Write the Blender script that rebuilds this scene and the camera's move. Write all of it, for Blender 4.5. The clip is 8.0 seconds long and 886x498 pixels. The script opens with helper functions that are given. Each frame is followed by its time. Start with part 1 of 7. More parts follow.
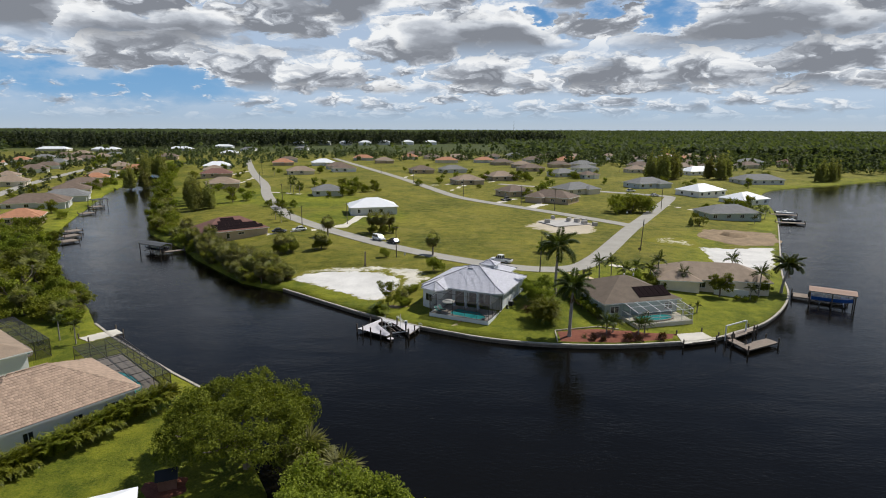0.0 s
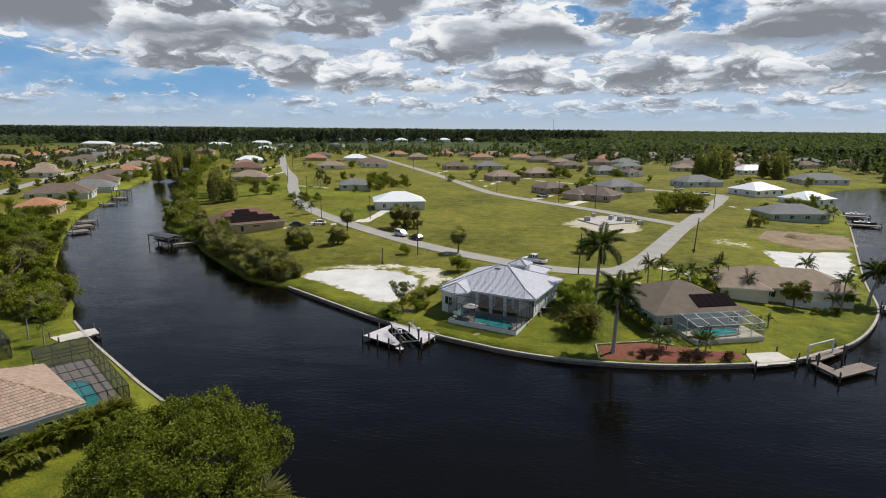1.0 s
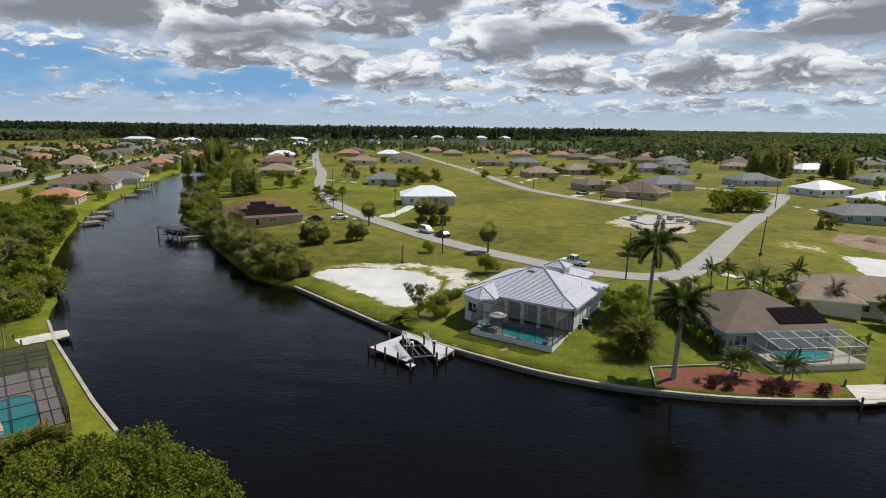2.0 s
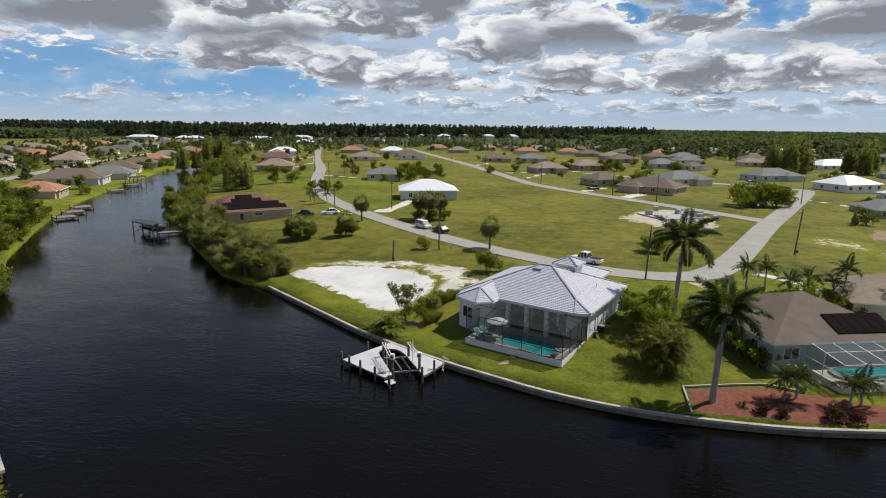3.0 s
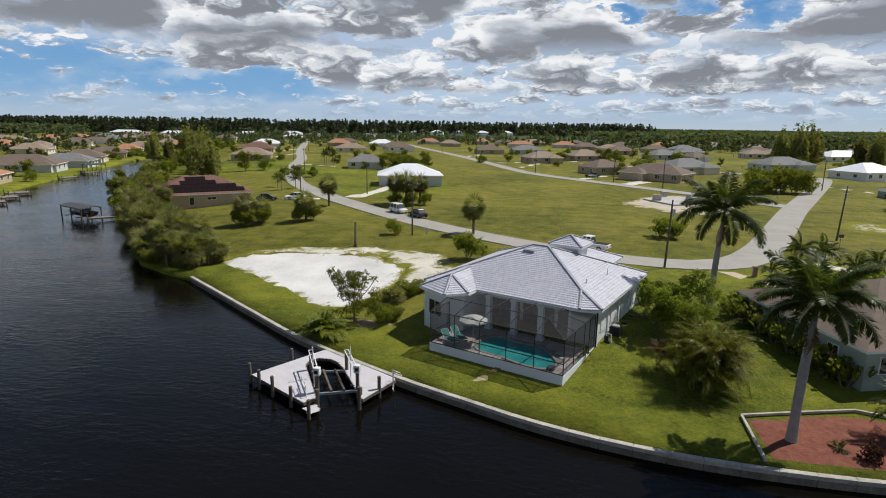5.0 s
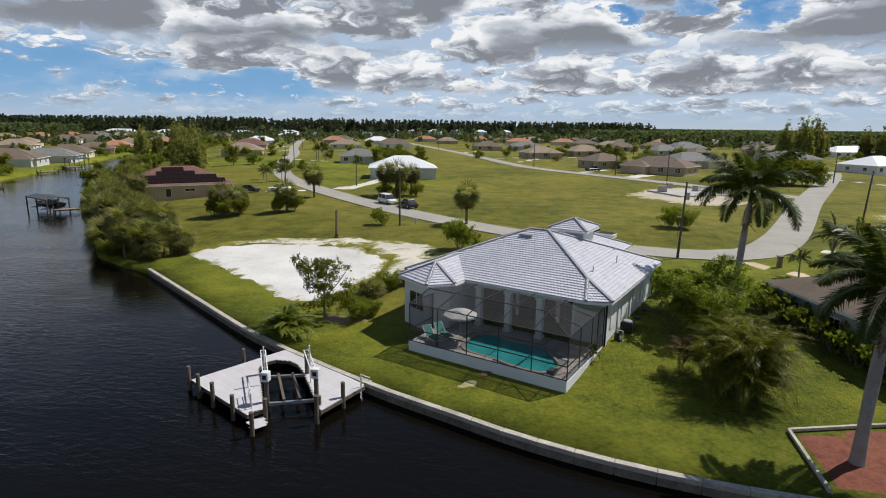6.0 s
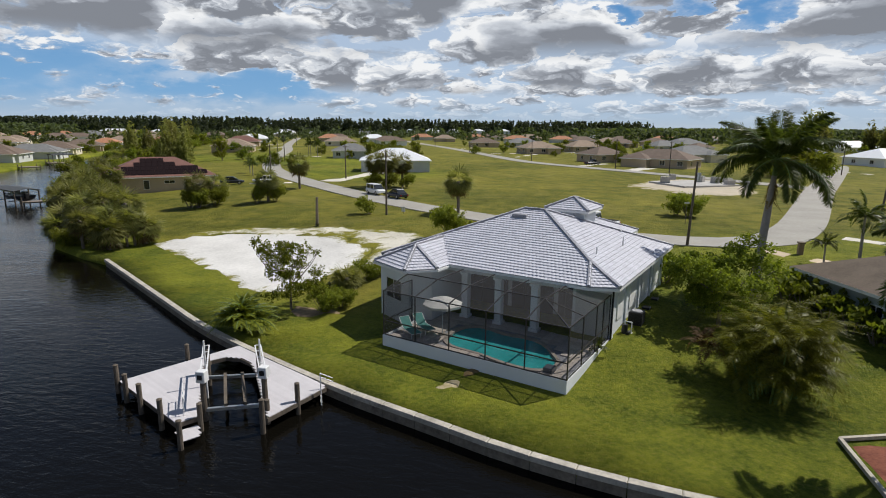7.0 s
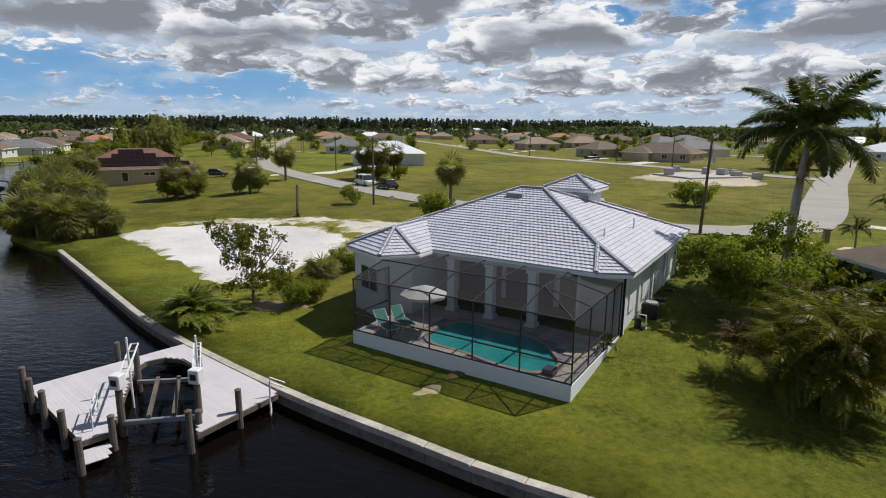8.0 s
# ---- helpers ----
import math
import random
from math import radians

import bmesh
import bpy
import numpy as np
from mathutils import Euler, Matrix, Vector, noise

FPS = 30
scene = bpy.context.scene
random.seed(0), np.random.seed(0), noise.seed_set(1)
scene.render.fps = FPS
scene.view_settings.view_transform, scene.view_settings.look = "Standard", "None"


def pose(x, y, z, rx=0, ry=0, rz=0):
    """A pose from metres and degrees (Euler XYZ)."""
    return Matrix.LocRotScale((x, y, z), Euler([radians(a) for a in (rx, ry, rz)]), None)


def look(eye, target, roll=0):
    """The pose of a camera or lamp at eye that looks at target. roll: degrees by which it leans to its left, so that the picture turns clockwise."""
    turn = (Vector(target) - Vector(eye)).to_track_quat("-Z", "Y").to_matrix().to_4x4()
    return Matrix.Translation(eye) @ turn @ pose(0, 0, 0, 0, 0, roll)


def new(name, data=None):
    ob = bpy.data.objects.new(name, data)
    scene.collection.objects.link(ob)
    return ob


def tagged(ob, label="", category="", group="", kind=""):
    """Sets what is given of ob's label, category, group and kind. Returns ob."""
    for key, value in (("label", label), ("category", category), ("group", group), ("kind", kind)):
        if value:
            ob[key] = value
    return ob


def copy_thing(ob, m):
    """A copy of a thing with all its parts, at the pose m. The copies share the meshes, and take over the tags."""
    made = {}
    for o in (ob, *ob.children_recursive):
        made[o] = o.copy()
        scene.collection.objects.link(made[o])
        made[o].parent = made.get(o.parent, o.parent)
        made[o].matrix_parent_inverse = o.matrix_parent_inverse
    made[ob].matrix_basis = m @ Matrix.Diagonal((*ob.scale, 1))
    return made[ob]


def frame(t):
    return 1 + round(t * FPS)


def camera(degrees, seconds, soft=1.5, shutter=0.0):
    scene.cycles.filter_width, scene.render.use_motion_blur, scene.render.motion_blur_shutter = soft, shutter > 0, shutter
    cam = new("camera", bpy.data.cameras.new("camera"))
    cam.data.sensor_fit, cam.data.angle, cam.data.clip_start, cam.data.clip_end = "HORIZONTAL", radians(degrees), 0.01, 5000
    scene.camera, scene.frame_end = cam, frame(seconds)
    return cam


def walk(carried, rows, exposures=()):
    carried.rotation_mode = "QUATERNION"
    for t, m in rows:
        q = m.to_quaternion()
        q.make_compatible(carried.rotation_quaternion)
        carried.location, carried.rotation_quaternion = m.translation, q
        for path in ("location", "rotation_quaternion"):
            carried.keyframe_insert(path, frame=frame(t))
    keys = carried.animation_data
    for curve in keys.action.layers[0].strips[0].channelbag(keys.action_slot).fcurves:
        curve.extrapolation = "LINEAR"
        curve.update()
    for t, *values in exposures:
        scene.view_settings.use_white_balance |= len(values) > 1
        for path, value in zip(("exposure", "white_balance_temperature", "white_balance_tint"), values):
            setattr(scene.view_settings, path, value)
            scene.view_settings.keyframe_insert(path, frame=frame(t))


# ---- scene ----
cam = camera(75.9, 8.0, soft=1.0)
PATH = [
    (0, (3.546, -1.611, 32.801), (3.451, 0.342, 32.378), 0.2),
    (0.5, (4.555, 5.365, 30.926), (4.416, 7.315, 30.503), 0.3),
    (1, (5.101, 12.515, 29.164), (4.879, 14.457, 28.74), 0.5),
    (1.5, (5.179, 19.502, 27.555), (4.88, 21.433, 27.129), 0.7),
    (3, (5.205, 37.715, 22.795), (4.833, 39.633, 22.368), 0.7),
    (3.5, (5.326, 42.559, 21.136), (4.957, 44.478, 20.71), 0.8),
    (4, (5.369, 47.496, 19.571), (5.002, 49.415, 19.145), 0.7),
    (4.5, (5.259, 51.122, 18.202), (4.901, 53.042, 17.775), 0.8),
    (6, (5.267, 61.573, 13.975), (4.915, 63.496, 13.551), 0.7),
    (6.5, (5.32, 64.104, 12.744), (4.97, 66.027, 12.321), 0.6),
    (7, (5.508, 66.848, 11.503), (5.16, 68.772, 11.082), 0.5),
    (7.5, (5.587, 69.473, 10.416), (5.24, 71.397, 9.996), 0.4),
    (8, (5.554, 71.763, 9.443), (5.21, 73.688, 9.023), 0.4),
]
walk(cam, [(t, look(eye, target, roll)) for t, eye, target, roll in PATH])

# ---- light ----
SUN_EL, SUN_AZ = 53.0, 54.0   # degrees; azimuth clockwise from +y
world = bpy.data.worlds.new("world")
scene.world = world
world.use_nodes = True
wn, wl = world.node_tree.nodes, world.node_tree.links
wn.clear()


def N(tree, kind, **inputs):
    """A node with its inputs set or linked."""
    n = tree.nodes.new(kind)
    for key, val in inputs.items():
        key = int(key[1:]) if key[0] == "i" and key[1:].isdigit() else key.replace("_", " ")
        s = n.inputs[key]
        if isinstance(val, bpy.types.NodeSocket):
            tree.links.new(val, s)
        else:
            s.default_value = val
    return n


def M(tree, op, a, b=0.0, c=0.0, clamp=False):
    n = N(tree, "ShaderNodeMath", i0=a, i1=b, i2=c)
    n.operation, n.use_clamp = op, clamp
    return n.outputs[0]


def ramp(tree, fac, stops, mode="LINEAR"):
    n = N(tree, "ShaderNodeValToRGB", Fac=fac)
    e = n.color_ramp.elements
    while len(e) < len(stops):
        e.new(0.5)
    for k, (p, c) in zip(e, stops):
        k.position, k.color = p, (*c, 1) if len(c) == 3 else c
    n.color_ramp.interpolation = mode
    return n.outputs[0]


def mixc(tree, fac, a, b, blend="MIX"):
    n = tree.nodes.new("ShaderNodeMix")
    n.data_type, n.blend_type = "RGBA", blend
    for s, v in ((n.inputs[0], fac), (n.inputs[6], a), (n.inputs[7], b)):
        if isinstance(v, bpy.types.NodeSocket):
            tree.links.new(v, s)
        else:
            s.default_value = v if not isinstance(v, tuple) or len(v) == 4 else (*v, 1)
    return n.outputs[2]


def noise_tex(tree, vec, scale, detail=4.0, rough=0.55, dist=0.0):
    n = N(tree, "ShaderNodeTexNoise", Scale=scale, Detail=detail, Roughness=rough, Distortion=dist)
    if vec is not None:
        tree.links.new(vec, n.inputs["Vector"])
    return n.outputs["Fac"]


wt = world.node_tree
sky = wn.new("ShaderNodeTexSky")
sky.sky_type, sky.sun_disc = "NISHITA", False
sky.sun_elevation, sky.sun_rotation = radians(SUN_EL), radians(SUN_AZ)
sky.air_density, sky.dust_density, sky.ozone_density = 1.0, 0.6, 1.5
tc = wn.new("ShaderNodeTexCoord")
sep = N(wt, "ShaderNodeSeparateXYZ", Vector=tc.outputs["Generated"])
el = M(wt, "MAXIMUM", sep.outputs[2], 0.0)
az = M(wt, "ARCTAN2", sep.outputs[0], sep.outputs[1])


def smooth(value, lo, hi, a=0.0, b=1.0):
    n = N(wt, "ShaderNodeMapRange", Value=value, i1=lo, i2=hi, i3=a, i4=b)
    n.interpolation_type = "SMOOTHSTEP"
    return n.outputs[0]


ragged = N(wt, "ShaderNodeTexNoise", Vector=N(wt, "ShaderNodeCombineXYZ", X=M(wt, "MULTIPLY", az, 9.0), Y=M(wt, "MULTIPLY", el, 22.0)).outputs[0], Scale=1.0, Detail=6.0, Roughness=0.6)
rag = N(wt, "ShaderNodeSeparateXYZ", Vector=ragged.outputs["Color"])
az_r = M(wt, "ADD", az, M(wt, "MULTIPLY_ADD", rag.outputs[0], 0.36, -0.18))
el_r = M(wt, "ADD", el, M(wt, "MULTIPLY_ADD", rag.outputs[1], 0.14, -0.07))


def bump_at(a0, e0, ra, re):
    """A soft oval in the sky round azimuth a0 and height e0."""
    dx = M(wt, "DIVIDE", M(wt, "SUBTRACT", az_r, a0), ra)
    dy = M(wt, "DIVIDE", M(wt, "SUBTRACT", el_r, e0), re)
    return smooth(M(wt, "ADD", M(wt, "MULTIPLY", dx, dx), M(wt, "MULTIPLY", dy, dy)), 1.0, 0.0)


def puffs(below, fx, fy, seed, cover, bank, dark, soft_):
    """A bank of cumulus over what lies behind it: each cloud a lobed heap, white on top, grey along its flat base."""
    p0 = N(wt, "ShaderNodeCombineXYZ", X=M(wt, "MULTIPLY", az, fx), Y=M(wt, "MULTIPLY", el, fy), Z=seed).outputs[0]
    w1 = N(wt, "ShaderNodeTexNoise", Vector=p0, Scale=1.7, Detail=7.0, Roughness=0.50)
    off = N(wt, "ShaderNodeVectorMath", i0=w1.outputs["Color"], i1=(0.5, 0.5, 0.5))
    off.operation = "SUBTRACT"
    sc = N(wt, "ShaderNodeVectorMath", i0=off.outputs[0], i1=(1.5, 1.0, 0.0))
    sc.operation = "MULTIPLY"
    p = N(wt, "ShaderNodeVectorMath", i0=p0, i1=sc.outputs[0])
    p.operation = "ADD"
    v = N(wt, "ShaderNodeTexVoronoi", Vector=p.outputs[0], Scale=1.0, Randomness=0.85)
    v.voronoi_dimensions = "2D"
    rel = N(wt, "ShaderNodeVectorMath", i0=p.outputs[0], i1=v.outputs["Position"])
    rel.operation = "SUBTRACT"
    rs = N(wt, "ShaderNodeSeparateXYZ", Vector=rel.outputs[0])
    cs = N(wt, "ShaderNodeSeparateXYZ", Vector=v.outputs["Color"])
    ry = rs.outputs[1]
    # heaps are cut flat below
    yy = M(wt, "MULTIPLY", ry, M(wt, "MULTIPLY_ADD", M(wt, "LESS_THAN", ry, 0.0), 0.9, 0.95))
    d = M(wt, "SQRT", M(wt, "ADD", M(wt, "MULTIPLY", rs.outputs[0], rs.outputs[0]), M(wt, "MULTIPLY", yy, yy)))
    lob = N(wt, "ShaderNodeTexVoronoi", Vector=p.outputs[0], Scale=3.4, Detail=3.0, Roughness=0.55)
    lob.feature = "SMOOTH_F1"
    lob.inputs["Smoothness"].default_value = 0.25
    rim = M(wt, "MULTIPLY", M(wt, "SUBTRACT", 0.80, lob.outputs["Distance"]), 0.36)
    r = M(wt, "MULTIPLY_ADD", cs.outputs[0], 0.26, cover)
    den = M(wt, "ADD", M(wt, "SUBTRACT", r, d), rim)
    alpha = M(wt, "MULTIPLY", smooth(den, 0.0, soft_), bank)
    light = M(wt, "ADD", M(wt, "MULTIPLY", ry, 0.95), M(wt, "ADD", M(wt, "MULTIPLY", rim, 3.2), M(wt, "MULTIPLY_ADD", w1.outputs["Fac"], 1.2, 0.10)))
    light = M(wt, "SUBTRACT", light, M(wt, "MULTIPLY", smooth(den, 0.10, 0.50), dark))
    col = ramp(wt, light, [(0.0, (0.25, 0.27, 0.31)), (0.26, (0.38, 0.41, 0.465)), (0.50, (0.66, 0.70, 0.76)), (0.80, (0.96, 0.975, 0.99))])
    return mixc(wt, alpha, below, col)


skyc = mixc(wt, 1.0, sky.outputs[0], (0.085, 0.085, 0.085, 1), "MULTIPLY")
blue = ramp(wt, el, [(0.0, (0.50, 0.62, 0.76)), (0.05, (0.19, 0.43, 0.76)), (0.18, (0.09, 0.29, 0.62)), (0.45, (0.035, 0.09, 0.22))])
base = mixc(wt, 0.85, skyc, blue)
gap = M(wt, "SUBTRACT", 1.0, M(wt, "ADD", bump_at(-0.86, 0.066, 0.34, 0.062), bump_at(-0.50, 0.060, 0.20, 0.035), clamp=True))
blue_r = M(wt, "ADD", bump_at(0.27, 0.175, 0.085, 0.035), bump_at(0.10, 0.172, 0.06, 0.02), clamp=True)
clear = M(wt, "SUBTRACT", gap, blue_r, clamp=True)
haze = smooth(el, 0.004, 0.05)
veil = mixc(wt, M(wt, "MULTIPLY", M(wt, "MULTIPLY", haze, clear), 0.55), base, (0.70, 0.76, 0.84, 1))
far = puffs(veil, 15.0, 40.0, 2.3, M(wt, "MULTIPLY_ADD", clear, 0.46, 0.16), M(wt, "MULTIPLY", haze, smooth(el, 0.13, 0.10)), 0.20, 0.40)
mid = puffs(far, 6.8, 15.0, 7.7, M(wt, "MULTIPLY_ADD", clear, 0.68, 0.02), smooth(el, 0.045, 0.075), 0.40, 0.22)
top = puffs(mid, 3.5, 8.6, 4.1, M(wt, "MULTIPLY_ADD", clear, 0.58, 0.02), M(wt, "MULTIPLY", smooth(el, 0.10, 0.145), M(wt, "SUBTRACT", 1.0, blue_r)), 0.66, 0.22)
# Higher up, out of the view, the clouds are thinned to lower the ambient light.
over = N(wt, "ShaderNodeMapRange", Value=el, i1=0.22, i2=0.42, i3=1.0, i4=0.12).outputs[0]
bg = N(wt, "ShaderNodeBackground", Color=mixc(wt, over, base, top), Strength=1.0)
wout = wn.new("ShaderNodeOutputWorld")
wl.new(bg.outputs[0], wout.inputs[0])

sun = new("sun", bpy.data.lights.new("sun", "SUN"))
sun.data.energy, sun.data.angle, sun.data.color = 5.0, radians(0.55), (1.0, 0.965, 0.905)
sa, se = radians(SUN_AZ), radians(SUN_EL)
sdir = Vector((math.sin(sa) * math.cos(se), math.cos(sa) * math.cos(se), math.sin(se)))
sun.matrix_world = look(Vector((0, 60, 200)) + sdir * 10, Vector((0, 60, 200)))
scene.view_settings.exposure = -0.12

# ---- materials ----


def mat(name, col, rough=0.7, metal=0.0, var=0.25, scale=2.0, fine=0.0, bump=0.0, spec=0.4, col2=None, rand=0.0, island=0.0):
    """A procedural surface: two scales of noise between col and col2, fine bump, some spread from object to object."""
    m = bpy.data.materials.new(name)
    m.use_nodes = True
    t = m.node_tree
    b = t.nodes["Principled BSDF"]
    co = t.nodes.new("ShaderNodeTexCoord").outputs["Object"]
    a = noise_tex(t, co, scale, 5.0)
    f = noise_tex(t, co, scale * 9 if not fine else fine, 4.0)
    k = M(t, "MULTIPLY_ADD", a, 0.6, M(t, "MULTIPLY", f, 0.4))
    k = N(t, "ShaderNodeMapRange", Value=k, i1=0.3, i2=0.7).outputs[0]
    c2 = col2 or tuple(max(0.0, v * (1 - var)) for v in col)
    c1 = col if col2 else tuple(min(1.0, v * (1 + var * 0.5)) for v in col)
    c = mixc(t, k, c2, c1)
    if rand or island:
        src = t.nodes.new("ShaderNodeObjectInfo").outputs["Random"] if rand else t.nodes.new("ShaderNodeNewGeometry").outputs["Random Per Island"]
        w = rand or island
        g = N(t, "ShaderNodeMapRange", Value=src, i3=1 - w, i4=1 + w).outputs[0]
        h = N(t, "ShaderNodeHueSaturation", Color=c, Value=g)
        c = h.outputs[0]
    t.links.new(c, b.inputs["Base Color"])
    b.inputs["Roughness"].default_value, b.inputs["Metallic"].default_value = rough, metal
    b.inputs["Specular IOR Level"].default_value = spec
    if bump:
        bn = N(t, "ShaderNodeBump", Height=f, Strength=bump, Distance=0.02)
        t.links.new(bn.outputs[0], b.inputs["Normal"])
    return m


def leafmat(name, dark, light, rough=0.7):
    m = bpy.data.materials.new(name)
    m.use_nodes = True
    t = m.node_tree
    b = t.nodes["Principled BSDF"]
    isl = t.nodes.new("ShaderNodeNewGeometry").outputs["Random Per Island"]
    ob = t.nodes.new("ShaderNodeObjectInfo").outputs["Random"]
    co = t.nodes.new("ShaderNodeTexCoord").outputs["Object"]
    k = M(t, "ADD", M(t, "MULTIPLY", isl, 0.6), M(t, "MULTIPLY", noise_tex(t, co, 0.9), 0.4))
    c = mixc(t, k, dark, light)
    h = N(t, "ShaderNodeHueSaturation", Color=c, Value=N(t, "ShaderNodeMapRange", Value=ob, i3=0.8, i4=1.2).outputs[0], Hue=N(t, "ShaderNodeMapRange", Value=ob, i3=0.485, i4=0.51).outputs[0])
    t.links.new(h.outputs[0], b.inputs["Base Color"])
    b.inputs["Roughness"].default_value = rough
    b.inputs["Specular IOR Level"].default_value = 0.12
    tr = N(t, "ShaderNodeBsdfTranslucent", Color=mixc(t, 1.0, h.outputs[0], (1.3, 1.35, 0.5, 1), "MULTIPLY"))
    mx = N(t, "ShaderNodeMixShader", Fac=0.42)
    t.links.new(b.outputs[0], mx.inputs[1])
    t.links.new(tr.outputs[0], mx.inputs[2])
    t.links.new(mx.outputs[0], t.nodes["Material Output"].inputs[0])
    return m


def grass_mat():
    m = bpy.data.materials.new("grass_ground")
    m.use_nodes = True
    t = m.node_tree
    b = t.nodes["Principled BSDF"]
    co = t.nodes.new("ShaderNodeTexCoord").outputs["Object"]
    big = noise_tex(t, co, 0.035, 5.0, 0.6)
    mid = noise_tex(t, co, 0.35, 5.0, 0.65)
    tuft = noise_tex(t, co, 3.5, 5.0, 0.7)
    blade = noise_tex(t, co, 22.0, 3.0, 0.7)
    at = t.nodes.new("ShaderNodeAttribute")
    at.attribute_name = "lawn"
    k = M(t, "ADD", M(t, "MULTIPLY", big, 0.35), M(t, "ADD", M(t, "MULTIPLY", mid, 0.35), M(t, "MULTIPLY", tuft, 0.3)))
    k = N(t, "ShaderNodeMapRange", Value=k, i1=0.41, i2=0.60).outputs[0]
    dry = mixc(t, k, (0.080, 0.094, 0.008, 1), (0.315, 0.272, 0.042, 1))
    green = mixc(t, k, (0.080, 0.112, 0.008, 1), (0.320, 0.318, 0.028, 1))
    # weedy darker clumps and worn straw-coloured patches
    weed = N(t, "ShaderNodeMapRange", Value=noise_tex(t, co, 0.16, 6.0, 0.7, 0.8), i1=0.53, i2=0.66).outputs[0]
    straw = N(t, "ShaderNodeMapRange", Value=noise_tex(t, co, 0.075, 6.0, 0.68, 0.5), i1=0.54, i2=0.68).outputs[0]
    dry = mixc(t, M(t, "MULTIPLY", weed, 0.55), dry, (0.085, 0.115, 0.010, 1))
    dry = mixc(t, M(t, "MULTIPLY", straw, 0.5), dry, (0.34, 0.28, 0.075, 1))
    c = mixc(t, at.outputs["Fac"], dry, green)
    aw = t.nodes.new("ShaderNodeAttribute")
    aw.attribute_name = "wood"
    c = mixc(t, aw.outputs["Fac"], c, mixc(t, k, (0.050, 0.068, 0.022, 1), (0.085, 0.105, 0.035, 1)))
    bare = N(t, "ShaderNodeMapRange", Value=M(t, "ADD", M(t, "MULTIPLY", big, 0.55), M(t, "MULTIPLY", tuft, 0.45)), i1=0.60, i2=0.68).outputs[0]
    c = mixc(t, M(t, "MULTIPLY", bare, 0.35), c, (0.24, 0.20, 0.10, 1))
    c = mixc(t, N(t, "ShaderNodeMapRange", Value=blade, i1=0.35, i2=0.65, i3=0.0, i4=0.7).outputs[0], c, mixc(t, 1.0, c, (0.42, 0.48, 0.40, 1), "MULTIPLY"))
    clump = noise_tex(t, co, 7.0, 4.0, 0.75)
    c = mixc(t, N(t, "ShaderNodeMapRange", Value=clump, i1=0.52, i2=0.68, i3=0.0, i4=0.45).outputs[0], c, (0.20, 0.165, 0.055, 1))
    t.links.new(c, b.inputs["Base Color"])
    b.inputs["Roughness"].default_value = 0.9
    b.inputs["Specular IOR Level"].default_value = 0.15
    bn = N(t, "ShaderNodeBump", Height=M(t, "ADD", blade, tuft), Strength=1.0, Distance=0.10)
    t.links.new(bn.outputs[0], b.inputs["Normal"])
    return m


def water_mat():
    m = bpy.data.materials.new("canal_water")
    m.use_nodes = True
    t = m.node_tree
    b = t.nodes["Principled BSDF"]
    co = t.nodes.new("ShaderNodeTexCoord").outputs["Object"]
    mp = N(t, "ShaderNodeMapping", Vector=co, Rotation=(0, 0, 0.5), Scale=(1.0, 2.2, 1.0))
    a = noise_tex(t, mp.outputs[0], 1.1, 3.0, 0.6, 0.4)
    a2 = noise_tex(t, mp.outputs[0], 0.12, 3.0, 0.5)
    amp = N(t, "ShaderNodeMapRange", Value=a2, i1=0.35, i2=0.65, i3=0.35, i4=1.0).outputs[0]
    bn = N(t, "ShaderNodeBump", Height=M(t, "MULTIPLY", a, amp), Strength=0.42, Distance=0.12)
    t.links.new(bn.outputs[0], b.inputs["Normal"])
    b.inputs["Base Color"].default_value = (0.004, 0.0035, 0.0025, 1)
    b.inputs["Roughness"].default_value = 0.06
    b.inputs["IOR"].default_value = 1.33
    b.inputs["Specular IOR Level"].default_value = 0.27
    return m


GRASS, WATER = grass_mat(), water_mat()
ROAD = mat("road_surface", (0.345, 0.325, 0.285), 0.9, var=0.22, scale=0.25, fine=3.0, bump=0.2)
DRIVE = mat("driveway_concrete", (0.62, 0.58, 0.50), 0.85, var=0.2, scale=0.4, fine=6.0)
CONC = mat("seawall_concrete", (0.38, 0.34, 0.28), 0.85, var=0.5, scale=0.5, fine=5.0, bump=0.4)
DIRT = mat("turned_dirt", (0.28, 0.20, 0.12), 0.95, var=0.5, scale=0.4, fine=3.0, bump=0.6)
MULCH = mat("red_mulch", (0.24, 0.085, 0.048), 0.95, var=0.8, scale=2.5, fine=9.0, bump=0.8, col2=(0.10, 0.025, 0.015))
STUCCO = {
    "white": mat("white_stucco", (0.80, 0.80, 0.78), 0.85, var=0.08, scale=0.6, fine=30.0, bump=0.25),
    "grey": mat("grey_stucco", (0.55, 0.56, 0.55), 0.85, var=0.1, scale=0.6, fine=30.0, bump=0.25),
    "tan": mat("tan_stucco", (0.45, 0.36, 0.26), 0.85, var=0.12, scale=0.6, fine=30.0, bump=0.25),
    "cream": mat("cream_stucco", (0.66, 0.60, 0.48), 0.85, var=0.1, scale=0.6, fine=30.0, bump=0.25),
    "blue": mat("pale_blue_stucco", (0.50, 0.56, 0.60), 0.85, var=0.1, scale=0.6, fine=30.0, bump=0.25),
    "green": mat("grey_green_stucco", (0.34, 0.40, 0.38), 0.85, var=0.1, scale=0.6, fine=30.0, bump=0.25),
}


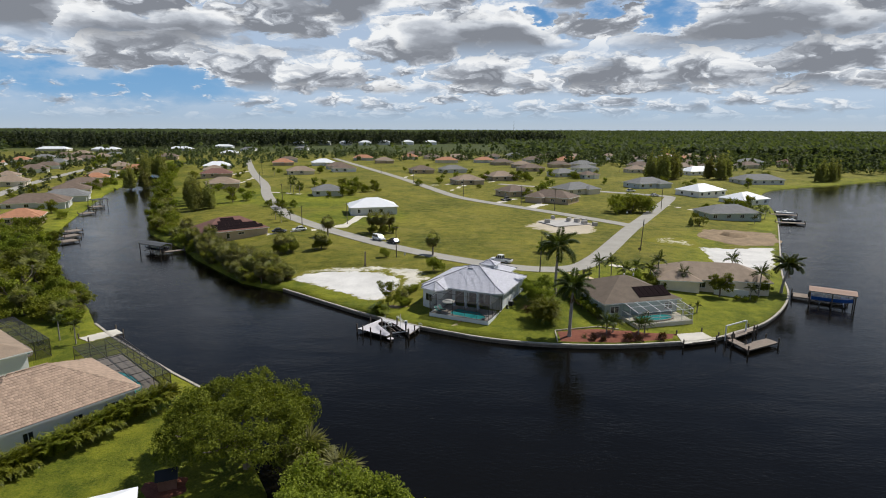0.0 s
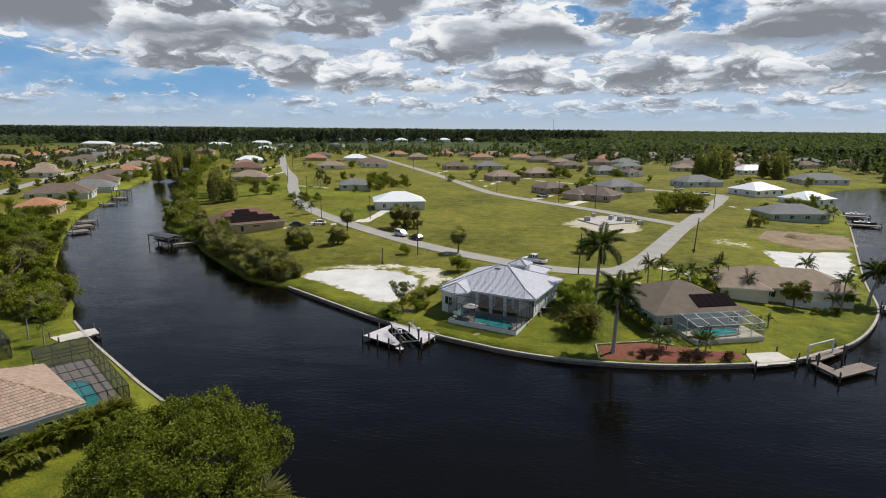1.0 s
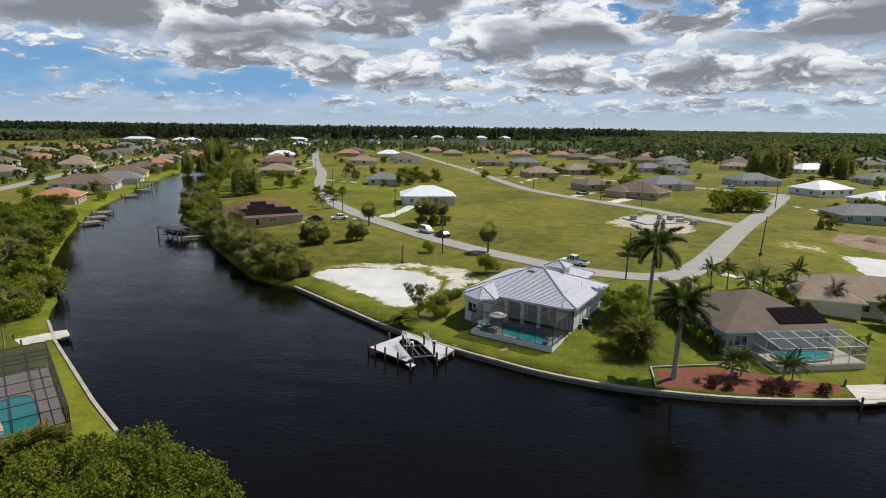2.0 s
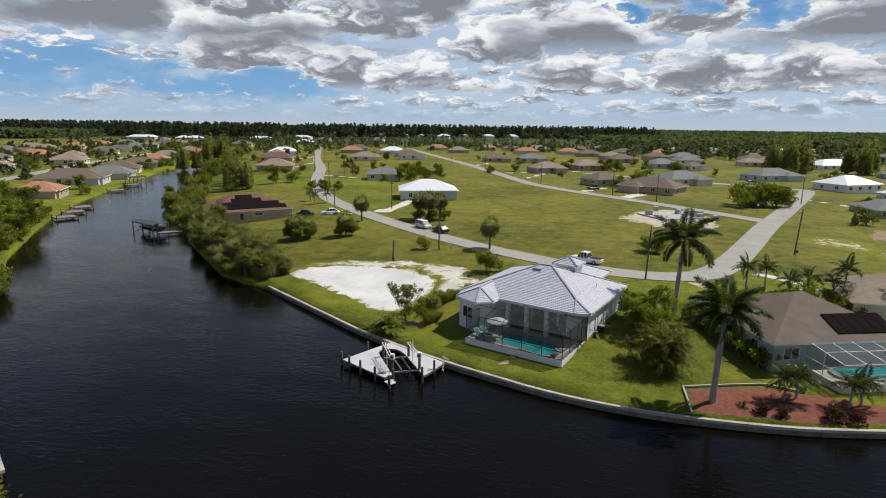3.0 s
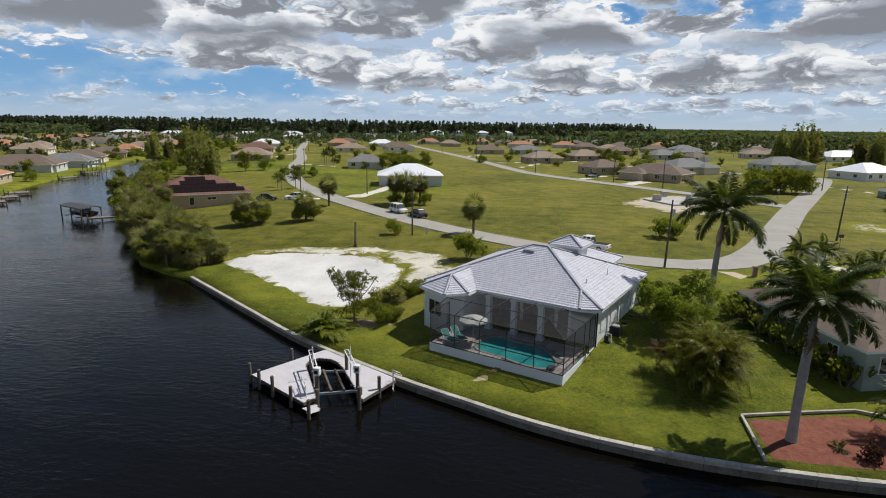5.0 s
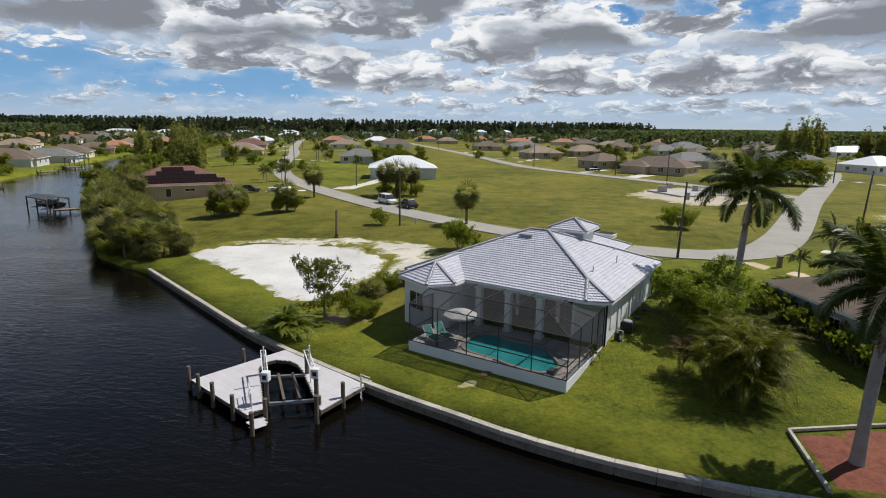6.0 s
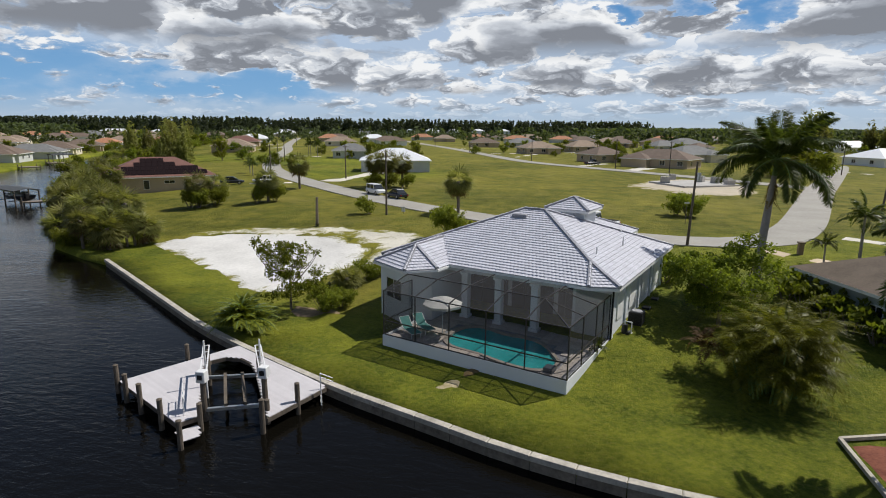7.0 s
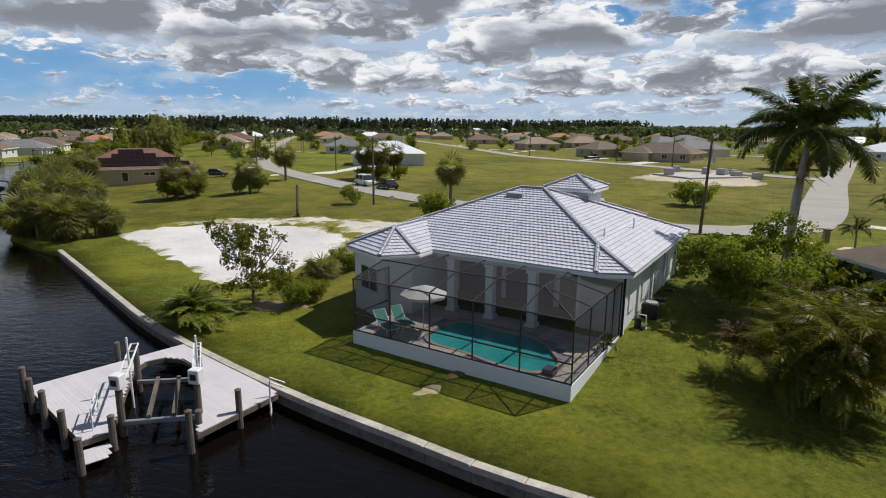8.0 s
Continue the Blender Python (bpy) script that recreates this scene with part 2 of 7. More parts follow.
def sand_mat(name, sand, bias):
    """Sand that thins out into the grass towards its rim."""
    m = bpy.data.materials.new(name)
    m.use_nodes = True
    t = m.node_tree
    b = t.nodes["Principled BSDF"]
    co = t.nodes.new("ShaderNodeTexCoord").outputs["Object"]
    at = t.nodes.new("ShaderNodeAttribute")
    at.attribute_name = "core"
    n1, n2, n3 = noise_tex(t, co, 0.45, 6.0, 0.7, 0.6), noise_tex(t, co, 4.0, 4.0, 0.6), noise_tex(t, co, 0.2, 4.0)
    k = M(t, "ADD", M(t, "MULTIPLY", at.outputs["Fac"], 1.0), M(t, "MULTIPLY_ADD", n1, 3.0, bias - 1.5))
    f = N(t, "ShaderNodeMapRange", Value=M(t, "MULTIPLY_ADD", n2, 0.4, k), i1=0.35, i2=0.75).outputs[0]
    lo = tuple(v * 0.72 for v in sand)
    sc = mixc(t, N(t, "ShaderNodeMapRange", Value=M(t, "MULTIPLY_ADD", n3, 0.6, M(t, "MULTIPLY", n2, 0.4)), i1=0.35, i2=0.65).outputs[0], lo, sand)
    gc = mixc(t, n2, (0.084, 0.094, 0.008, 1), (0.275, 0.243, 0.036, 1))
    t.links.new(mixc(t, f, gc, sc), b.inputs["Base Color"])
    b.inputs["Roughness"].default_value = 0.95
    b.inputs["Specular IOR Level"].default_value = 0.1
    bn = N(t, "ShaderNodeBump", Height=n2, Strength=0.5, Distance=0.04)
    t.links.new(bn.outputs[0], b.inputs["Normal"])
    return m


SAND = sand_mat("white_fill_sand", (0.70, 0.68, 0.64), 0.12)
SAND_SPARSE = sand_mat("sparse_sand_in_grass", (0.62, 0.57, 0.44), -0.75)
SAND_THIN = sand_mat("thin_scattered_sand", (0.68, 0.64, 0.54), -0.22)
ROOFS = {
    "white": mat("white_metal_roof", (0.78, 0.79, 0.80), 0.45, var=0.08, scale=0.5),
    "brown": mat("brown_shingle_roof", (0.17, 0.125, 0.095), 0.9, var=0.35, scale=0.8, fine=8.0),
    "tan": mat("tan_shingle_roof", (0.29, 0.22, 0.16), 0.9, var=0.3, scale=0.8, fine=8.0),
    "grey": mat("grey_shingle_roof", (0.19, 0.19, 0.185), 0.9, var=0.3, scale=0.8, fine=8.0),
    "red": mat("red_brown_shingle_roof", (0.19, 0.095, 0.075), 0.9, var=0.3, scale=0.8, fine=8.0),
    "orange": mat("terracotta_roof", (0.42, 0.20, 0.11), 0.9, var=0.3, scale=0.8, fine=8.0),
    "taupe": mat("taupe_shingle_roof", (0.15, 0.115, 0.085), 0.9, var=0.3, scale=0.8, fine=8.0),
}
FASCIA = mat("white_trim_paint", (0.78, 0.78, 0.76), 0.6, var=0.06)
GLASS = mat("dark_window_glass", (0.02, 0.025, 0.03), 0.08, var=0.2, spec=0.8)
FRAMEW = mat("window_frame_paint", (0.7, 0.7, 0.68), 0.5, var=0.05)
DOORM = mat("garage_door_paint", (0.60, 0.58, 0.53), 0.6, var=0.08)
BARK = mat("grey_bark", (0.20, 0.165, 0.125), 0.95, var=0.4, scale=2.0, fine=14.0, bump=0.6)
LEAF = leafmat("oak_leaves", (0.050, 0.070, 0.008), (0.230, 0.255, 0.035))
# Distant leaves: aerial haze is put into the paler, bluer base colour.
LEAF_FAR = leafmat("hazed_woodland_leaves", (0.070, 0.088, 0.040), (0.104, 0.122, 0.054))
LEAF_BELT = leafmat("dark_casuarina_leaves", (0.044, 0.058, 0.036), (0.070, 0.086, 0.046))
LEAF_PINE = leafmat("casuarina_needles", (0.120, 0.130, 0.036), (0.330, 0.320, 0.110))
LEAF_PALM = leafmat("palm_fronds", (0.026, 0.040, 0.010), (0.090, 0.105, 0.024), 0.35)

# ---- building blocks ----


def part(name, bm, material, parent=None, label="", m=None, smooth=False):
    me = bpy.data.meshes.new(name)
    bm.to_mesh(me)
    bm.free()
    me.materials.append(material)
    if smooth:
        me.shade_smooth()
    ob = new(name, me)
    if parent is not None:
        ob.parent = parent
    if m is not None:
        ob.matrix_basis = m
    if label:
        ob["label"] = label
    return ob


def pmesh(name, verts, faces, material, parent=None, label="", m=None, smooth=False):
    me = bpy.data.meshes.new(name)
    me.from_pydata(verts, [], faces)
    me.materials.append(material)
    if smooth:
        me.shade_smooth()
    ob = new(name, me)
    if parent is not None:
        ob.parent = parent
    if m is not None:
        ob.matrix_basis = m
    if label:
        ob["label"] = label
    return ob


def empty(name, m, label, category, group="", kind=""):
    e = new(name)
    e.empty_display_size = 0.3
    e.matrix_basis = m
    return tagged(e, label, category, group, kind)


def add_box(bm, x0, x1, y0, y1, z0, z1, bevel=0.0):
    r = bmesh.ops.create_cube(bm, size=1.0, matrix=Matrix.Translation(((x0 + x1) / 2, (y0 + y1) / 2, (z0 + z1) / 2)) @ Matrix.Diagonal((abs(x1 - x0), abs(y1 - y0), abs(z1 - z0), 1)))
    if bevel:
        es = list({e for v in r["verts"] for e in v.link_edges})
        bmesh.ops.bevel(bm, geom=es, offset=bevel, segments=1, affect="EDGES")
    return bm


def box(*a, bevel=0.0):
    return add_box(bmesh.new(), *a, bevel=bevel)


def add_rod(bm, p, q, r, r2=None, seg=6):
    p, q = Vector(p), Vector(q)
    d = q - p
    m = Matrix.Translation((p + q) / 2) @ d.to_track_quat("Z", "Y").to_matrix().to_4x4()
    bmesh.ops.create_cone(bm, cap_ends=True, segments=seg, radius1=r, radius2=r if r2 is None else r2, depth=d.length, matrix=m)
    return bm


def rod(p, q, r, r2=None, seg=6):
    return add_rod(bmesh.new(), p, q, r, r2, seg)


def add_bar(bm, p, q, w):
    """A square bar from p to q."""
    p, q = Vector(p), Vector(q)
    d = q - p
    m = Matrix.Translation((p + q) / 2) @ d.to_track_quat("Z", "Y").to_matrix().to_4x4() @ Matrix.Diagonal((w, w, d.length, 1))
    bmesh.ops.create_cube(bm, size=1.0, matrix=m)
    return bm


# ---- ground plan ----
WEST_BANK = [(-278, 540), (-278, 504), (-240, 422), (-206, 337), (-184, 280), (-163, 237), (-140, 189), (-125, 165), (-110, 144), (-92, 121), (-70, 99.5), (-62.5, 90.5), (-55, 84), (-38, 71), (-32, 66.8)]
NEAR_BANK = [(-24, 58), (-16, 46), (-10, 30), (-7, 10), (-4, -40), (0, -200)]
LAKE = [(500, -420), (1500, -420), (1500, 760), (700, 600)]
EAST_SHORE = [(293, 402), (213, 352), (187, 338.7), (165, 321), (147.7, 288.6), (131.5, 242.4), (114.3, 205.7), (93.9, 165), (77, 131.6), (72.2, 119.3), (67.5, 110.9), (61.1, 102.4), (55, 96.2), (50.7, 93.7), (44, 89)]
SOUTH_SHORE = [(37.8, 87.4), (27, 85.3), (17.6, 85.3), (11.2, 86.1), (5, 87.8), (0.6, 89.8), (-5, 92.2), (-15.5, 98.2), (-22.5, 103.5), (-36.5, 114)]
WEST_SHORE = [(-47.6, 120), (-69.8, 143), (-78, 154), (-100, 175), (-123.7, 216), (-165, 293), (-200, 362), (-219, 398), (-250, 470), (-258, 540)]


def dense(pts, step):
    out = []
    for a, b in zip(pts, pts[1:]):
        a, b = np.array(a, float), np.array(b, float)
        n = max(1, int(np.linalg.norm(b - a) / step))
        out += [tuple(a + (b - a) * k / n) for k in range(n)]
    return out + [tuple(map(float, pts[-1]))]


def smoothed(pts, step=3.0, passes=2):
    """A polyline with its corners cut round."""
    for _ in range(passes):
        q = [pts[0]]
        for a, b in zip(pts, pts[1:]):
            q += [(a[0] * 0.75 + b[0] * 0.25, a[1] * 0.75 + b[1] * 0.25), (a[0] * 0.25 + b[0] * 0.75, a[1] * 0.25 + b[1] * 0.75)]
        pts = q + [pts[-1]]
    return dense(pts, step)


WATERLINE = dense(WEST_BANK + NEAR_BANK + LAKE + EAST_SHORE[:1], 12.0)[:-1] + smoothed(EAST_SHORE + SOUTH_SHORE, 3.0) + dense(WEST_SHORE, 4.0)
WL = np.array(WATERLINE)
WA, WB = WL, np.roll(WL, -1, axis=0)


def shore_distance(p):
    p = np.atleast_2d(p)
    out = np.full(len(p), 1e9)
    for k in range(0, len(p), 400):
        q = p[k:k + 400, None, :]
        d = WB - WA
        s = np.clip(((q - WA) * d).sum(-1) / (d * d).sum(-1).clip(1e-9), 0, 1)
        out[k:k + 400] = np.linalg.norm(q - (WA + s[..., None] * d), axis=-1).min(1)
    return out


def in_water(p):
    p = np.atleast_2d(p)
    x, y = p[:, 0][:, None], p[:, 1][:, None]
    cross = (WA[:, 1] > y) != (WB[:, 1] > y)
    with np.errstate(divide="ignore", invalid="ignore"):
        xi = (WB[:, 0] - WA[:, 0]) * (y - WA[:, 1]) / (WB[:, 1] - WA[:, 1]) + WA[:, 0]
    return ((cross & (x < xi)).sum(1) % 2) == 1


def ground_z(p):
    d = shore_distance(p)
    s = np.clip((d - 9.0) / 24.0, 0, 1)
    p = np.atleast_2d(p)
    # the white house stands on a low rise
    u, v = p[:, 0] - 6.95, p[:, 1] - 93.6
    a, b = u * 0.924 - v * 0.383, u * 0.383 + v * 0.924
    rise = np.clip((b - 0.5) / 6.5, 0, 1) * np.clip((7.0 - a) / 4.5, 0, 1) * np.clip((a + 20) / 4, 0, 1) * np.clip((30 - b) / 8, 0, 1)
    z = -1.5 + 1.5 * s * s * (3 - 2 * s)
    return np.maximum(z, np.minimum(z + 0.65 * rise, -0.35))


def gz(x, y):
    return float(ground_z([(x, y)])[0])

# ---- ground ----
from mathutils.geometry import delaunay_2d_cdt


def build_ground():
    pts = []
    for x0, x1, y0, y1, st in ((-120, 110, 40, 260, 4.0), (-420, 420, -120, 640, 24.0), (-5600, 5600, -1200, 5800, 400.0)):
        gx, gy = np.meshgrid(np.arange(x0, x1, st), np.arange(y0, y1, st))
        g = np.stack([gx.ravel(), gy.ravel()], 1)
        if st > 4:
            g = g[~((g[:, 0] > -122) & (g[:, 0] < 112) & (g[:, 1] > 38) & (g[:, 1] < 262))]
        if st > 24:
            g = g[~((np.abs(g[:, 0]) < 430) & (g[:, 1] > -130) & (g[:, 1] < 650))]
        g = g[~in_water(g)]
        g = g[shore_distance(g) > st * 0.4]
        pts.append(g)
    pts = np.concatenate(pts)
    n = len(WL)
    verts = [Vector(p) for p in WL] + [Vector(p) for p in pts]
    edges = [(k, (k + 1) % n) for k in range(n)]
    v, e, fc, *_ = delaunay_2d_cdt(verts, edges, [], 0, 1e-4)
    v = np.array([(a.x, a.y) for a in v])
    tri = np.array([f for f in fc if len(f) == 3])
    tri = tri[~in_water(v[tri].mean(1))]
    z = ground_z(v)
    bumps = np.array([noise.noise((x * 0.11, y * 0.11, 0)) for x, y in v]) * 0.07
    z = z + bumps * (shore_distance(v) > 1.0)
    # the banks slope down under the water
    w0 = np.array([(x, y) for x, y in WL])
    t_ = np.roll(w0, -1, axis=0) - np.roll(w0, 1, axis=0)
    n_ = np.stack([-t_[:, 1], t_[:, 0]], 1) / np.linalg.norm(t_, axis=1)[:, None]
    n_ = np.where(in_water(w0 + n_ * 0.4)[:, None], n_, -n_)
    first = len(v)
    out_ = w0 + n_ * 0.9
    hard = np.array(smoothed(EAST_SHORE[6:] + SOUTH_SHORE, 1.0) + dense(WEST_BANK[11:], 1.0))
    walled = np.array([np.hypot(hard[:, 0] - x, hard[:, 1] - y).min() < 1.2 for x, y in w0])
    out_[walled] = w0[walled] - n_[walled] * 0.4
    idx = [int(np.argmin(np.abs(v[:, 0] - x) + np.abs(v[:, 1] - y))) for x, y in w0]
    v = np.concatenate([v, out_])
    z = np.concatenate([z, np.full(len(out_), -3.2)])
    m_ = len(w0)
    skirt_ = []
    for k in range(m_):
        a_, b_ = idx[k], idx[(k + 1) % m_]
        c_, d_ = first + (k + 1) % m_, first + k
        skirt_ += [(a_, b_, c_), (a_, c_, d_)]
    tri = np.concatenate([tri, np.array(skirt_)])
    me = bpy.data.meshes.new("ground")
    me.from_pydata([(x, y, h) for (x, y), h in zip(v, z)], [], tri.tolist())
    a = me.attributes.new("lawn", "FLOAT", "POINT")
    d = shore_distance(v)
    lawn = np.clip((30 - d) / 14, 0, 1) * (v[:, 0] > -8) * (v[:, 0] < 80) + np.clip((9 - d) / 3, 0, 1) + (v[:, 1] < 100) * (v[:, 0] < -20)
    for cx, cy, r in ((-66, 250, 30), (-40, 205, 24), (40, 100, 40), (60, 118, 20), (-110, 260, 35)):
        lawn += np.clip((r - np.hypot(v[:, 0] - cx, v[:, 1] - cy)) / 8, 0, 1)
    a.data.foreach_set("value", np.clip(lawn, 0, 1).astype(np.float32))
    w = me.attributes.new("wood", "FLOAT", "POINT")
    w.data.foreach_set("value", np.clip((v[:, 1] - 600) / 150, 0, 1).astype(np.float32))
    me.materials.append(GRASS)
    me.shade_smooth()
    tagged(new("ground", me), "mown green and yellowing grass on flat lots", "ground", kind="structure")


build_ground()
wm = pmesh("water", [(-600, -450, -2.1), (1600, -450, -2.1), (1600, 800, -2.1), (-600, 800, -2.1)], [(0, 1, 2, 3)], WATER)
tagged(wm, "dark rippled canal water", "water", kind="structure")


def strip(name, left, right, material, lift, label, category, step=4.0):
    """A paved strip between two edges that follows the ground."""
    n = max(2, int(max(np.linalg.norm(np.diff(np.array(e, float), axis=0), axis=1).sum() for e in (left, right)) / step))

    def walked(e):
        e = np.array(e, float)
        s = np.r_[0, np.cumsum(np.linalg.norm(np.diff(e, axis=0), axis=1))]
        u = np.linspace(0, s[-1], n)
        return np.stack([np.interp(u, s, e[:, 0]), np.interp(u, s, e[:, 1])], 1)
    a, b = walked(left), walked(right)
    rows = [a + (b - a) * k / 3 for k in range(4)]
    vs, fs = [], []
    for k, r in enumerate(rows):
        z = ground_z(r) + lift + 0.07
        vs += [(x, y, h) for (x, y), h in zip(r, z)]
    for e, h in ((rows[0], -0.4), (rows[3], -0.4)):
        z = ground_z(e) + h
        vs += [(x, y, q) for (x, y), q in zip(e, z)]
    for k in range(3):
        fs += [(k * n + i, k * n + i + 1, (k + 1) * n + i + 1, (k + 1) * n + i) for i in range(n - 1)]
    fs += [(4 * n + i, 4 * n + i + 1, i + 1, i) for i in range(n - 1)]
    fs += [(3 * n + i, 3 * n + i + 1, 5 * n + i + 1, 5 * n + i) for i in range(n - 1)]
    ob = pmesh(name, vs, fs, material)
    bm = bmesh.new()
    bm.from_mesh(ob.data)
    bmesh.ops.recalc_face_normals(bm, faces=bm.faces)
    bm.to_mesh(ob.data)
    bm.free()
    return tagged(ob, label, category, kind="structure")


def ribbon(line, w):
    line = np.array(line, float)
    t = np.gradient(line, axis=0)
    t /= np.linalg.norm(t, axis=1)[:, None]
    nrm = np.stack([-t[:, 1], t[:, 0]], 1) * w / 2
    return line + nrm, line - nrm


def road(name, line, w, label, material=None, lift=0.02):
    l, r = ribbon(smoothed(line, 4.0), w)
    return strip(name, l, r, material or ROAD, lift, label, "road")


ROAD_A = [(-226, 579), (-190, 490), (-143, 378), (-113, 317), (-95.5, 268), (-71.5, 217), (-61, 200), (-50, 186), (-37, 171), (-17.5, 151), (-4, 140.5), (6, 134), (16, 129), (24, 128.3), (29.5, 130.8), (33, 136), (38.2, 145.5), (54.6, 182), (61.6, 196), (70.8, 214.5), (95, 264), (99, 275)]
ROAD_B = [(-136, 580), (-88, 470), (-45, 372), (-24, 320), (-5, 270), (4, 256), (16, 242), (33, 223), (45, 208), (53, 198), (58, 191)]
ROAD_W = [(-150, 100), (-190, 190), (-217, 248), (-249, 313), (-280, 398), (-312, 490), (-330, 560)]
road("road_1", ROAD_A, 5.1, "pale sun-bleached residential road curving past vacant lots")
road("road_2", ROAD_B, 5.4, "pale residential road between grass lots", lift=0.035)
road("road_3", ROAD_W, 6.0, "pale residential road behind the canal houses")
road("road_4", [(100, 275), (85, 286), (62, 300), (20, 330)], 5.5, "pale side street between grass lots", lift=0.05)

# ---- houses ----


def hip(w, d, z, rise, thick=0.18):
    """A hip roof over w x d whose eaves stand at z, with a fascia; returns verts and faces."""
    h = min(w, d) / 2
    r0, r1 = ((-(w / 2 - h), 0), (w / 2 - h, 0)) if w >= d else ((0, -(d / 2 - h)), (0, d / 2 - h))
    vs = [(-w / 2, -d / 2, z), (w / 2, -d / 2, z), (w / 2, d / 2, z), (-w / 2, d / 2, z), (*r0, z + rise), (*r1, z + rise)]
    fs = [(0, 1, 5, 4), (1, 2, 5), (2, 3, 4, 5), (3, 0, 4)] if w >= d else [(0, 1, 4), (1, 2, 5, 4), (2, 3, 5), (3, 0, 4, 5)]
    return vs, fs


def add_roof(name, w, d, z, rise, material, parent, m=None, label=""):
    vs, fs = hip(w, d, z, rise)
    roof = pmesh(name, vs, fs, material, parent, label, m)
    bm = bmesh.new()
    t = 0.05
    add_box(bm, -w / 2, w / 2, -d / 2, -d / 2 + t, z - 0.2, z - 0.002)
    add_box(bm, -w / 2, w / 2, d / 2 - t, d / 2, z - 0.2, z - 0.002)
    add_box(bm, -w / 2, -w / 2 + t, -d / 2 + t, d / 2 - t, z - 0.2, z - 0.002)
    add_box(bm, w / 2 - t, w / 2, -d / 2 + t, d / 2 - t, z - 0.2, z - 0.002)
    add_box(bm, -w / 2 + t, w / 2 - t, -d / 2 + t, d / 2 - t, z - 0.19, z - 0.16)
    part("fascia", bm, FASCIA, roof)
    return roof


def add_window(parent, x, y, z, w, h, side, cols=2):
    """A window on a wall face; side is the outward direction n, s, e or w."""
    turn = {"s": 0, "e": 90, "n": 180, "w": 270}[side]
    m = pose(x, y, z, 0, 0, turn)
    bm = bmesh.new()
    f = 0.07
    for a, b, c, d in ((-w / 2 - f, w / 2 + f, -f, 0), (-w / 2 - f, w / 2 + f, h, h + f), (-w / 2 - f, -w / 2, 0, h), (w / 2, w / 2 + f, 0, h)):
        add_box(bm, a, b, -0.06, 0.02, c, d)
    for k in range(1, cols):
        q = -w / 2 + w * k / cols
        add_box(bm, q - 0.03, q + 0.03, -0.05, 0.02, 0, h)
    win = part("window", bm, FRAMEW, parent, m=m)
    part("pane", box(-w / 2, w / 2, -0.025, 0.01, 0, h), GLASS, win)
    return win


def house(x, y, w, d, ang, wall, roof, label, group="", wing=None, h=2.6, rise=None, gx=0.3, detail=True, name="house"):
    """A single-storey house with a hip roof; wing: (x, y, w, d) of a lower front or side wing in the house's own plan."""
    z = gz(x, y)
    e = empty(name, pose(x, y, z, 0, 0, ang), label, "house", group)
    o = 0.55
    rise = rise or min(w, d) * 0.21
    bm = box(-w / 2 + o, w / 2 - o, -d / 2 + o, d / 2 - o, -0.8, h - 0.16)
    part("wall", bm, STUCCO[wall], e)
    add_roof("roof", w, d, h, rise, ROOFS[roof], e)
    if wing:
        wx, wy, ww, wd = wing
        part("wing_wall", box(wx - ww / 2 + o, wx + ww / 2 - o, wy - wd / 2 + o, wy + wd / 2 - o, -0.8, h - 0.21), STUCCO[wall], e)
        add_roof("wing_roof", ww, wd, h - 0.05, min(ww, wd) * 0.21, ROOFS[roof], e, Matrix.Translation((wx, wy, 0)))
    if detail:
        n = max(2, int(w / 5))
        for k in range(n):
            q = -w / 2 + w * (k + 0.5) / n
            add_window(e, q, -d / 2 + o, 0.9, 1.5, 1.2, "s")
        for q in (-d / 5, d / 5):
            add_window(e, -w / 2 + o, q, 0.9, 1.2, 1.1, "w")
            add_window(e, w / 2 - o, q, 0.9, 1.2, 1.1, "e")
    return e


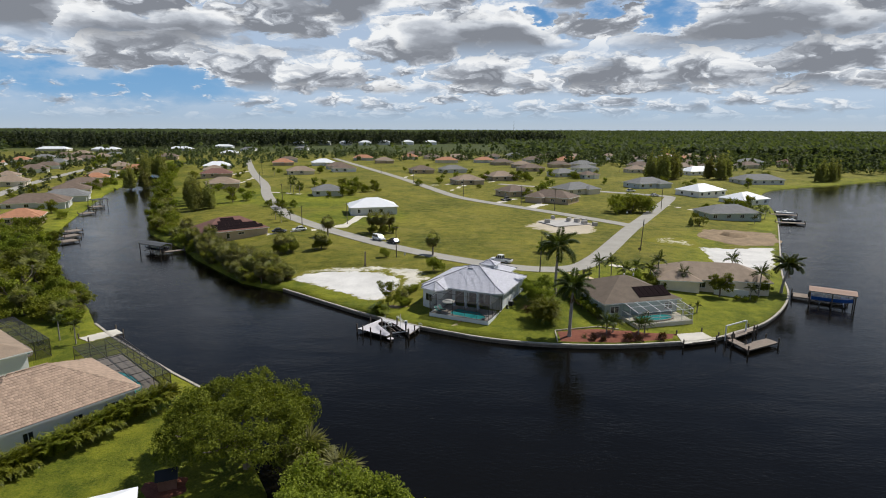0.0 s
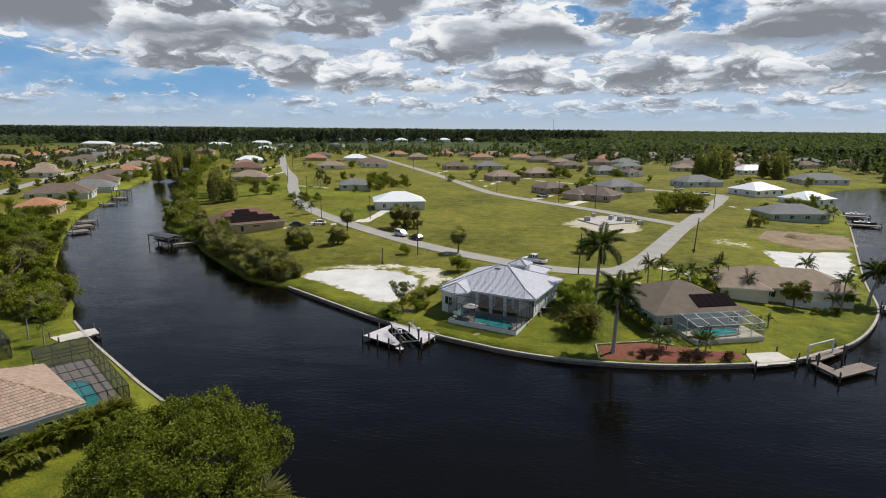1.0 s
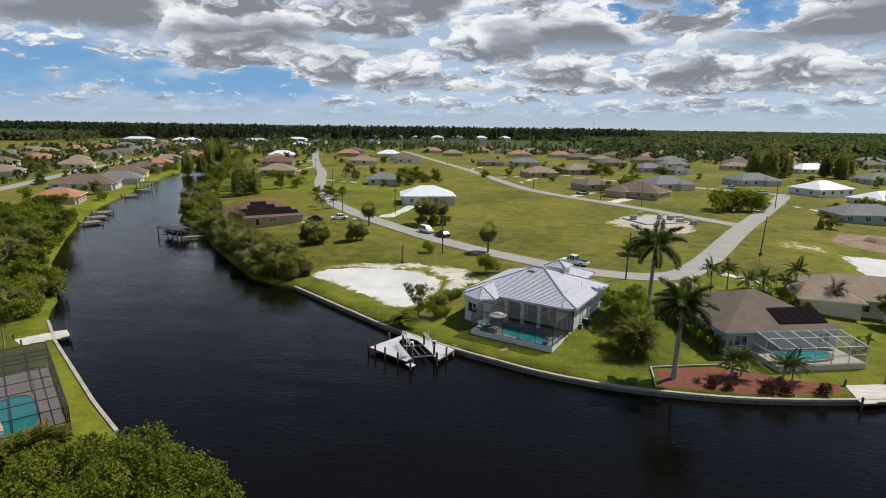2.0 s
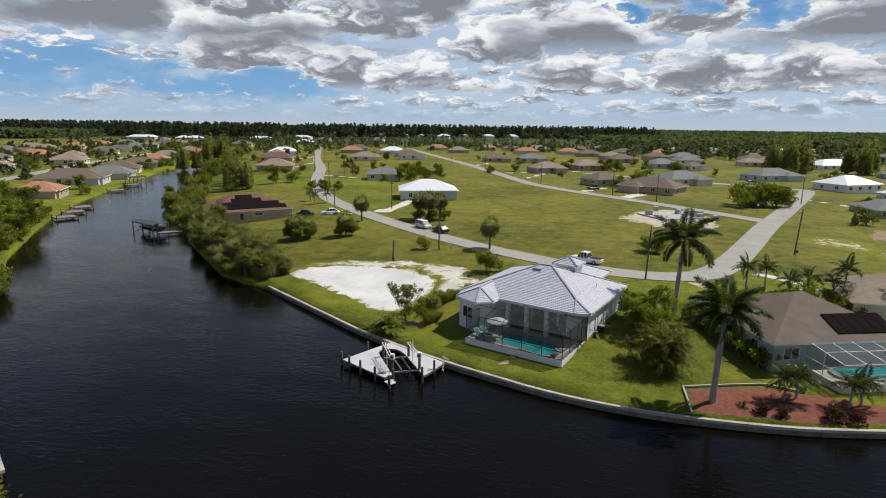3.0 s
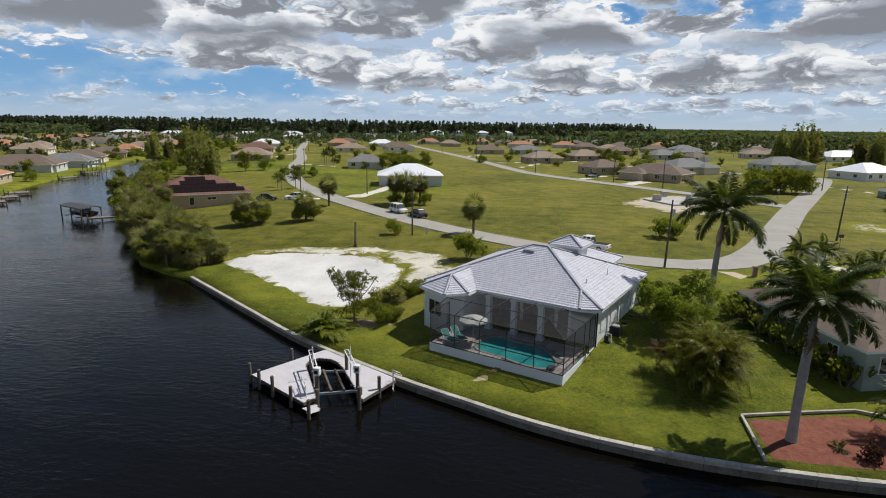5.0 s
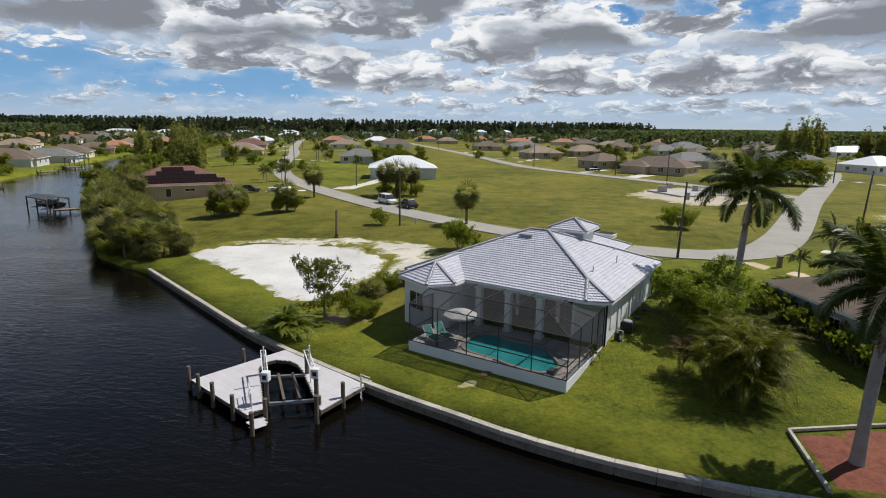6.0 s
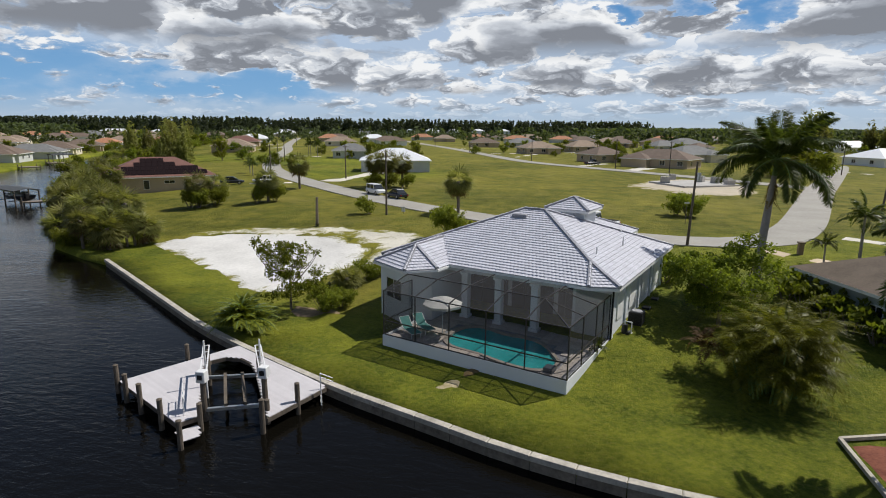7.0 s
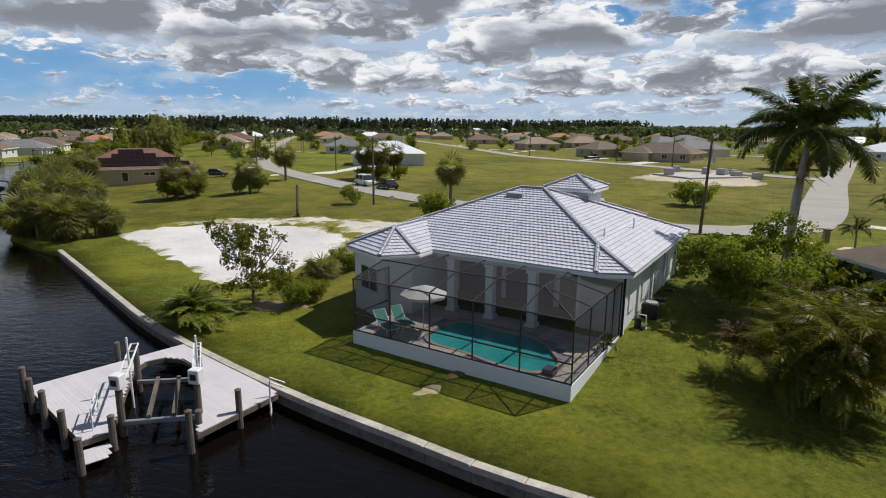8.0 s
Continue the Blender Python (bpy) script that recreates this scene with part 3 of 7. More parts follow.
FAR_HOUSES = [
    (-66, 271, 15, 12, 20, "grey", "grey"), (-122, 480, 20, 14, 20, "white", "white"), (-75, 514, 17, 13, 15, "tan", "tan"),
    (-156, 478, 18, 14, 20, "tan", "orange"), (-115, 391, 19, 13, 22, "cream", "tan"), (-32, 407, 17, 13, 20, "tan", "brown"),
    (-10, 414, 19, 13, 20, "grey", "grey"), (1, 331, 17, 13, 25, "tan", "tan"), (-11, 576, 22, 14, 15, "cream", "tan"),
    (22, 358, 18, 14, 25, "tan", "tan"), (24, 275, 14, 12, 35, "tan", "brown"), (56, 288, 20, 14, 30, "cream", "grey"),
    (48, 433, 18, 13, 25, "tan", "brown"), (92, 532, 24, 16, 10, "cream", "orange"), (65, 387, 18, 13, 30, "grey", "grey"),
    (79, 373, 11, 10, 30, "white", "brown"), (101, 320, 22, 14, 25, "blue", "grey"), (165, 412, 27, 15, 20, "white", "white"),
    (178, 356, 28, 15, 10, "grey", "grey"), (253, 527, 22, 14, 0, "blue", "grey"), (284, 520, 18, 13, 0, "tan", "red"),
    (124, 424, 15, 12, 10, "cream", "tan"), (-131, 301, 18, 14, 22, "tan", "tan"), (-162, 363, 20, 14, 22, "tan", "red"),
    (-193, 434, 21, 14, 22, "white", "white"), (-534, 716, 40, 14, 5, "cream", "white"), (-462, 712, 34, 14, 5, "cream", "white"),
    (-379, 741, 30, 14, 5, "grey", "white"), (-362, 834, 28, 14, 5, "white", "white"), (-288, 741, 20, 13, 5, "white", "grey"),
    (-229, 779, 19, 13, 5, "white", "grey"), (-281, 336, 13, 12, 30, "cream", "tan"), (-178, 227, 24, 15, 30, "grey", "brown"),
    (-184, 252, 20, 13, 30, "grey", "grey"), (-156, 191, 14, 12, 30, "tan", "orange"), (-250, 300, 18, 13, 30, "cream", "tan"),
    (-340, 460, 18, 13, 20, "white", "grey"), (-300, 560, 20, 13, 20, "tan", "brown"), (-250, 420, 18, 13, 25, "tan", "orange"),
    (-330, 350, 18, 13, 30, "cream", "brown"), (-400, 420, 20, 13, 20, "cream", "tan"), (-270, 640, 20, 13, 10, "cream", "white"),
    (140, 470, 18, 13, 10, "cream", "brown"), (30, 500, 18, 13, 20, "tan", "brown"), (110, 600, 20, 13, 10, "tan", "tan"),
    (50, 620, 18, 13, 10, "cream", "grey"), (-60, 650, 18, 13, 10, "tan", "brown"), (200, 590, 20, 13, 0, "cream", "white"),
]
def more_houses():
    """Bungalows in rows along the canal and the side streets, where no other house stands."""
    r = np.random.default_rng(21)
    spots = [(-200 - 14 * k + 2 * r.uniform(), 276 + 31 * k, 30) for k in range(6)] + [(-245 - 15 * k, 252 + 34 * k, 30) for k in range(8)]
    spots += [(-300 - 9 * k, 300 + 36 * k, 25) for k in range(9)] + [(-360 - 9 * k, 330 + 40 * k, 22) for k in range(8)]
    spots += [(70 + 24 * k + 5 * r.normal(), 425 + 8 * k, 18) for k in range(9)] + [(40 + 25 * k + 5 * r.normal(), 470 + 6 * k, 18) for k in range(11)]
    spots += [(-20 + 26 * k + 6 * r.normal(), 525 + 5 * k, 14) for k in range(12)] + [(-60 + 27 * k + 6 * r.normal(), 580 + 4 * k, 12) for k in range(12)]
    spots += [(-130 + 14 * k, 560 - 2 * k, 16) for k in range(3)] + [(-100, 440, 22), (-90, 415, 22), (-165, 520, 20), (-178, 395, 22)]
    roads_ = np.array(dense(ROAD_A, 6.0) + dense(ROAD_B, 6.0) + dense(ROAD_W, 6.0))
    out = []
    for x, y, a in spots:
        near = min(math.hypot(x - h[0], y - h[1]) for h in FAR_HOUSES + out)
        if near < 21 or np.hypot(roads_[:, 0] - x, roads_[:, 1] - y).min() < 13 or in_water([(x, y)])[0] or shore_distance([(x, y)])[0] < 11:
            continue
        out.append((float(x), float(y), float(r.uniform(15, 20)), float(r.uniform(12, 14)), a + float(r.uniform(-6, 6)), ("tan", "cream", "grey", "white")[r.integers(4)], ("brown", "tan", "grey", "tan", "brown", "orange")[r.integers(6)]))
    return out


FAR_HOUSES += more_houses()
WORD = {"grey": "grey", "white": "white", "tan": "tan", "cream": "cream", "blue": "pale blue", "green": "grey-green", "brown": "brown shingle", "orange": "terracotta", "red": "red-brown"}
for x, y, w, d, a, wl_, rf in FAR_HOUSES:
    rw = {"grey": "grey shingle", "white": "bright white metal", "tan": "tan shingle", "brown": "brown shingle", "orange": "terracotta tile", "red": "red-brown shingle"}[rf]
    house(x, y, w, d, a, wl_, rf, f"{WORD[wl_]} stucco bungalow under a {rw} hip roof", "houses of the neighbourhood", h=2.7, wing=(w * 0.25, -d * 0.42, w * 0.42, d * 0.5) if w < 25 else None, detail=y < 450)
for k, (x, y) in enumerate(((-283, 954), (-250, 985), (-213, 988), (-181, 992), (-153, 1026), (-111, 1033), (-70, 1040))):
    house(x, y, 22, 15, 5, "white", "white", "white two-storey house with a pale roof at the wood's edge", "row of pale houses by the wood", h=5.0, detail=False)

# ---- seawalls ----
WHITECAP = mat("pale_concrete_cap", (0.46, 0.42, 0.35), 0.85, var=0.5, scale=0.8, fine=6.0, bump=0.3)
PANEL = mat("stained_seawall_panel", (0.21, 0.18, 0.14), 0.9, var=0.6, scale=1.2, fine=6.0, bump=0.4)


def offset_line(p, w):
    p = np.array(p, float)
    t = np.gradient(p, axis=0)
    t /= np.linalg.norm(t, axis=1)[:, None]
    return p + np.stack([-t[:, 1], t[:, 0]], 1) * w


def seawall(line, side, label, cap_w=0.38):
    """A concrete seawall along a line: cap lengths and wall panels, each a piece of its own; side +1: land lies to the left."""
    e = empty("seawall", pose(0, 0, 0), label, "seawall", kind="structure")
    line = dense(line, 1.6)
    p = np.array(line)
    s = np.r_[0, np.cumsum(np.linalg.norm(np.diff(p, axis=0), axis=1))]
    n = int(s[-1] / 1.9)
    u = np.linspace(0, s[-1], n + 1)
    q = np.stack([np.interp(u, s, p[:, 0]), np.interp(u, s, p[:, 1])], 1)
    inn, out, mid = offset_line(q, side * cap_w * 0.75), offset_line(q, -side * cap_w * 0.25), offset_line(q, side * 0.12)
    for k in range(n):
        g = 0.006
        a, b = q[k], q[k + 1]

        def lerp(m, s_):
            return m[k] + (m[k + 1] - m[k]) * s_
        c = [lerp(out, g), lerp(out, 1 - g), lerp(inn, 1 - g), lerp(inn, g)]
        j = 0.012 * noise.noise((k * 1.7, 0, 0))
        top, bot = -1.40 + j, -1.62 + j
        vs = [(x, y, z) for z in (bot, top) for x, y in c]
        ch = [(x + (mx - x) * 0.05, y + (my - y) * 0.05, top + 0.02) for (x, y), (mx, my) in zip(c, [sum(c) / 4] * 4)]
        pmesh("cap", vs + ch, [(3, 2, 1, 0), (0, 1, 5, 4), (1, 2, 6, 5), (2, 3, 7, 6), (3, 0, 4, 7), (4, 5, 9, 8), (5, 6, 10, 9), (6, 7, 11, 10), (7, 4, 8, 11), (8, 9, 10, 11)], WHITECAP, e)
        c = [lerp(q, 0.01), lerp(q, 0.99), lerp(mid, 0.99), lerp(mid, 0.01)]
        vs = [(x, y, z) for z in (-3.4, -1.63) for x, y in c]
        pmesh("panel", vs, [(3, 2, 1, 0), (0, 1, 5, 4), (1, 2, 6, 5), (2, 3, 7, 6), (3, 0, 4, 7), (4, 5, 6, 7)], PANEL, e)
    return e


shore_line = smoothed(EAST_SHORE[6:] + SOUTH_SHORE, 2.0)
seawall(shore_line, -1, "weathered concrete seawall with a pale cap along the lots")
seawall(WEST_BANK[11:], 1, "white-capped concrete seawall beside the canal lawn")

# ---- the white house with the pool ----
TILE = mat("white_roof_tile", (0.52, 0.52, 0.57), 0.6, var=0.14, scale=1.2, fine=12.0, rand=0.07)
TILE_S = mat("white_roof_tile_field", (0.52, 0.52, 0.57), 0.6, var=0.14, scale=1.2, fine=12.0, island=0.07)
TILE_D = mat("roof_underlay", (0.22, 0.22, 0.24), 0.9, var=0.2)
RIDGE = mat("grey_ridge_mortar", (0.30, 0.30, 0.32), 0.8, var=0.3)
HOUSEW = mat("pale_blue_white_stucco", (0.70, 0.73, 0.75), 0.85, var=0.07, scale=0.5, fine=30.0, bump=0.2)
BRONZE = mat("dark_bronze_aluminium", (0.055, 0.050, 0.046), 0.4, 0.3, var=0.2)
ALU = mat("white_aluminium", (0.70, 0.70, 0.69), 0.4, 0.0, var=0.08)
GALV = mat("galvanised_steel", (0.55, 0.56, 0.57), 0.4, 0.8, var=0.15)
PAVER = mat("tan_pool_pavers", (0.38, 0.33, 0.28), 0.85, var=0.25, scale=2.5, fine=9.0)
POOLW = mat("turquoise_pool_water", (0.05, 0.42, 0.42), 0.05, var=0.25, scale=0.9, fine=3.0, bump=0.12, spec=0.6)
POOLT = mat("pool_coping_tile", (0.10, 0.11, 0.13), 0.4, var=0.3, scale=6.0)
CANVAS = mat("white_canvas", (0.78, 0.76, 0.70), 0.9, var=0.06)
TEAL = mat("teal_sling_fabric", (0.10, 0.30, 0.27), 0.8, var=0.15, scale=5.0)
BLACKM = mat("black_painted_metal", (0.02, 0.02, 0.022), 0.5, 0.2, var=0.2)
PVC = mat("white_plastic_pipe", (0.75, 0.75, 0.73), 0.4, var=0.05)


def screen_mat(name, col, clear):
    m = bpy.data.materials.new(name)
    m.use_nodes = True
    t = m.node_tree
    b = t.nodes["Principled BSDF"]
    b.inputs["Base Color"].default_value = (*col, 1)
    b.inputs["Roughness"].default_value = 0.8
    tr = t.nodes.new("ShaderNodeBsdfTransparent")
    mx = N(t, "ShaderNodeMixShader", Fac=1 - clear)
    t.links.new(tr.outputs[0], mx.inputs[1])
    t.links.new(b.outputs[0], mx.inputs[2])
    t.links.new(mx.outputs[0], t.nodes["Material Output"].inputs[0])
    return m


SCREEN = screen_mat("black_insect_screen", (0.03, 0.03, 0.032), 0.63)
SCREEN_L = screen_mat("grey_insect_screen", (0.14, 0.15, 0.15), 0.72)
LANAI_GLASS = mat("shaded_lanai_glass", (0.018, 0.018, 0.02), 0.35, var=0.2, spec=0.1)
HOUSE_M = pose(6.95, 93.6, 0, 0, 0, -22.5)
villa = empty("house", HOUSE_M, "white stucco bungalow with a pale tiled hip roof beside the canal", "house")

EZ, PITCH = 2.65, 0.4
R0, R1, RB, RZ = (-8.5, 12.9), (-6.9, 12.9), (5.4, 20.4), 5.65
A0, A1 = -16.0, 0.6
P1, P2 = (-0.95, 5.4), (0.6, 6.2)   # the cut-off corner over the pool
Q1 = (0.6 - 0.3 * 7.5, 5.4 + 0.3 * 7.5, EZ + 0.9)
ROOF_PLANES = [
    [(A0, 5.4, EZ), (*P1, EZ), Q1, (*R1, RZ), (*R0, RZ)],
    [(*P1, EZ), (*P2, EZ), Q1],
    [(*P2, EZ), (A1, 20.4, EZ), (*R1, RZ), Q1],
    [(A1, 20.4, EZ), (A0, 20.4, EZ), (*R0, RZ), (*R1, RZ)],
    [(A0, 20.4, EZ), (A0, 5.4, EZ), (*R0, RZ)],
]
BAY = [(-15.5, 5.6), (-15.15, 3.6), (-11.75, 2.4), (-10.35, 4.0), (-10.35, 5.6)]
BP, BQ = (-12.7, 5.0, 3.75), (-12.7, 8.3, 3.8)
BAY_PLANES = [
    [(*BAY[0], EZ), (*BAY[1], EZ), BP, BQ],
    [(*BAY[1], EZ), (*BAY[2], EZ), BP],
    [(*BAY[2], EZ), (*BAY[3], EZ), BP],
    [(*BAY[3], EZ), (*BAY[4], EZ), BQ, BP],
]
CUP = (-6.1, 16.6)
CUP_PLANES = [[(CUP[0] + a * 1.7, CUP[1] + b * 1.7, 5.55), (CUP[0] + c * 1.7, CUP[1] + d * 1.7, 5.55), (*CUP, 6.3)] for a, b, c, d in ((-1, -1, 1, -1), (1, -1, 1, 1), (1, 1, -1, 1), (-1, 1, -1, -1))]
GAR = (-11.0, -3.6, 20.0, 26.6, 2.55)
GX = (GAR[0] + GAR[1]) / 2
GAR_PLANES = [
    [(GAR[1], 20.0, 2.55), (GAR[1], 26.6, 2.55), (GX, 22.9, 4.03), (GX, 18.5, 4.03)],
    [(GAR[1], 26.6, 2.55), (GAR[0], 26.6, 2.55), (GX, 22.9, 4.03)],
    [(GAR[0], 26.6, 2.55), (GAR[0], 20.0, 2.55), (GX, 18.5, 4.03), (GX, 22.9, 4.03)],
]


def under(planes, name, parent):
    vs, fs = [], []
    for pl in planes:
        fs.append(tuple(range(len(vs), len(vs) + len(pl))))
        vs += pl
    return pmesh(name, vs, fs, TILE_D, parent)


def tile_spots(pl, tw, tl):
    """Spots of the roof tiles on a plane, course by course from its eave (first two corners)."""
    a, b, c = (Vector(p) for p in pl[:3])
    x = (b - a).normalized()
    nrm = x.cross(c - a).normalized()
    if nrm.z < 0:
        nrm = -nrm
    y = nrm.cross(x)
    poly = [((Vector(p) - a).dot(x), (Vector(p) - a).dot(y)) for p in pl]
    top = max(q[1] for q in poly)
    spots = []
    for r in range(int(top / tl) + 1):
        v = (r + 0.5) * tl
        xs = []
        for (x0, y0), (x1, y1) in zip(poly, poly[1:] + poly[:1]):
            if (y0 > v) != (y1 > v):
                xs.append(x0 + (x1 - x0) * (v - y0) / (y1 - y0))
        if len(xs) < 2:
            continue
        lo, hi = min(xs), max(xs)
        k = math.ceil((lo - tw / 2) / tw - (r % 2) * 0.5)
        while True:
            uu = (k + (r % 2) * 0.5 + 0.5) * tw
            if uu > hi + tw * 0.1:
                break
            if uu > lo - tw * 0.1:
                spots.append((a + x * uu + y * v + nrm * 0.0, x, y, nrm))
            k += 1
    return spots


def tile_verts(tw, tl):
    """A barrel-like tile: humped across, its lower edge raised."""
    xs = [(-0.49, 0.0), (-0.3, 0.012), (0.0, 0.02), (0.3, 0.012), (0.49, 0.0)]
    vs = [(u * tw, -tl * 0.55, h + 0.058) for u, h in xs] + [(u * tw, tl * 0.52, h + 0.012) for u, h in xs] + [(-0.49 * tw, -tl * 0.55, 0.0), (0.49 * tw, -tl * 0.55, 0.0)]
    fs = [(k, k + 1, k + 6, k + 5) for k in range(4)] + [(10, 11, 4, 3, 2, 1, 0)]
    return vs, fs


def tile_roof(planes, name, parent, singles=0, tw=0.25, tl=0.29):
    tv, tf = tile_verts(tw, tl)
    spots = [s for pl in planes for s in tile_spots(pl, tw, tl)]
    one = bpy.data.meshes.new("tile")
    one.from_pydata(tv, [], tf)
    one.materials.append(TILE)
    vs, fs = [], []
    for k, (o, x, y, n) in enumerate(spots):
        m = Matrix((x, y, n)).transposed().to_4x4()
        m.translation = o
        if k < singles:
            t = new("tile", one)
            t.parent, t.matrix_basis = parent, m
        else:
            b = len(vs)
            vs += [tuple(m @ Vector(v)) for v in tv]
            fs += [tuple(b + i for i in f) for f in tf]
    ob = pmesh(name, vs, fs, TILE_S, parent)
    ob["kind"] = "stuff"
    return ob


roof = under(ROOF_PLANES + BAY_PLANES, "roof", villa)
roof["label"] = "pale tiled hip roof with grey ridge caps"
tile_roof([ROOF_PLANES[0]], "back_tiles", roof, singles=290)
tile_roof(ROOF_PLANES[1:], "side_tiles", roof)
tile_roof(BAY_PLANES, "bay_tiles", roof)
tower_roof = under(CUP_PLANES, "tower_roof", villa)
tile_roof(CUP_PLANES, "tower_tiles", tower_roof)
garage_roof = under(GAR_PLANES, "garage_roof", villa)
tile_roof(GAR_PLANES, "garage_tiles", garage_roof)


def ridge_caps(lines, parent):
    """Overlapping half-round caps along hips and ridges, with dark mortar under them."""
    bm, bd = bmesh.new(), bmesh.new()
    for p, q in lines:
        p, q = Vector(p), Vector(q)
        d = q - p
        n = max(1, int(d.length / 0.38))
        up_ = Vector((0, 0, 0.06))
        add_bar(bd, p + up_ * 0.6, q + up_ * 0.6, 0.2)
        for k in range(n):
            add_rod(bm, p + d * (k / n) + up_, p + d * ((k + 0.97) / n) + up_, 0.115, 0.09, 6)
    c = part("ridge_cap", bm, TILE_S, parent)
    c["kind"] = "stuff"
    part("ridge_mortar", bd, RIDGE, parent, "dark mortar line under the ridge caps")


ridge_caps([((A0, 5.4, EZ), (*R0, RZ)), ((*P1, EZ), Q1), ((*P2, EZ), Q1), (Q1, (*R1, RZ)), ((A1, 20.4, EZ), (*R1, RZ)), ((A0, 20.4, EZ), (*R0, RZ)), ((*R0, RZ), (*R1, RZ)),
            ((*BAY[1], EZ), BP), ((*BAY[2], EZ), BP), ((*BAY[3], EZ), BP), (BP, BQ)], roof)
ridge_caps([((CUP[0] + a * 1.7, CUP[1] + b * 1.7, 5.55), (*CUP, 6.3)) for a in (-1, 1) for b in (-1, 1)], tower_roof)
ridge_caps([((GAR[1], 26.6, 2.55), (GX, 22.9, 4.03)), ((GAR[0], 26.6, 2.55), (GX, 22.9, 4.03)), ((GX, 18.5, 4.03), (GX, 22.9, 4.03))], garage_roof)
part("roof_vent", box(-8.9, -7.8, 11.55, 11.9, 5.15, 5.42, bevel=0.03), RIDGE, roof, "low grey ridge vent")
for q, b in ((-1.9, 9.5), (-1.5, 14.0), (-2.5, 17.0)):
    part("vent_pipe", rod((q, b, 3.4), (q, b, 4.15), 0.05), PVC, roof)
# fascia and soffit
bm = bmesh.new()
add_box(bm, A0, -15.5, 5.4, 20.4, 2.44, 2.63)
add_box(bm, 0.55, 0.6, 6.2, 20.4, 2.44, 2.63)
add_box(bm, -10.4, P1[0], 5.4, 5.45, 2.44, 2.63)
add_bar(bm, (P1[0], 5.47, 2.53), (0.54, P2[1], 2.53), 0.17)
add_box(bm, A0, 0.55, 20.35, 20.4, 2.44, 2.63)
add_box(bm, -15.4, P1[0], 5.48, 20.3, 2.42, 2.46)
add_box(bm, P1[0], 0.52, 6.25, 20.3, 2.42, 2.46)
for p, q in zip(BAY, BAY[1:]):
    add_bar(bm, (*p, 2.53), (*q, 2.53), 0.17)
for a, b, c, d in ((-11.0, -3.6, 26.55, 26.6), (-11.0, -10.95, 20.4, 26.55), (-3.65, -3.6, 20.4, 26.55)):
    add_box(bm, a, b, c, d, 2.34, 2.53)
for s in (-1, 1):
    add_box(bm, CUP[0] - 1.7, CUP[0] + 1.7, CUP[1] + s * 1.68 - 0.02, CUP[1] + s * 1.68 + 0.02, 5.36, 5.53)
    add_box(bm, CUP[0] + s * 1.68 - 0.02, CUP[0] + s * 1.68 + 0.02, CUP[1] - 1.64, CUP[1] + 1.64, 5.36, 5.53)
part("fascia", bm, FASCIA, villa, "white painted fascia boards")
# walls
part("wall", box(-15.4, 0.0, 9.0, 19.8, -2.0, 2.42), HOUSEW, villa)
part("side_block", box(-2.4, 0.0, 7.0, 9.0, -2.0, 2.42), HOUSEW, villa)
bm = bmesh.new()
inset = [(-15.0, 9.0), (-15.0, 4.1), (-11.85, 3.0), (-10.9, 4.2), (-10.9, 9.0)]
lo = [bm.verts.new((x, y, -2.0)) for x, y in inset]
hi = [bm.verts.new((x, y, 2.44)) for x, y in inset]
bm.faces.new(lo[::-1])
bm.faces.new(hi)
for k in range(5):
    bm.faces.new((lo[k], lo[(k + 1) % 5], hi[(k + 1) % 5], hi[k]))
bmesh.ops.recalc_face_normals(bm, faces=bm.faces)
part("bay_wall", bm, HOUSEW, villa)
part("tower_wall", box(CUP[0] - 1.3, CUP[0] + 1.3, CUP[1] - 1.3, CUP[1] + 1.3, 3.5, 5.4), HOUSEW, villa)
part("garage_wall", box(-10.4, -4.2, 19.8, 26.0, -1.2, 2.36), HOUSEW, villa)
for a in (-9.35, -6.9, -4.4):
    bm = box(a - 0.22, a + 0.22, 5.75, 6.2, -0.85, 2.2)
    add_box(bm, a - 0.3, a + 0.3, 5.68, 6.26, 2.05, 2.2)
    add_box(bm, a - 0.3, a + 0.3, 5.68, 6.26, -0.85, -0.65)
    part("column", bm, HOUSEW, villa)
part("beam", box(-10.9, -2.4, 5.78, 6.16, 2.2, 2.42), HOUSEW, villa)
for a, w in ((-9.2, 2.9), (-5.9, 3.0), (-3.3, 1.5)):
    door = part("sliding_door", box(a - w / 2, a + w / 2, 8.90, 8.99, -0.84, 2.0), BRONZE, villa)
    for k in range(3):
        q = a - w / 2 + w * (k + 0.5) / 3
        part("pane", box(q - w / 6 + 0.05, q + w / 6 - 0.05, 8.86, 8.90, -0.78, 1.94), LANAI_GLASS, door)
part("grey_shutter", box(-2.2, -0.25, 6.95, 6.99, -0.8, 2.0), STUCCO["grey"], villa, "light grey panelled wall facing the pool")
for b, w in ((8.7, 1.3), (11.5, 1.5), (14.6, 1.5), (17.8, 1.5)):
    part("storm_shutter", box(0.0, 0.06, b - w / 2, b + w / 2, 0.1, 1.75, bevel=0.015), FASCIA, villa, "closed white storm shutter")
for b in (7.15, 9.9, 13.0, 16.2, 19.6):
    part("pilaster", box(0.0, 0.10, b - 0.12, b + 0.12, -2.0, 2.40), HOUSEW, villa)
m_ = math.degrees(math.atan2(-1.1, 3.15))
win = add_window(villa, -13.4, 3.52, 0.3, 1.7, 1.3, "s")
win.matrix_basis = pose(-13.45, 3.555, 0.3, 0, 0, m_)
add_window(villa, -15.0, 6.0, 0.3, 1.2, 1.3, "w")
part("gutter_pipe", rod((0.06, 6.93, -1.0), (0.06, 6.93, 2.42), 0.06), BLACKM, villa)

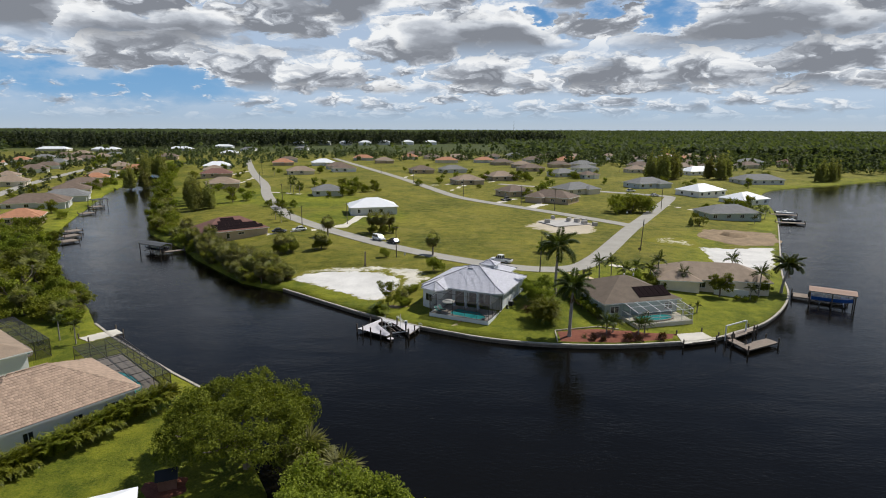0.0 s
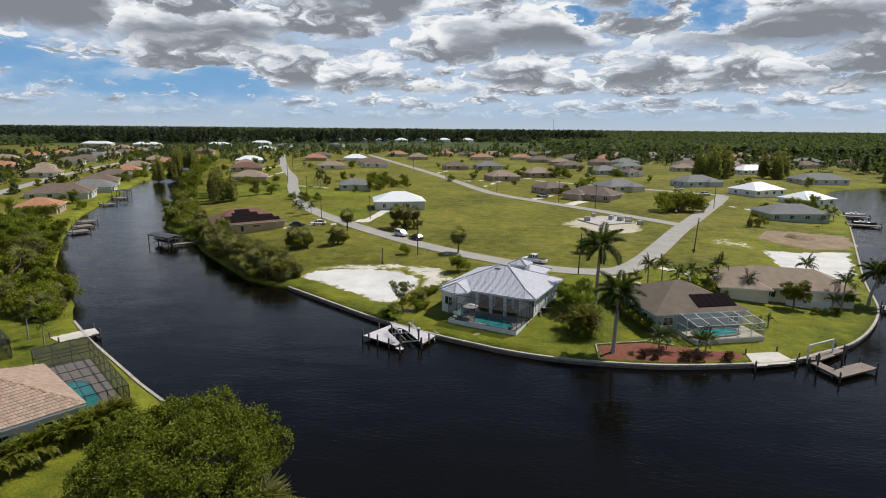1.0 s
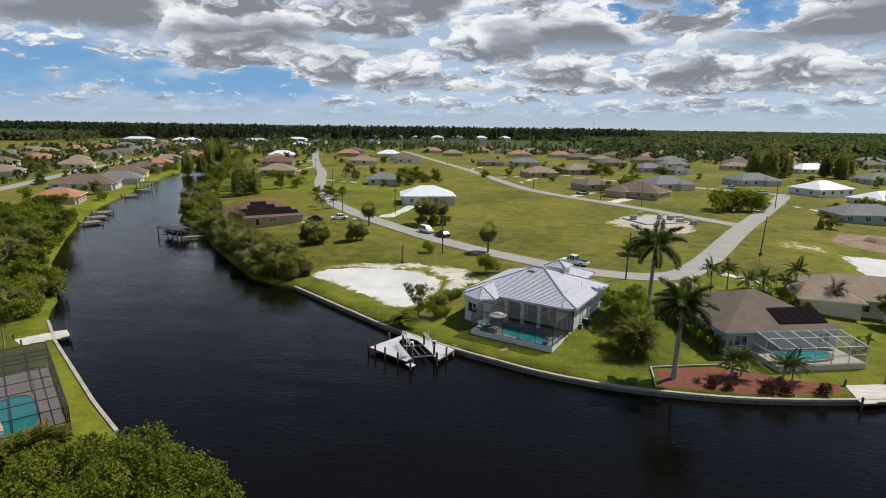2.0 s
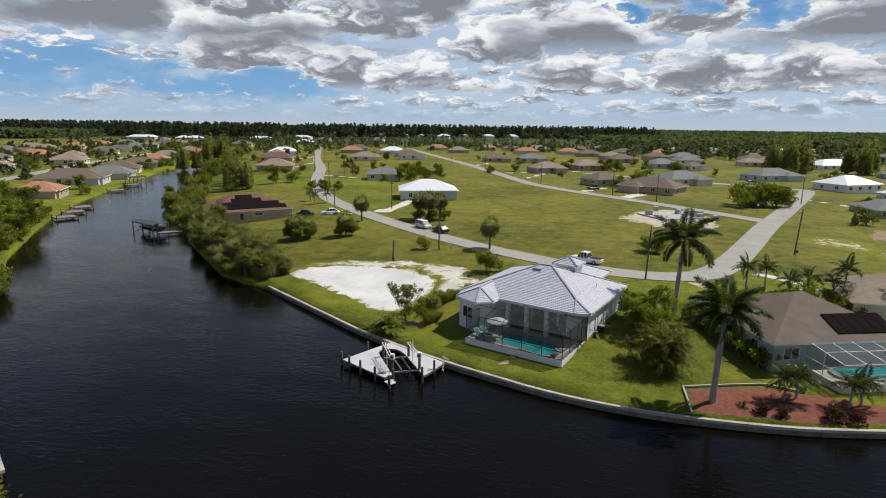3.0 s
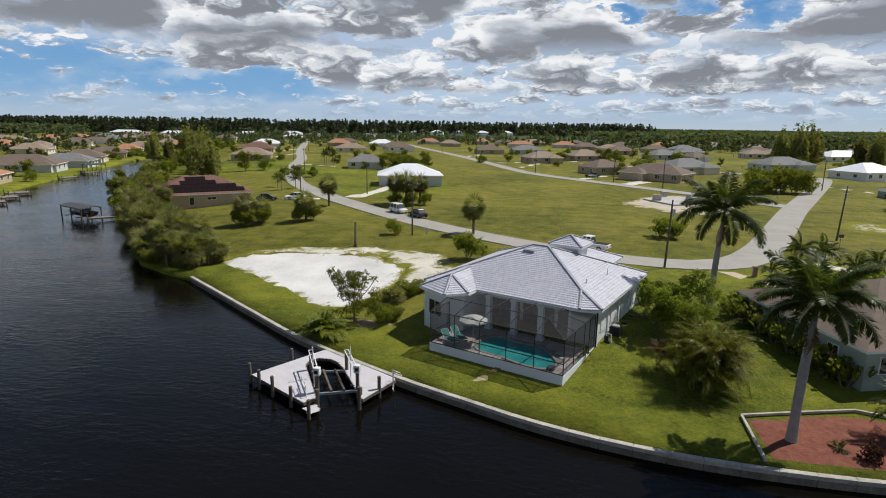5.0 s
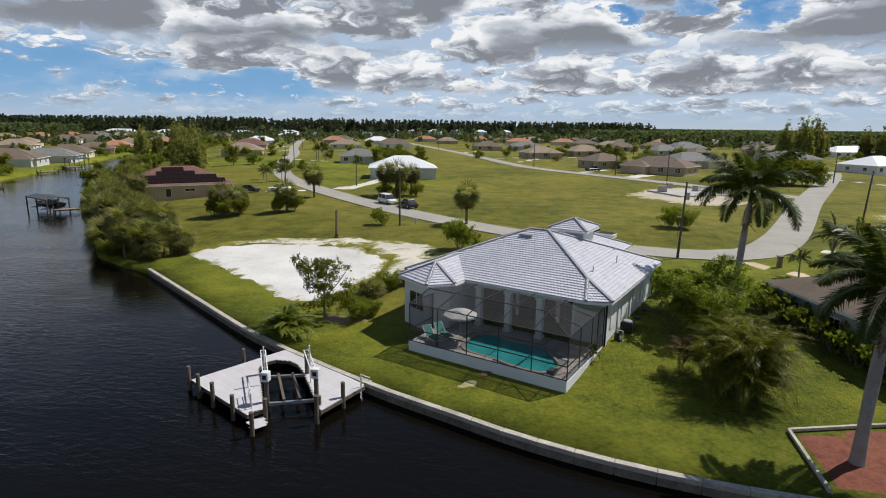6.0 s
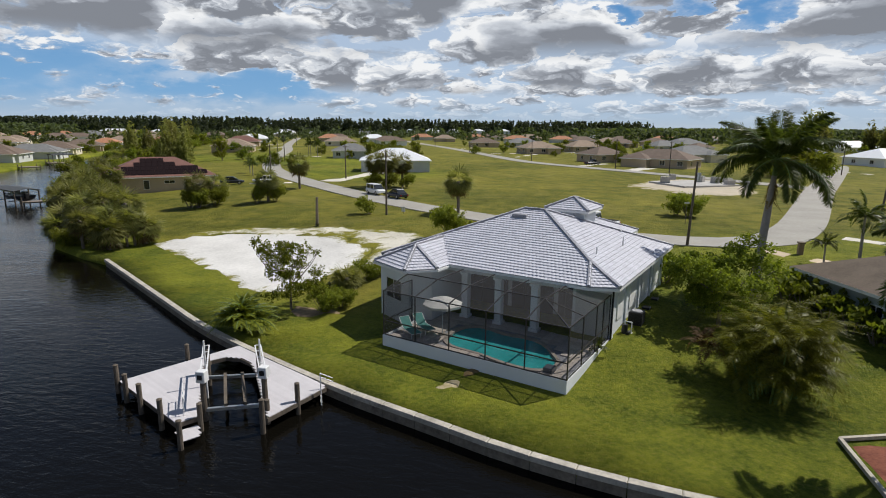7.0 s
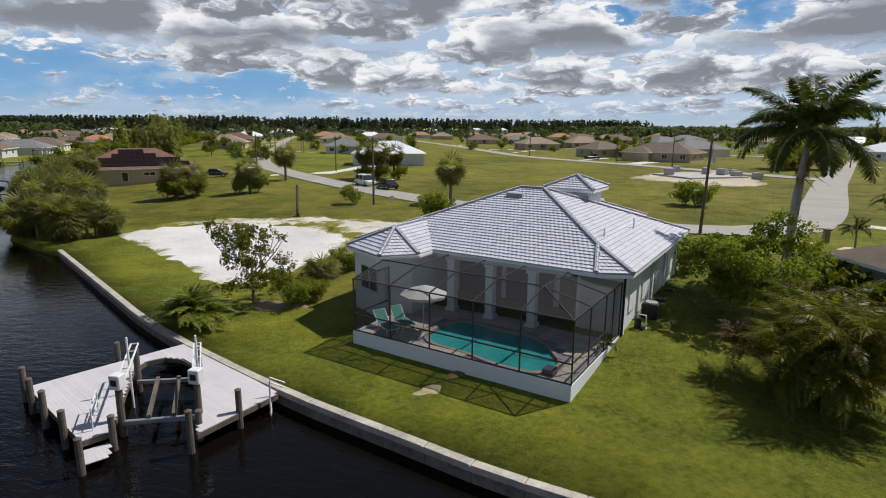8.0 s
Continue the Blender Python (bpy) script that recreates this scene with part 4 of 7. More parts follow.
# deck with its knee wall
DZ = -0.85
POOL = [(-8.35, 2.3), (-8.45, 3.6), (-8.05, 4.6), (-7.2, 4.85), (-6.3, 4.55), (-5.4, 4.45), (-4.5, 4.65), (-3.4, 4.45), (-2.6, 3.8), (-2.1, 3.1), (-1.45, 2.4), (-1.35, 1.5), (-1.8, 0.75), (-2.8, 0.55), (-4.1, 0.65), (-5.2, 0.95), (-6.2, 1.0), (-7.3, 1.05), (-8.0, 1.5)]


def rounded(pts, passes=2):
    pts = list(pts)
    for _ in range(passes):
        q = []
        for a, b in zip(pts, pts[1:] + pts[:1]):
            q += [(a[0] * 0.75 + b[0] * 0.25, a[1] * 0.75 + b[1] * 0.25), (a[0] * 0.25 + b[0] * 0.75, a[1] * 0.25 + b[1] * 0.75)]
        pts = q
    return pts


POOLR = rounded(POOL, 2)


def inside(p, poly):
    x, y = p
    c = False
    for (x0, y0), (x1, y1) in zip(poly, poly[1:] + poly[:1]):
        if (y0 > y) != (y1 > y) and x < (x1 - x0) * (y - y0) / (y1 - y0) + x0:
            c = not c
    return c


deck = empty("pool_deck", HOUSE_M, "raised paved pool deck with a white knee wall", "pool deck", kind="structure")
outer = [(-11.45, 0.15), (-0.15, 0.15), (-0.15, 9.0), (-11.45, 9.0)]
vv = [Vector(p) for p in outer] + [Vector(p) for p in POOLR]
ne = len(POOLR)
cv, ce, cf, *_ = delaunay_2d_cdt(vv, [(k, (k + 1) % 4) for k in range(4)] + [(4 + k, 4 + (k + 1) % ne) for k in range(ne)], [], 0, 1e-5)
tri = [f for f in cf if not inside((sum(cv[i].x for i in f) / len(f), sum(cv[i].y for i in f) / len(f)), POOLR)]
pmesh("slab", [(p.x, p.y, DZ - 0.06) for p in cv], tri, RIDGE, deck)
pv = bpy.data.meshes.new("paver")
pbm = box(-0.295, 0.295, -0.295, 0.295, -0.05, 0.0, bevel=0.012)
pbm.to_mesh(pv)
pbm.free()
pv.materials.append(mat("paver_stone", (0.54, 0.47, 0.41), 0.85, var=0.25, scale=2.5, fine=9.0, rand=0.14))
for i in range(18):
    for j in range(14):
        a, b = -11.1 + i * 0.61, 0.5 + j * 0.61
        if a < -0.4 and all(not inside((a + da, b + db), POOLR) for da in (-0.34, 0, 0.34) for db in (-0.34, 0, 0.34)) and not (a > -2.7 and b > 6.7) and not (a < -10.6 and b > 3.6):
            t = new("paver", pv)
            t.parent, t.matrix_basis = deck, Matrix.Translation((a, b, DZ))
bm = bmesh.new()
add_box(bm, -11.6, 0.0, -0.02, 0.15, -2.0, DZ + 0.1)
add_box(bm, -0.15, 0.0, 0.15, 6.95, -2.0, DZ + 0.1)
add_box(bm, -11.6, -11.45, 0.15, 3.2, -2.0, DZ + 0.1)
part("knee_wall", bm, HOUSEW, deck, "white rendered knee wall")
pool = empty("swimming_pool", HOUSE_M, "turquoise freeform swimming pool set in the deck", "pool")
pmesh("water", [(x, y, DZ - 0.12) for x, y in POOLR], [tuple(range(ne))], POOLW, pool)
cin = POOLR
cx_, cy_ = sum(p[0] for p in cin) / ne, sum(p[1] for p in cin) / ne
cout = [(x + (x - cx_) * 0.075, y + (y - cy_) * 0.11) for x, y in cin]
vs = [(x, y, DZ - 0.3) for x, y in cin] + [(x, y, DZ + 0.02) for x, y in cin] + [(x, y, DZ + 0.02) for x, y in cout] + [(x, y, DZ - 0.05) for x, y in cout]
fs = [(r * ne + k, r * ne + (k + 1) % ne, (r + 1) * ne + (k + 1) % ne, (r + 1) * ne + k) for r in range(3) for k in range(ne)]
pmesh("coping", vs, fs, PAVER, pool, "pale stone coping round the water")
part("spa_spill", box(-1.55, -1.05, 0.6, 1.2, DZ - 0.3, DZ + 0.25, bevel=0.03), POOLT, pool, "dark tiled spill box")

# screen enclosure
cage = empty("screen_enclosure", HOUSE_M, "dark bronze screen enclosure over the pool deck", "pool cage")
KT, TZ, UZ, W = DZ + 0.1, 2.0, 2.5, 0.055
FP = [-11.57 + 2.308 * k for k in range(6)]


def frame_bar(p, q, w=W, name="bar"):
    return part(name, add_bar(bmesh.new(), p, q, w), BRONZE, cage)


for a in FP:
    frame_bar((a, 0.06, KT), (a, 0.06, TZ), name="post")
for b in (2.2, 4.4, 5.6, 6.85):
    frame_bar((-0.06, b, KT), (-0.06, b, TZ), name="post")
frame_bar((-11.53, 2.9, KT), (-11.53, 2.9, TZ), name="post")
for z in (KT + 0.03, 0.15, TZ):
    frame_bar((-11.57, 0.06, z), (-0.03, 0.06, z), name="rail")
    frame_bar((-0.06, 0.1, z), (-0.06, 6.85, z), name="rail")
    frame_bar((-11.53, 0.1, z), (-11.53, 2.9, z), name="rail")
for a in FP[1:-1]:
    frame_bar((a, 0.06, TZ), (a, 2.4, UZ), name="rafter")
    frame_bar((a, 2.4, UZ), (a, 5.4, UZ), name="rafter")
frame_bar((-0.06, 0.06, TZ), (-2.3, 2.4, UZ), name="hip_rafter")
frame_bar((-2.3, 2.4, UZ), (-11.5, 2.4, UZ), name="purlin")
frame_bar((-11.5, 0.06, TZ), (-11.5, 2.4, UZ), name="rafter")
frame_bar((-2.3, 2.4, UZ), (-2.3, 5.4, UZ), name="purlin")
for b in (2.2, 4.4):
    frame_bar((-0.06, b, TZ), (-2.3, max(b, 2.4), UZ), name="rafter")


def screen(pts, material=None):
    ob = pmesh("screen", pts, [tuple(range(len(pts)))], material or SCREEN, cage)
    return ob


for a, b in zip(FP, FP[1:]):
    screen([(a, 0.06, KT), (b, 0.06, KT), (b, 0.06, TZ), (a, 0.06, TZ)])
for a, b in ((0.06, 2.2), (2.2, 4.4), (4.4, 5.6), (5.6, 6.85)):
    screen([(-0.06, a, KT), (-0.06, b, KT), (-0.06, b, TZ), (-0.06, a, TZ)])
screen([(-11.53, 0.06, KT), (-11.53, 2.9, KT), (-11.53, 2.9, TZ), (-11.53, 0.06, TZ)])
screen([(-11.5, 0.06, TZ), (-0.06, 0.06, TZ), (-2.3, 2.4, UZ), (-11.5, 2.4, UZ)])
screen([(-0.06, 0.06, TZ), (-0.06, 6.85, TZ), (-2.3, 5.4, UZ), (-2.3, 2.4, UZ)])
screen([(-11.5, 2.4, UZ), (-2.3, 2.4, UZ), (-2.3, 5.4, UZ), (-10.4, 5.4, UZ)])


def at_house(a, b, z=0.0, turn=0.0):
    return HOUSE_M @ pose(a, b, z, 0, 0, turn)


def umbrella(m):
    e = empty("patio_umbrella", m, "open white canvas patio umbrella on the pool deck", "umbrella")
    part("pole", rod((0, 0, 0), (0, 0, 2.35), 0.022, seg=8), ALU, e)
    part("base", rod((0, 0, 0), (0, 0, 0.1), 0.27, 0.2, 12), CONC, e)
    vs = [(0, 0, 2.45)] + [(1.22 * math.cos(k * math.pi / 4), 1.22 * math.sin(k * math.pi / 4), 2.0) for k in range(8)]
    vs += [(v[0] * 0.55, v[1] * 0.55, 2.24) for v in vs[1:]] + [(v[0], v[1], 1.86) for v in vs[1:9]]
    fs = []
    for k in range(8):
        n = (k + 1) % 8
        fs += [(0, 9 + k, 9 + n), (9 + k, 1 + k, 1 + n, 9 + n), (1 + k, 17 + k, 17 + n, 1 + n)]
    part_ = pmesh("canopy", vs, fs, CANVAS, e)
    for k in range(8):
        part("rib", rod((0, 0, 2.40), (1.2 * math.cos(k * math.pi / 4), 1.2 * math.sin(k * math.pi / 4), 1.97), 0.012, seg=4), ALU, part_)


umbrella(at_house(-8.75, 2.2, DZ))


def lounger(m):
    e = empty("sun_lounger", m, "teal sling sun lounger with its back raised", "sun lounger", "loungers by the pool")
    bm = bmesh.new()
    for s in (-0.32, 0.32):
        add_bar(bm, (s, 0, 0.32), (s, 1.25, 0.32), 0.04)
        add_bar(bm, (s, 1.25, 0.32), (s, 1.85, 0.85), 0.04)
    add_bar(bm, (-0.32, 0, 0.32), (0.32, 0, 0.32), 0.04)
    add_bar(bm, (-0.32, 1.85, 0.85), (0.32, 1.85, 0.85), 0.04)
    part("frame", bm, ALU, e)
    for x in (-0.3, 0.3):
        for y in (0.15, 1.2):
            part("leg", add_bar(bmesh.new(), (x, y, 0.0), (x, y, 0.32), 0.035), ALU, e)
    for k in range(8):
        part("seat_sling", box(-0.31, 0.31, 0.04 + k * 0.15, 0.17 + k * 0.15, 0.325, 0.35), TEAL, e)
    pmesh("back_sling", [(-0.31, 1.25, 0.34), (0.31, 1.25, 0.34), (0.31, 1.84, 0.87), (-0.31, 1.84, 0.87), (-0.31, 1.27, 0.31), (0.31, 1.27, 0.31), (0.31, 1.86, 0.84), (-0.31, 1.86, 0.84)], [(0, 1, 2, 3), (7, 6, 5, 4), (0, 4, 5, 1), (1, 5, 6, 2), (2, 6, 7, 3), (3, 7, 4, 0)], TEAL, e)


lounger(at_house(-9.6, 0.75, DZ, 62))
lounger(at_house(-9.3, 1.75, DZ, 62))


def ac_unit(m):
    e = empty("air_conditioner", m, "black air conditioner condenser on a concrete pad", "air conditioner")
    part("pad", box(-0.55, 0.55, -0.55, 0.55, 0, 0.1, bevel=0.02), CONC, e)
    b = part("casing", box(-0.4, 0.4, -0.4, 0.4, 0.1, 1.0, bevel=0.05), BLACKM, e)
    for k in range(9):
        part("louvre", box(-0.415, 0.415, -0.415, 0.415, 0.18 + k * 0.085, 0.2 + k * 0.085), BLACKM, b)
    part("fan_grille", rod((0, 0, 1.0), (0, 0, 1.04), 0.33, 0.3, 14), RIDGE, e)


ac_unit(at_house(0.72, 10.1, -0.88) @ Matrix.Diagonal((1.05, 1.05, 1.15, 1)))
pump = empty("pool_pump", at_house(0.5, 8.3, -0.88), "white pool pump with a looping pipe beside the wall", "pool pump")
part("pad", box(-0.4, 0.6, -0.4, 0.4, 0, 0.08, bevel=0.02), CONC, pump)
part("filter_tank", rod((0, 0, 0.08), (0, 0, 0.75), 0.2, 0.17, 10), BLACKM, pump)
part("motor", rod((0.25, -0.25, 0.25), (0.25, 0.2, 0.25), 0.11, 0.11, 8), BLACKM, pump)
bm = bmesh.new()
for p, q in (((0, 0, 0.7), (0, 0, 0.95)), ((0, 0, 0.95), (0.4, 0, 0.95)), ((0.4, 0, 0.95), (0.4, 0, 0.2)), ((0.4, 0, 0.2), (0.4, 0.3, 0.2))):
    add_rod(bm, p, q, 0.035)
part("pipe", bm, PVC, pump)
for a, b in ((0.6, 13.2), (0.6, 15.6)):
    t = tagged(part("equipment_box", box(-0.25, 0.25, -0.3, 0.3, 0, 0.55, bevel=0.04), BLACKM, m=at_house(a, b, -0.85)), "low dark equipment box beside the house wall", "box")

# ---- the main dock ----
COMP = mat("pale_grey_deck_boards", (0.54, 0.515, 0.525), 0.75, var=0.14, scale=0.8, fine=14.0, rand=0.04)
PILE = mat("wet_wood_piling", (0.13, 0.105, 0.08), 0.9, var=0.5, scale=2.0, fine=10.0, bump=0.5)
DOCKZ = -1.42
DOCK = [(-15.6, 90.6), (-10.1, 87.3), (-9.55, 88.1), (-12.5, 93.0), (-12.55, 93.9), (-12.0, 94.5), (-11.1, 94.5), (-10.2, 94.0), (-9.5, 93.2), (-6.4, 88.55), (-5.0, 92.0), (-10.2, 95.15), (-12.1, 96.3)]


def plank_dock(e, poly, ang, z, pw=0.16, gap=0.0015, material=None):
    """Deck boards laid over a plan outline; ang: the direction along which each board runs."""
    ca, sa_ = math.cos(radians(ang)), math.sin(radians(ang))
    loc = [(x * ca + y * sa_, -x * sa_ + y * ca) for x, y in poly]
    y0, y1 = min(p[1] for p in loc), max(p[1] for p in loc)
    n = int((y1 - y0) / pw)
    for k in range(n):
        v = y0 + (k + 0.5) * pw
        xs = sorted(a[0] + (b[0] - a[0]) * (v - a[1]) / (b[1] - a[1]) for a, b in zip(loc, loc[1:] + loc[:1]) if (a[1] > v) != (b[1] > v))
        for a, b in zip(xs[::2], xs[1::2]):
            if b - a > 0.05:
                part("board", box(a, b, v - pw / 2 + gap, v + pw / 2 - gap, -0.03, 0.0), material or COMP, e, m=pose(0, 0, z, 0, 0, ang))


def piling(e, x, y, top, r=0.13):
    p = part("piling", rod((x, y, -3.6), (x, y, top), r, r * 0.93, 10), PILE, e)
    part("cap", rod((x, y, top), (x, y, top + 0.05), r * 1.05, r * 0.4, 10), PILE, p)


def skirt(e, poly, z, material=None):
    for a, b in zip(poly, poly[1:] + poly[:1]):
        a, b = Vector((*a, z - 0.14)), Vector((*b, z - 0.14))
        d = b - a
        m = Matrix.Translation((a + b) / 2) @ pose(0, 0, 0, 0, 0, math.degrees(math.atan2(d.y, d.x)))
        part("stringer", box(-d.length / 2, d.length / 2, -0.03, 0.03, -0.1, 0.1), material or PILE, e, m=m)


dock = empty("boat_dock", pose(0, 0, 0), "pale grey composite boat dock with an arched slip", "dock")
plank_dock(dock, DOCK, -30.5, DOCKZ)
skirt(dock, DOCK, DOCKZ)
plank_dock(dock, [(-10.1, 87.2), (-9.35, 86.5), (-8.85, 87.15), (-9.5, 87.95)], -30.5, DOCKZ - 0.35)
for x, y, t in ((-15.75, 90.55, -0.55), (-14.6, 89.75, -0.6), (-13.1, 88.85, -0.55), (-11.2, 87.75, -0.6), (-9.35, 86.45, -0.75), (-14.0, 93.9, -0.6), (-9.4, 88.0, -0.75), (-6.55, 88.35, -0.45), (-5.75, 90.3, -0.5), (-6.75, 89.2, -0.9)):
    piling(dock, x, y, t)


def lift_side(x, y, x2, y2):
    """One side of the boat lift: two posts, a sloping white guide frame, a motor box."""
    e = empty("boat_lift_tower", pose(0, 0, 0), "white boat lift frame with a boxed motor on the dock", "boat lift", "boat lift towers")
    piling(e, x, y, -0.1, 0.14)
    piling(e, x2, y2, -0.1, 0.14)
    bm = bmesh.new()
    d = Vector((x2 - x, y2 - y, 0))
    sdv = Vector((-d.y, d.x, 0)).normalized() * 0.14
    for s in (-1, 1):
        add_bar(bm, Vector((x, y, -0.1)) + sdv * s, Vector((x2, y2, 0.15)) + sdv * s, 0.06)
    for k in range(6):
        q = Vector((x, y, -0.1)) + (d + Vector((0, 0, 0.25))) * (k / 5)
        add_bar(bm, q - sdv, q + sdv, 0.04)
    part("top_beam", bm, ALU, e)
    mb = part("motor_box", box(x - 0.22, x + 0.22, y - 0.2, y + 0.2, -0.15, 0.42, bevel=0.03), ALU, e, "white motor box with a dark emblem")
    part("emblem", box(x - 0.12, x + 0.12, y - 0.215, y - 0.201, 0.02, 0.26), BLACKM, mb)
    gp = Vector((x, y, 0)) * 0.4 + Vector((x2, y2, 0)) * 0.6
    part("guide_pole", rod((gp.x, gp.y, -2.6), (gp.x, gp.y, 1.0), 0.045, seg=8), PVC, e)
    return e


lift_side(-9.75, 88.9, -11.7, 92.3)
lift_side(-7.2, 89.9, -9.1, 92.9)
cradle = empty("boat_lift_cradle", pose(0, 0, 0), "galvanised boat lift cradle with wooden bunks in the slip", "boat lift")
for (a, b), (c, d) in (((-9.7, 88.9), (-7.2, 89.9)), ((-11.6, 92.1), (-9.1, 92.9))):
    part("cross_beam", add_bar(bmesh.new(), (a, b, -1.55), (c, d, -1.55), 0.16), GALV, cradle)
for f in (0.33, 0.66):
    a, b = Vector((-9.7, 88.9, -1.4)).lerp(Vector((-7.2, 89.9, -1.4)), f), Vector((-11.6, 92.1, -1.4)).lerp(Vector((-9.1, 92.9, -1.4)), f)
    part("bunk", add_bar(bmesh.new(), a, b, 0.15), PILE, cradle)
rail = empty("dock_handrail", pose(0, 0, 0), "thin white handrail beside the slip of the dock", "handrail")
for p, q in (((-11.1, 89.3, DOCKZ), (-11.1, 89.3, -0.55)), ((-10.2, 88.0, DOCKZ), (-10.2, 88.0, -0.55)), ((-11.1, 89.3, -0.55), (-10.2, 88.0, -0.55)), ((-11.1, 89.3, -0.95), (-10.2, 88.0, -0.95))):
    part("rail", rod(p, q, 0.025), ALU, rail)
lad = empty("dock_ladder", pose(-5.0, 91.6, 0, 0, 0, -65), "white tube dock ladder down to the water", "ladder")
for x in (-0.22, 0.22):
    part("stile", rod((x, -0.1, -2.9), (x, -0.1, -0.6), 0.025), ALU, lad)
    part("grab_rail", rod((x, -0.1, -0.6), (x, 0.5, -0.9), 0.025), ALU, lad)
for z in (-2.6, -2.3, -2.0, -1.7):
    part("rung", box(-0.22, 0.22, -0.14, -0.06, z, z + 0.03), ALU, lad)

# ---- neighbours ----
SOLAR = mat("dark_solar_panel", (0.020, 0.014, 0.015), 0.95, var=0.3, spec=0.0)
SCREEN_D = screen_mat("dense_black_screen", (0.03, 0.03, 0.032), 0.58)


def solar_rows(parent, w, d, h, rise, rows, xs, gap=0.04, pw=1.0, ph=1.55):
    """Solar panels on the front slope of a hip roof; rows: panels in each row from the eave up."""
    half = min(w, d) / 2
    sl = math.atan2(rise, half)
    for r, (n, sh) in enumerate(rows):
        for k in range(n):
            x = xs + (k - (n - 1) / 2) * (pw + gap) + sh
            u = 0.75 + ph / 2 + r * (ph + gap)
            y, z = -d / 2 + u * math.cos(sl), h + u * math.sin(sl) + 0.09
            p = part("solar_panel", box(-pw / 2, pw / 2, -ph / 2, ph / 2, -0.03, 0.03), SOLAR, parent, m=pose(x, y, z, math.degrees(sl), 0, 0))


def cage_box(m, w, d, z0, z1, label, bar=None, scr=None, nx=5, ny=3, peak=0.0):
    """A free-standing screen enclosure: posts, rails and screens."""
    e = empty("screen_enclosure", m, label, "pool cage")
    bar, scr = bar or BRONZE, scr or SCREEN
    xs, ys = np.linspace(0, w, nx + 1), np.linspace(0, d, ny + 1)

    def b_(name, p, q):
        part(name, add_bar(bmesh.new(), p, q, 0.07), bar, e)
    for x in xs:
        b_("post", (x, 0, z0), (x, 0, z1))
        b_("rafter", (x, 0, z1), (x, d, z1 + peak))
    for y in ys[1:]:
        b_("post", (0, y, z0), (0, y, z1 + peak * y / d))
        b_("post", (w, y, z0), (w, y, z1 + peak * y / d))
        b_("purlin", (0, y, z1 + peak * y / d), (w, y, z1 + peak * y / d))
    for z in (z0 + 0.05, (z0 + z1) / 2, z1):
        b_("rail", (0, 0, z), (w, 0, z))
    for x in (0, w):
        b_("rail", (x, 0, (z0 + z1) / 2), (x, d, (z0 + z1) / 2))
    for pts in ([(0, 0, z0), (w, 0, z0), (w, 0, z1), (0, 0, z1)], [(0, 0, z0), (0, d, z0), (0, d, z1 + peak), (0, 0, z1)], [(w, 0, z0), (w, d, z0), (w, d, z1 + peak), (w, 0, z1)], [(0, 0, z1), (w, 0, z1), (w, d, z1 + peak), (0, d, z1 + peak)]):
        pmesh("screen", pts, [(0, 1, 2, 3)], scr, e)
    return e


def simple_pool(m, pts, label):
    e = empty("swimming_pool", m, label, "pool")
    r = rounded(pts, 2)
    n = len(r)
    pmesh("water", [(x, y, 0.10) for x, y in r], [tuple(range(n))], POOLW, e)
    cx, cy = sum(p[0] for p in r) / n, sum(p[1] for p in r) / n
    o = [(x + (x - cx) * 0.12, y + (y - cy) * 0.16) for x, y in r]
    pmesh("coping", [(x, y, 0.16) for x, y in r] + [(x, y, 0.16) for x, y in o] + [(x, y, -0.1) for x, y in o], [(k, (k + 1) % n, n + (k + 1) % n, n + k) for k in range(n)] + [(n + k, n + (k + 1) % n, 2 * n + (k + 1) % n, 2 * n + k) for k in range(n)], PAVER, e)
    return e


# The grey-green is the left wall's shadow tone, put into all the stucco.
n2 = house(33, 106, 16, 15, 17, "green", "taupe", "bungalow with shade-tinted grey-green walls, a taupe shingle roof and solar panels", "waterfront houses", h=2.75, rise=3.1, detail=False)
sl = math.atan2(3.1, 7.5)
for k in range(6):
    u = 2.6
    part("solar_panel", box(-0.52, 0.52, -1.5, 1.5, -0.04, 0.04), SOLAR, n2, m=pose(0.3 + k * 1.1, -7.5 + u * math.cos(sl), 2.75 + u * math.sin(sl) + 0.1, math.degrees(sl), 0, 0))
for q in (-5.5, 5.6):
    add_window(n2, q, -6.95, 0.8, 1.6, 1.2, "s")
for q in (-4.0, 0.5, 4.5):
    add_window(n2, -7.45, q, 0.8, 1.0, 1.1, "w")
for q in (1.0, 3.0):
    part("roof_vent", rod((q, 1.0, 5.2), (q, 1.0, 5.75), 0.14, 0.14, 8), ALU, n2)
M2 = pose(33, 106, 0, 0, 0, 17)
part("pool_deck_wall", box(-4.0, 7.2, -12.0, -6.9, -1.2, 0.1), STUCCO["cream"], n2)
cage_box(M2 @ pose(-3.9, -11.9, 0), 11.0, 5.0, -0.8, 1.3, "white-framed screen enclosure behind the taupe-roofed house", ALU, SCREEN_L, 5, 2, 0.55)
simple_pool(M2 @ pose(1.0, -9.6, -0.75), [(-3.6, -1.4), (3.2, -1.3), (3.6, 1.4), (0, 1.2), (-3.4, 1.5)], "turquoise swimming pool inside the white screen enclosure")
n3 = house(56, 121.5, 22, 11.5, -8, "cream", "tan", "cream bungalow with a long tan shingle roof by the water", "waterfront houses", h=2.7, rise=2.6, wing=(-7.5, -3.0, 9, 9))
tagged(part("fence", box(-3.2, 3.2, -0.05, 0.05, 0, 1.7), PVC, m=pose(57.5, 113.9, gz(57.5, 113.9), 0, 0, -25)), "plain white vinyl privacy fence by the lawn", "fence")
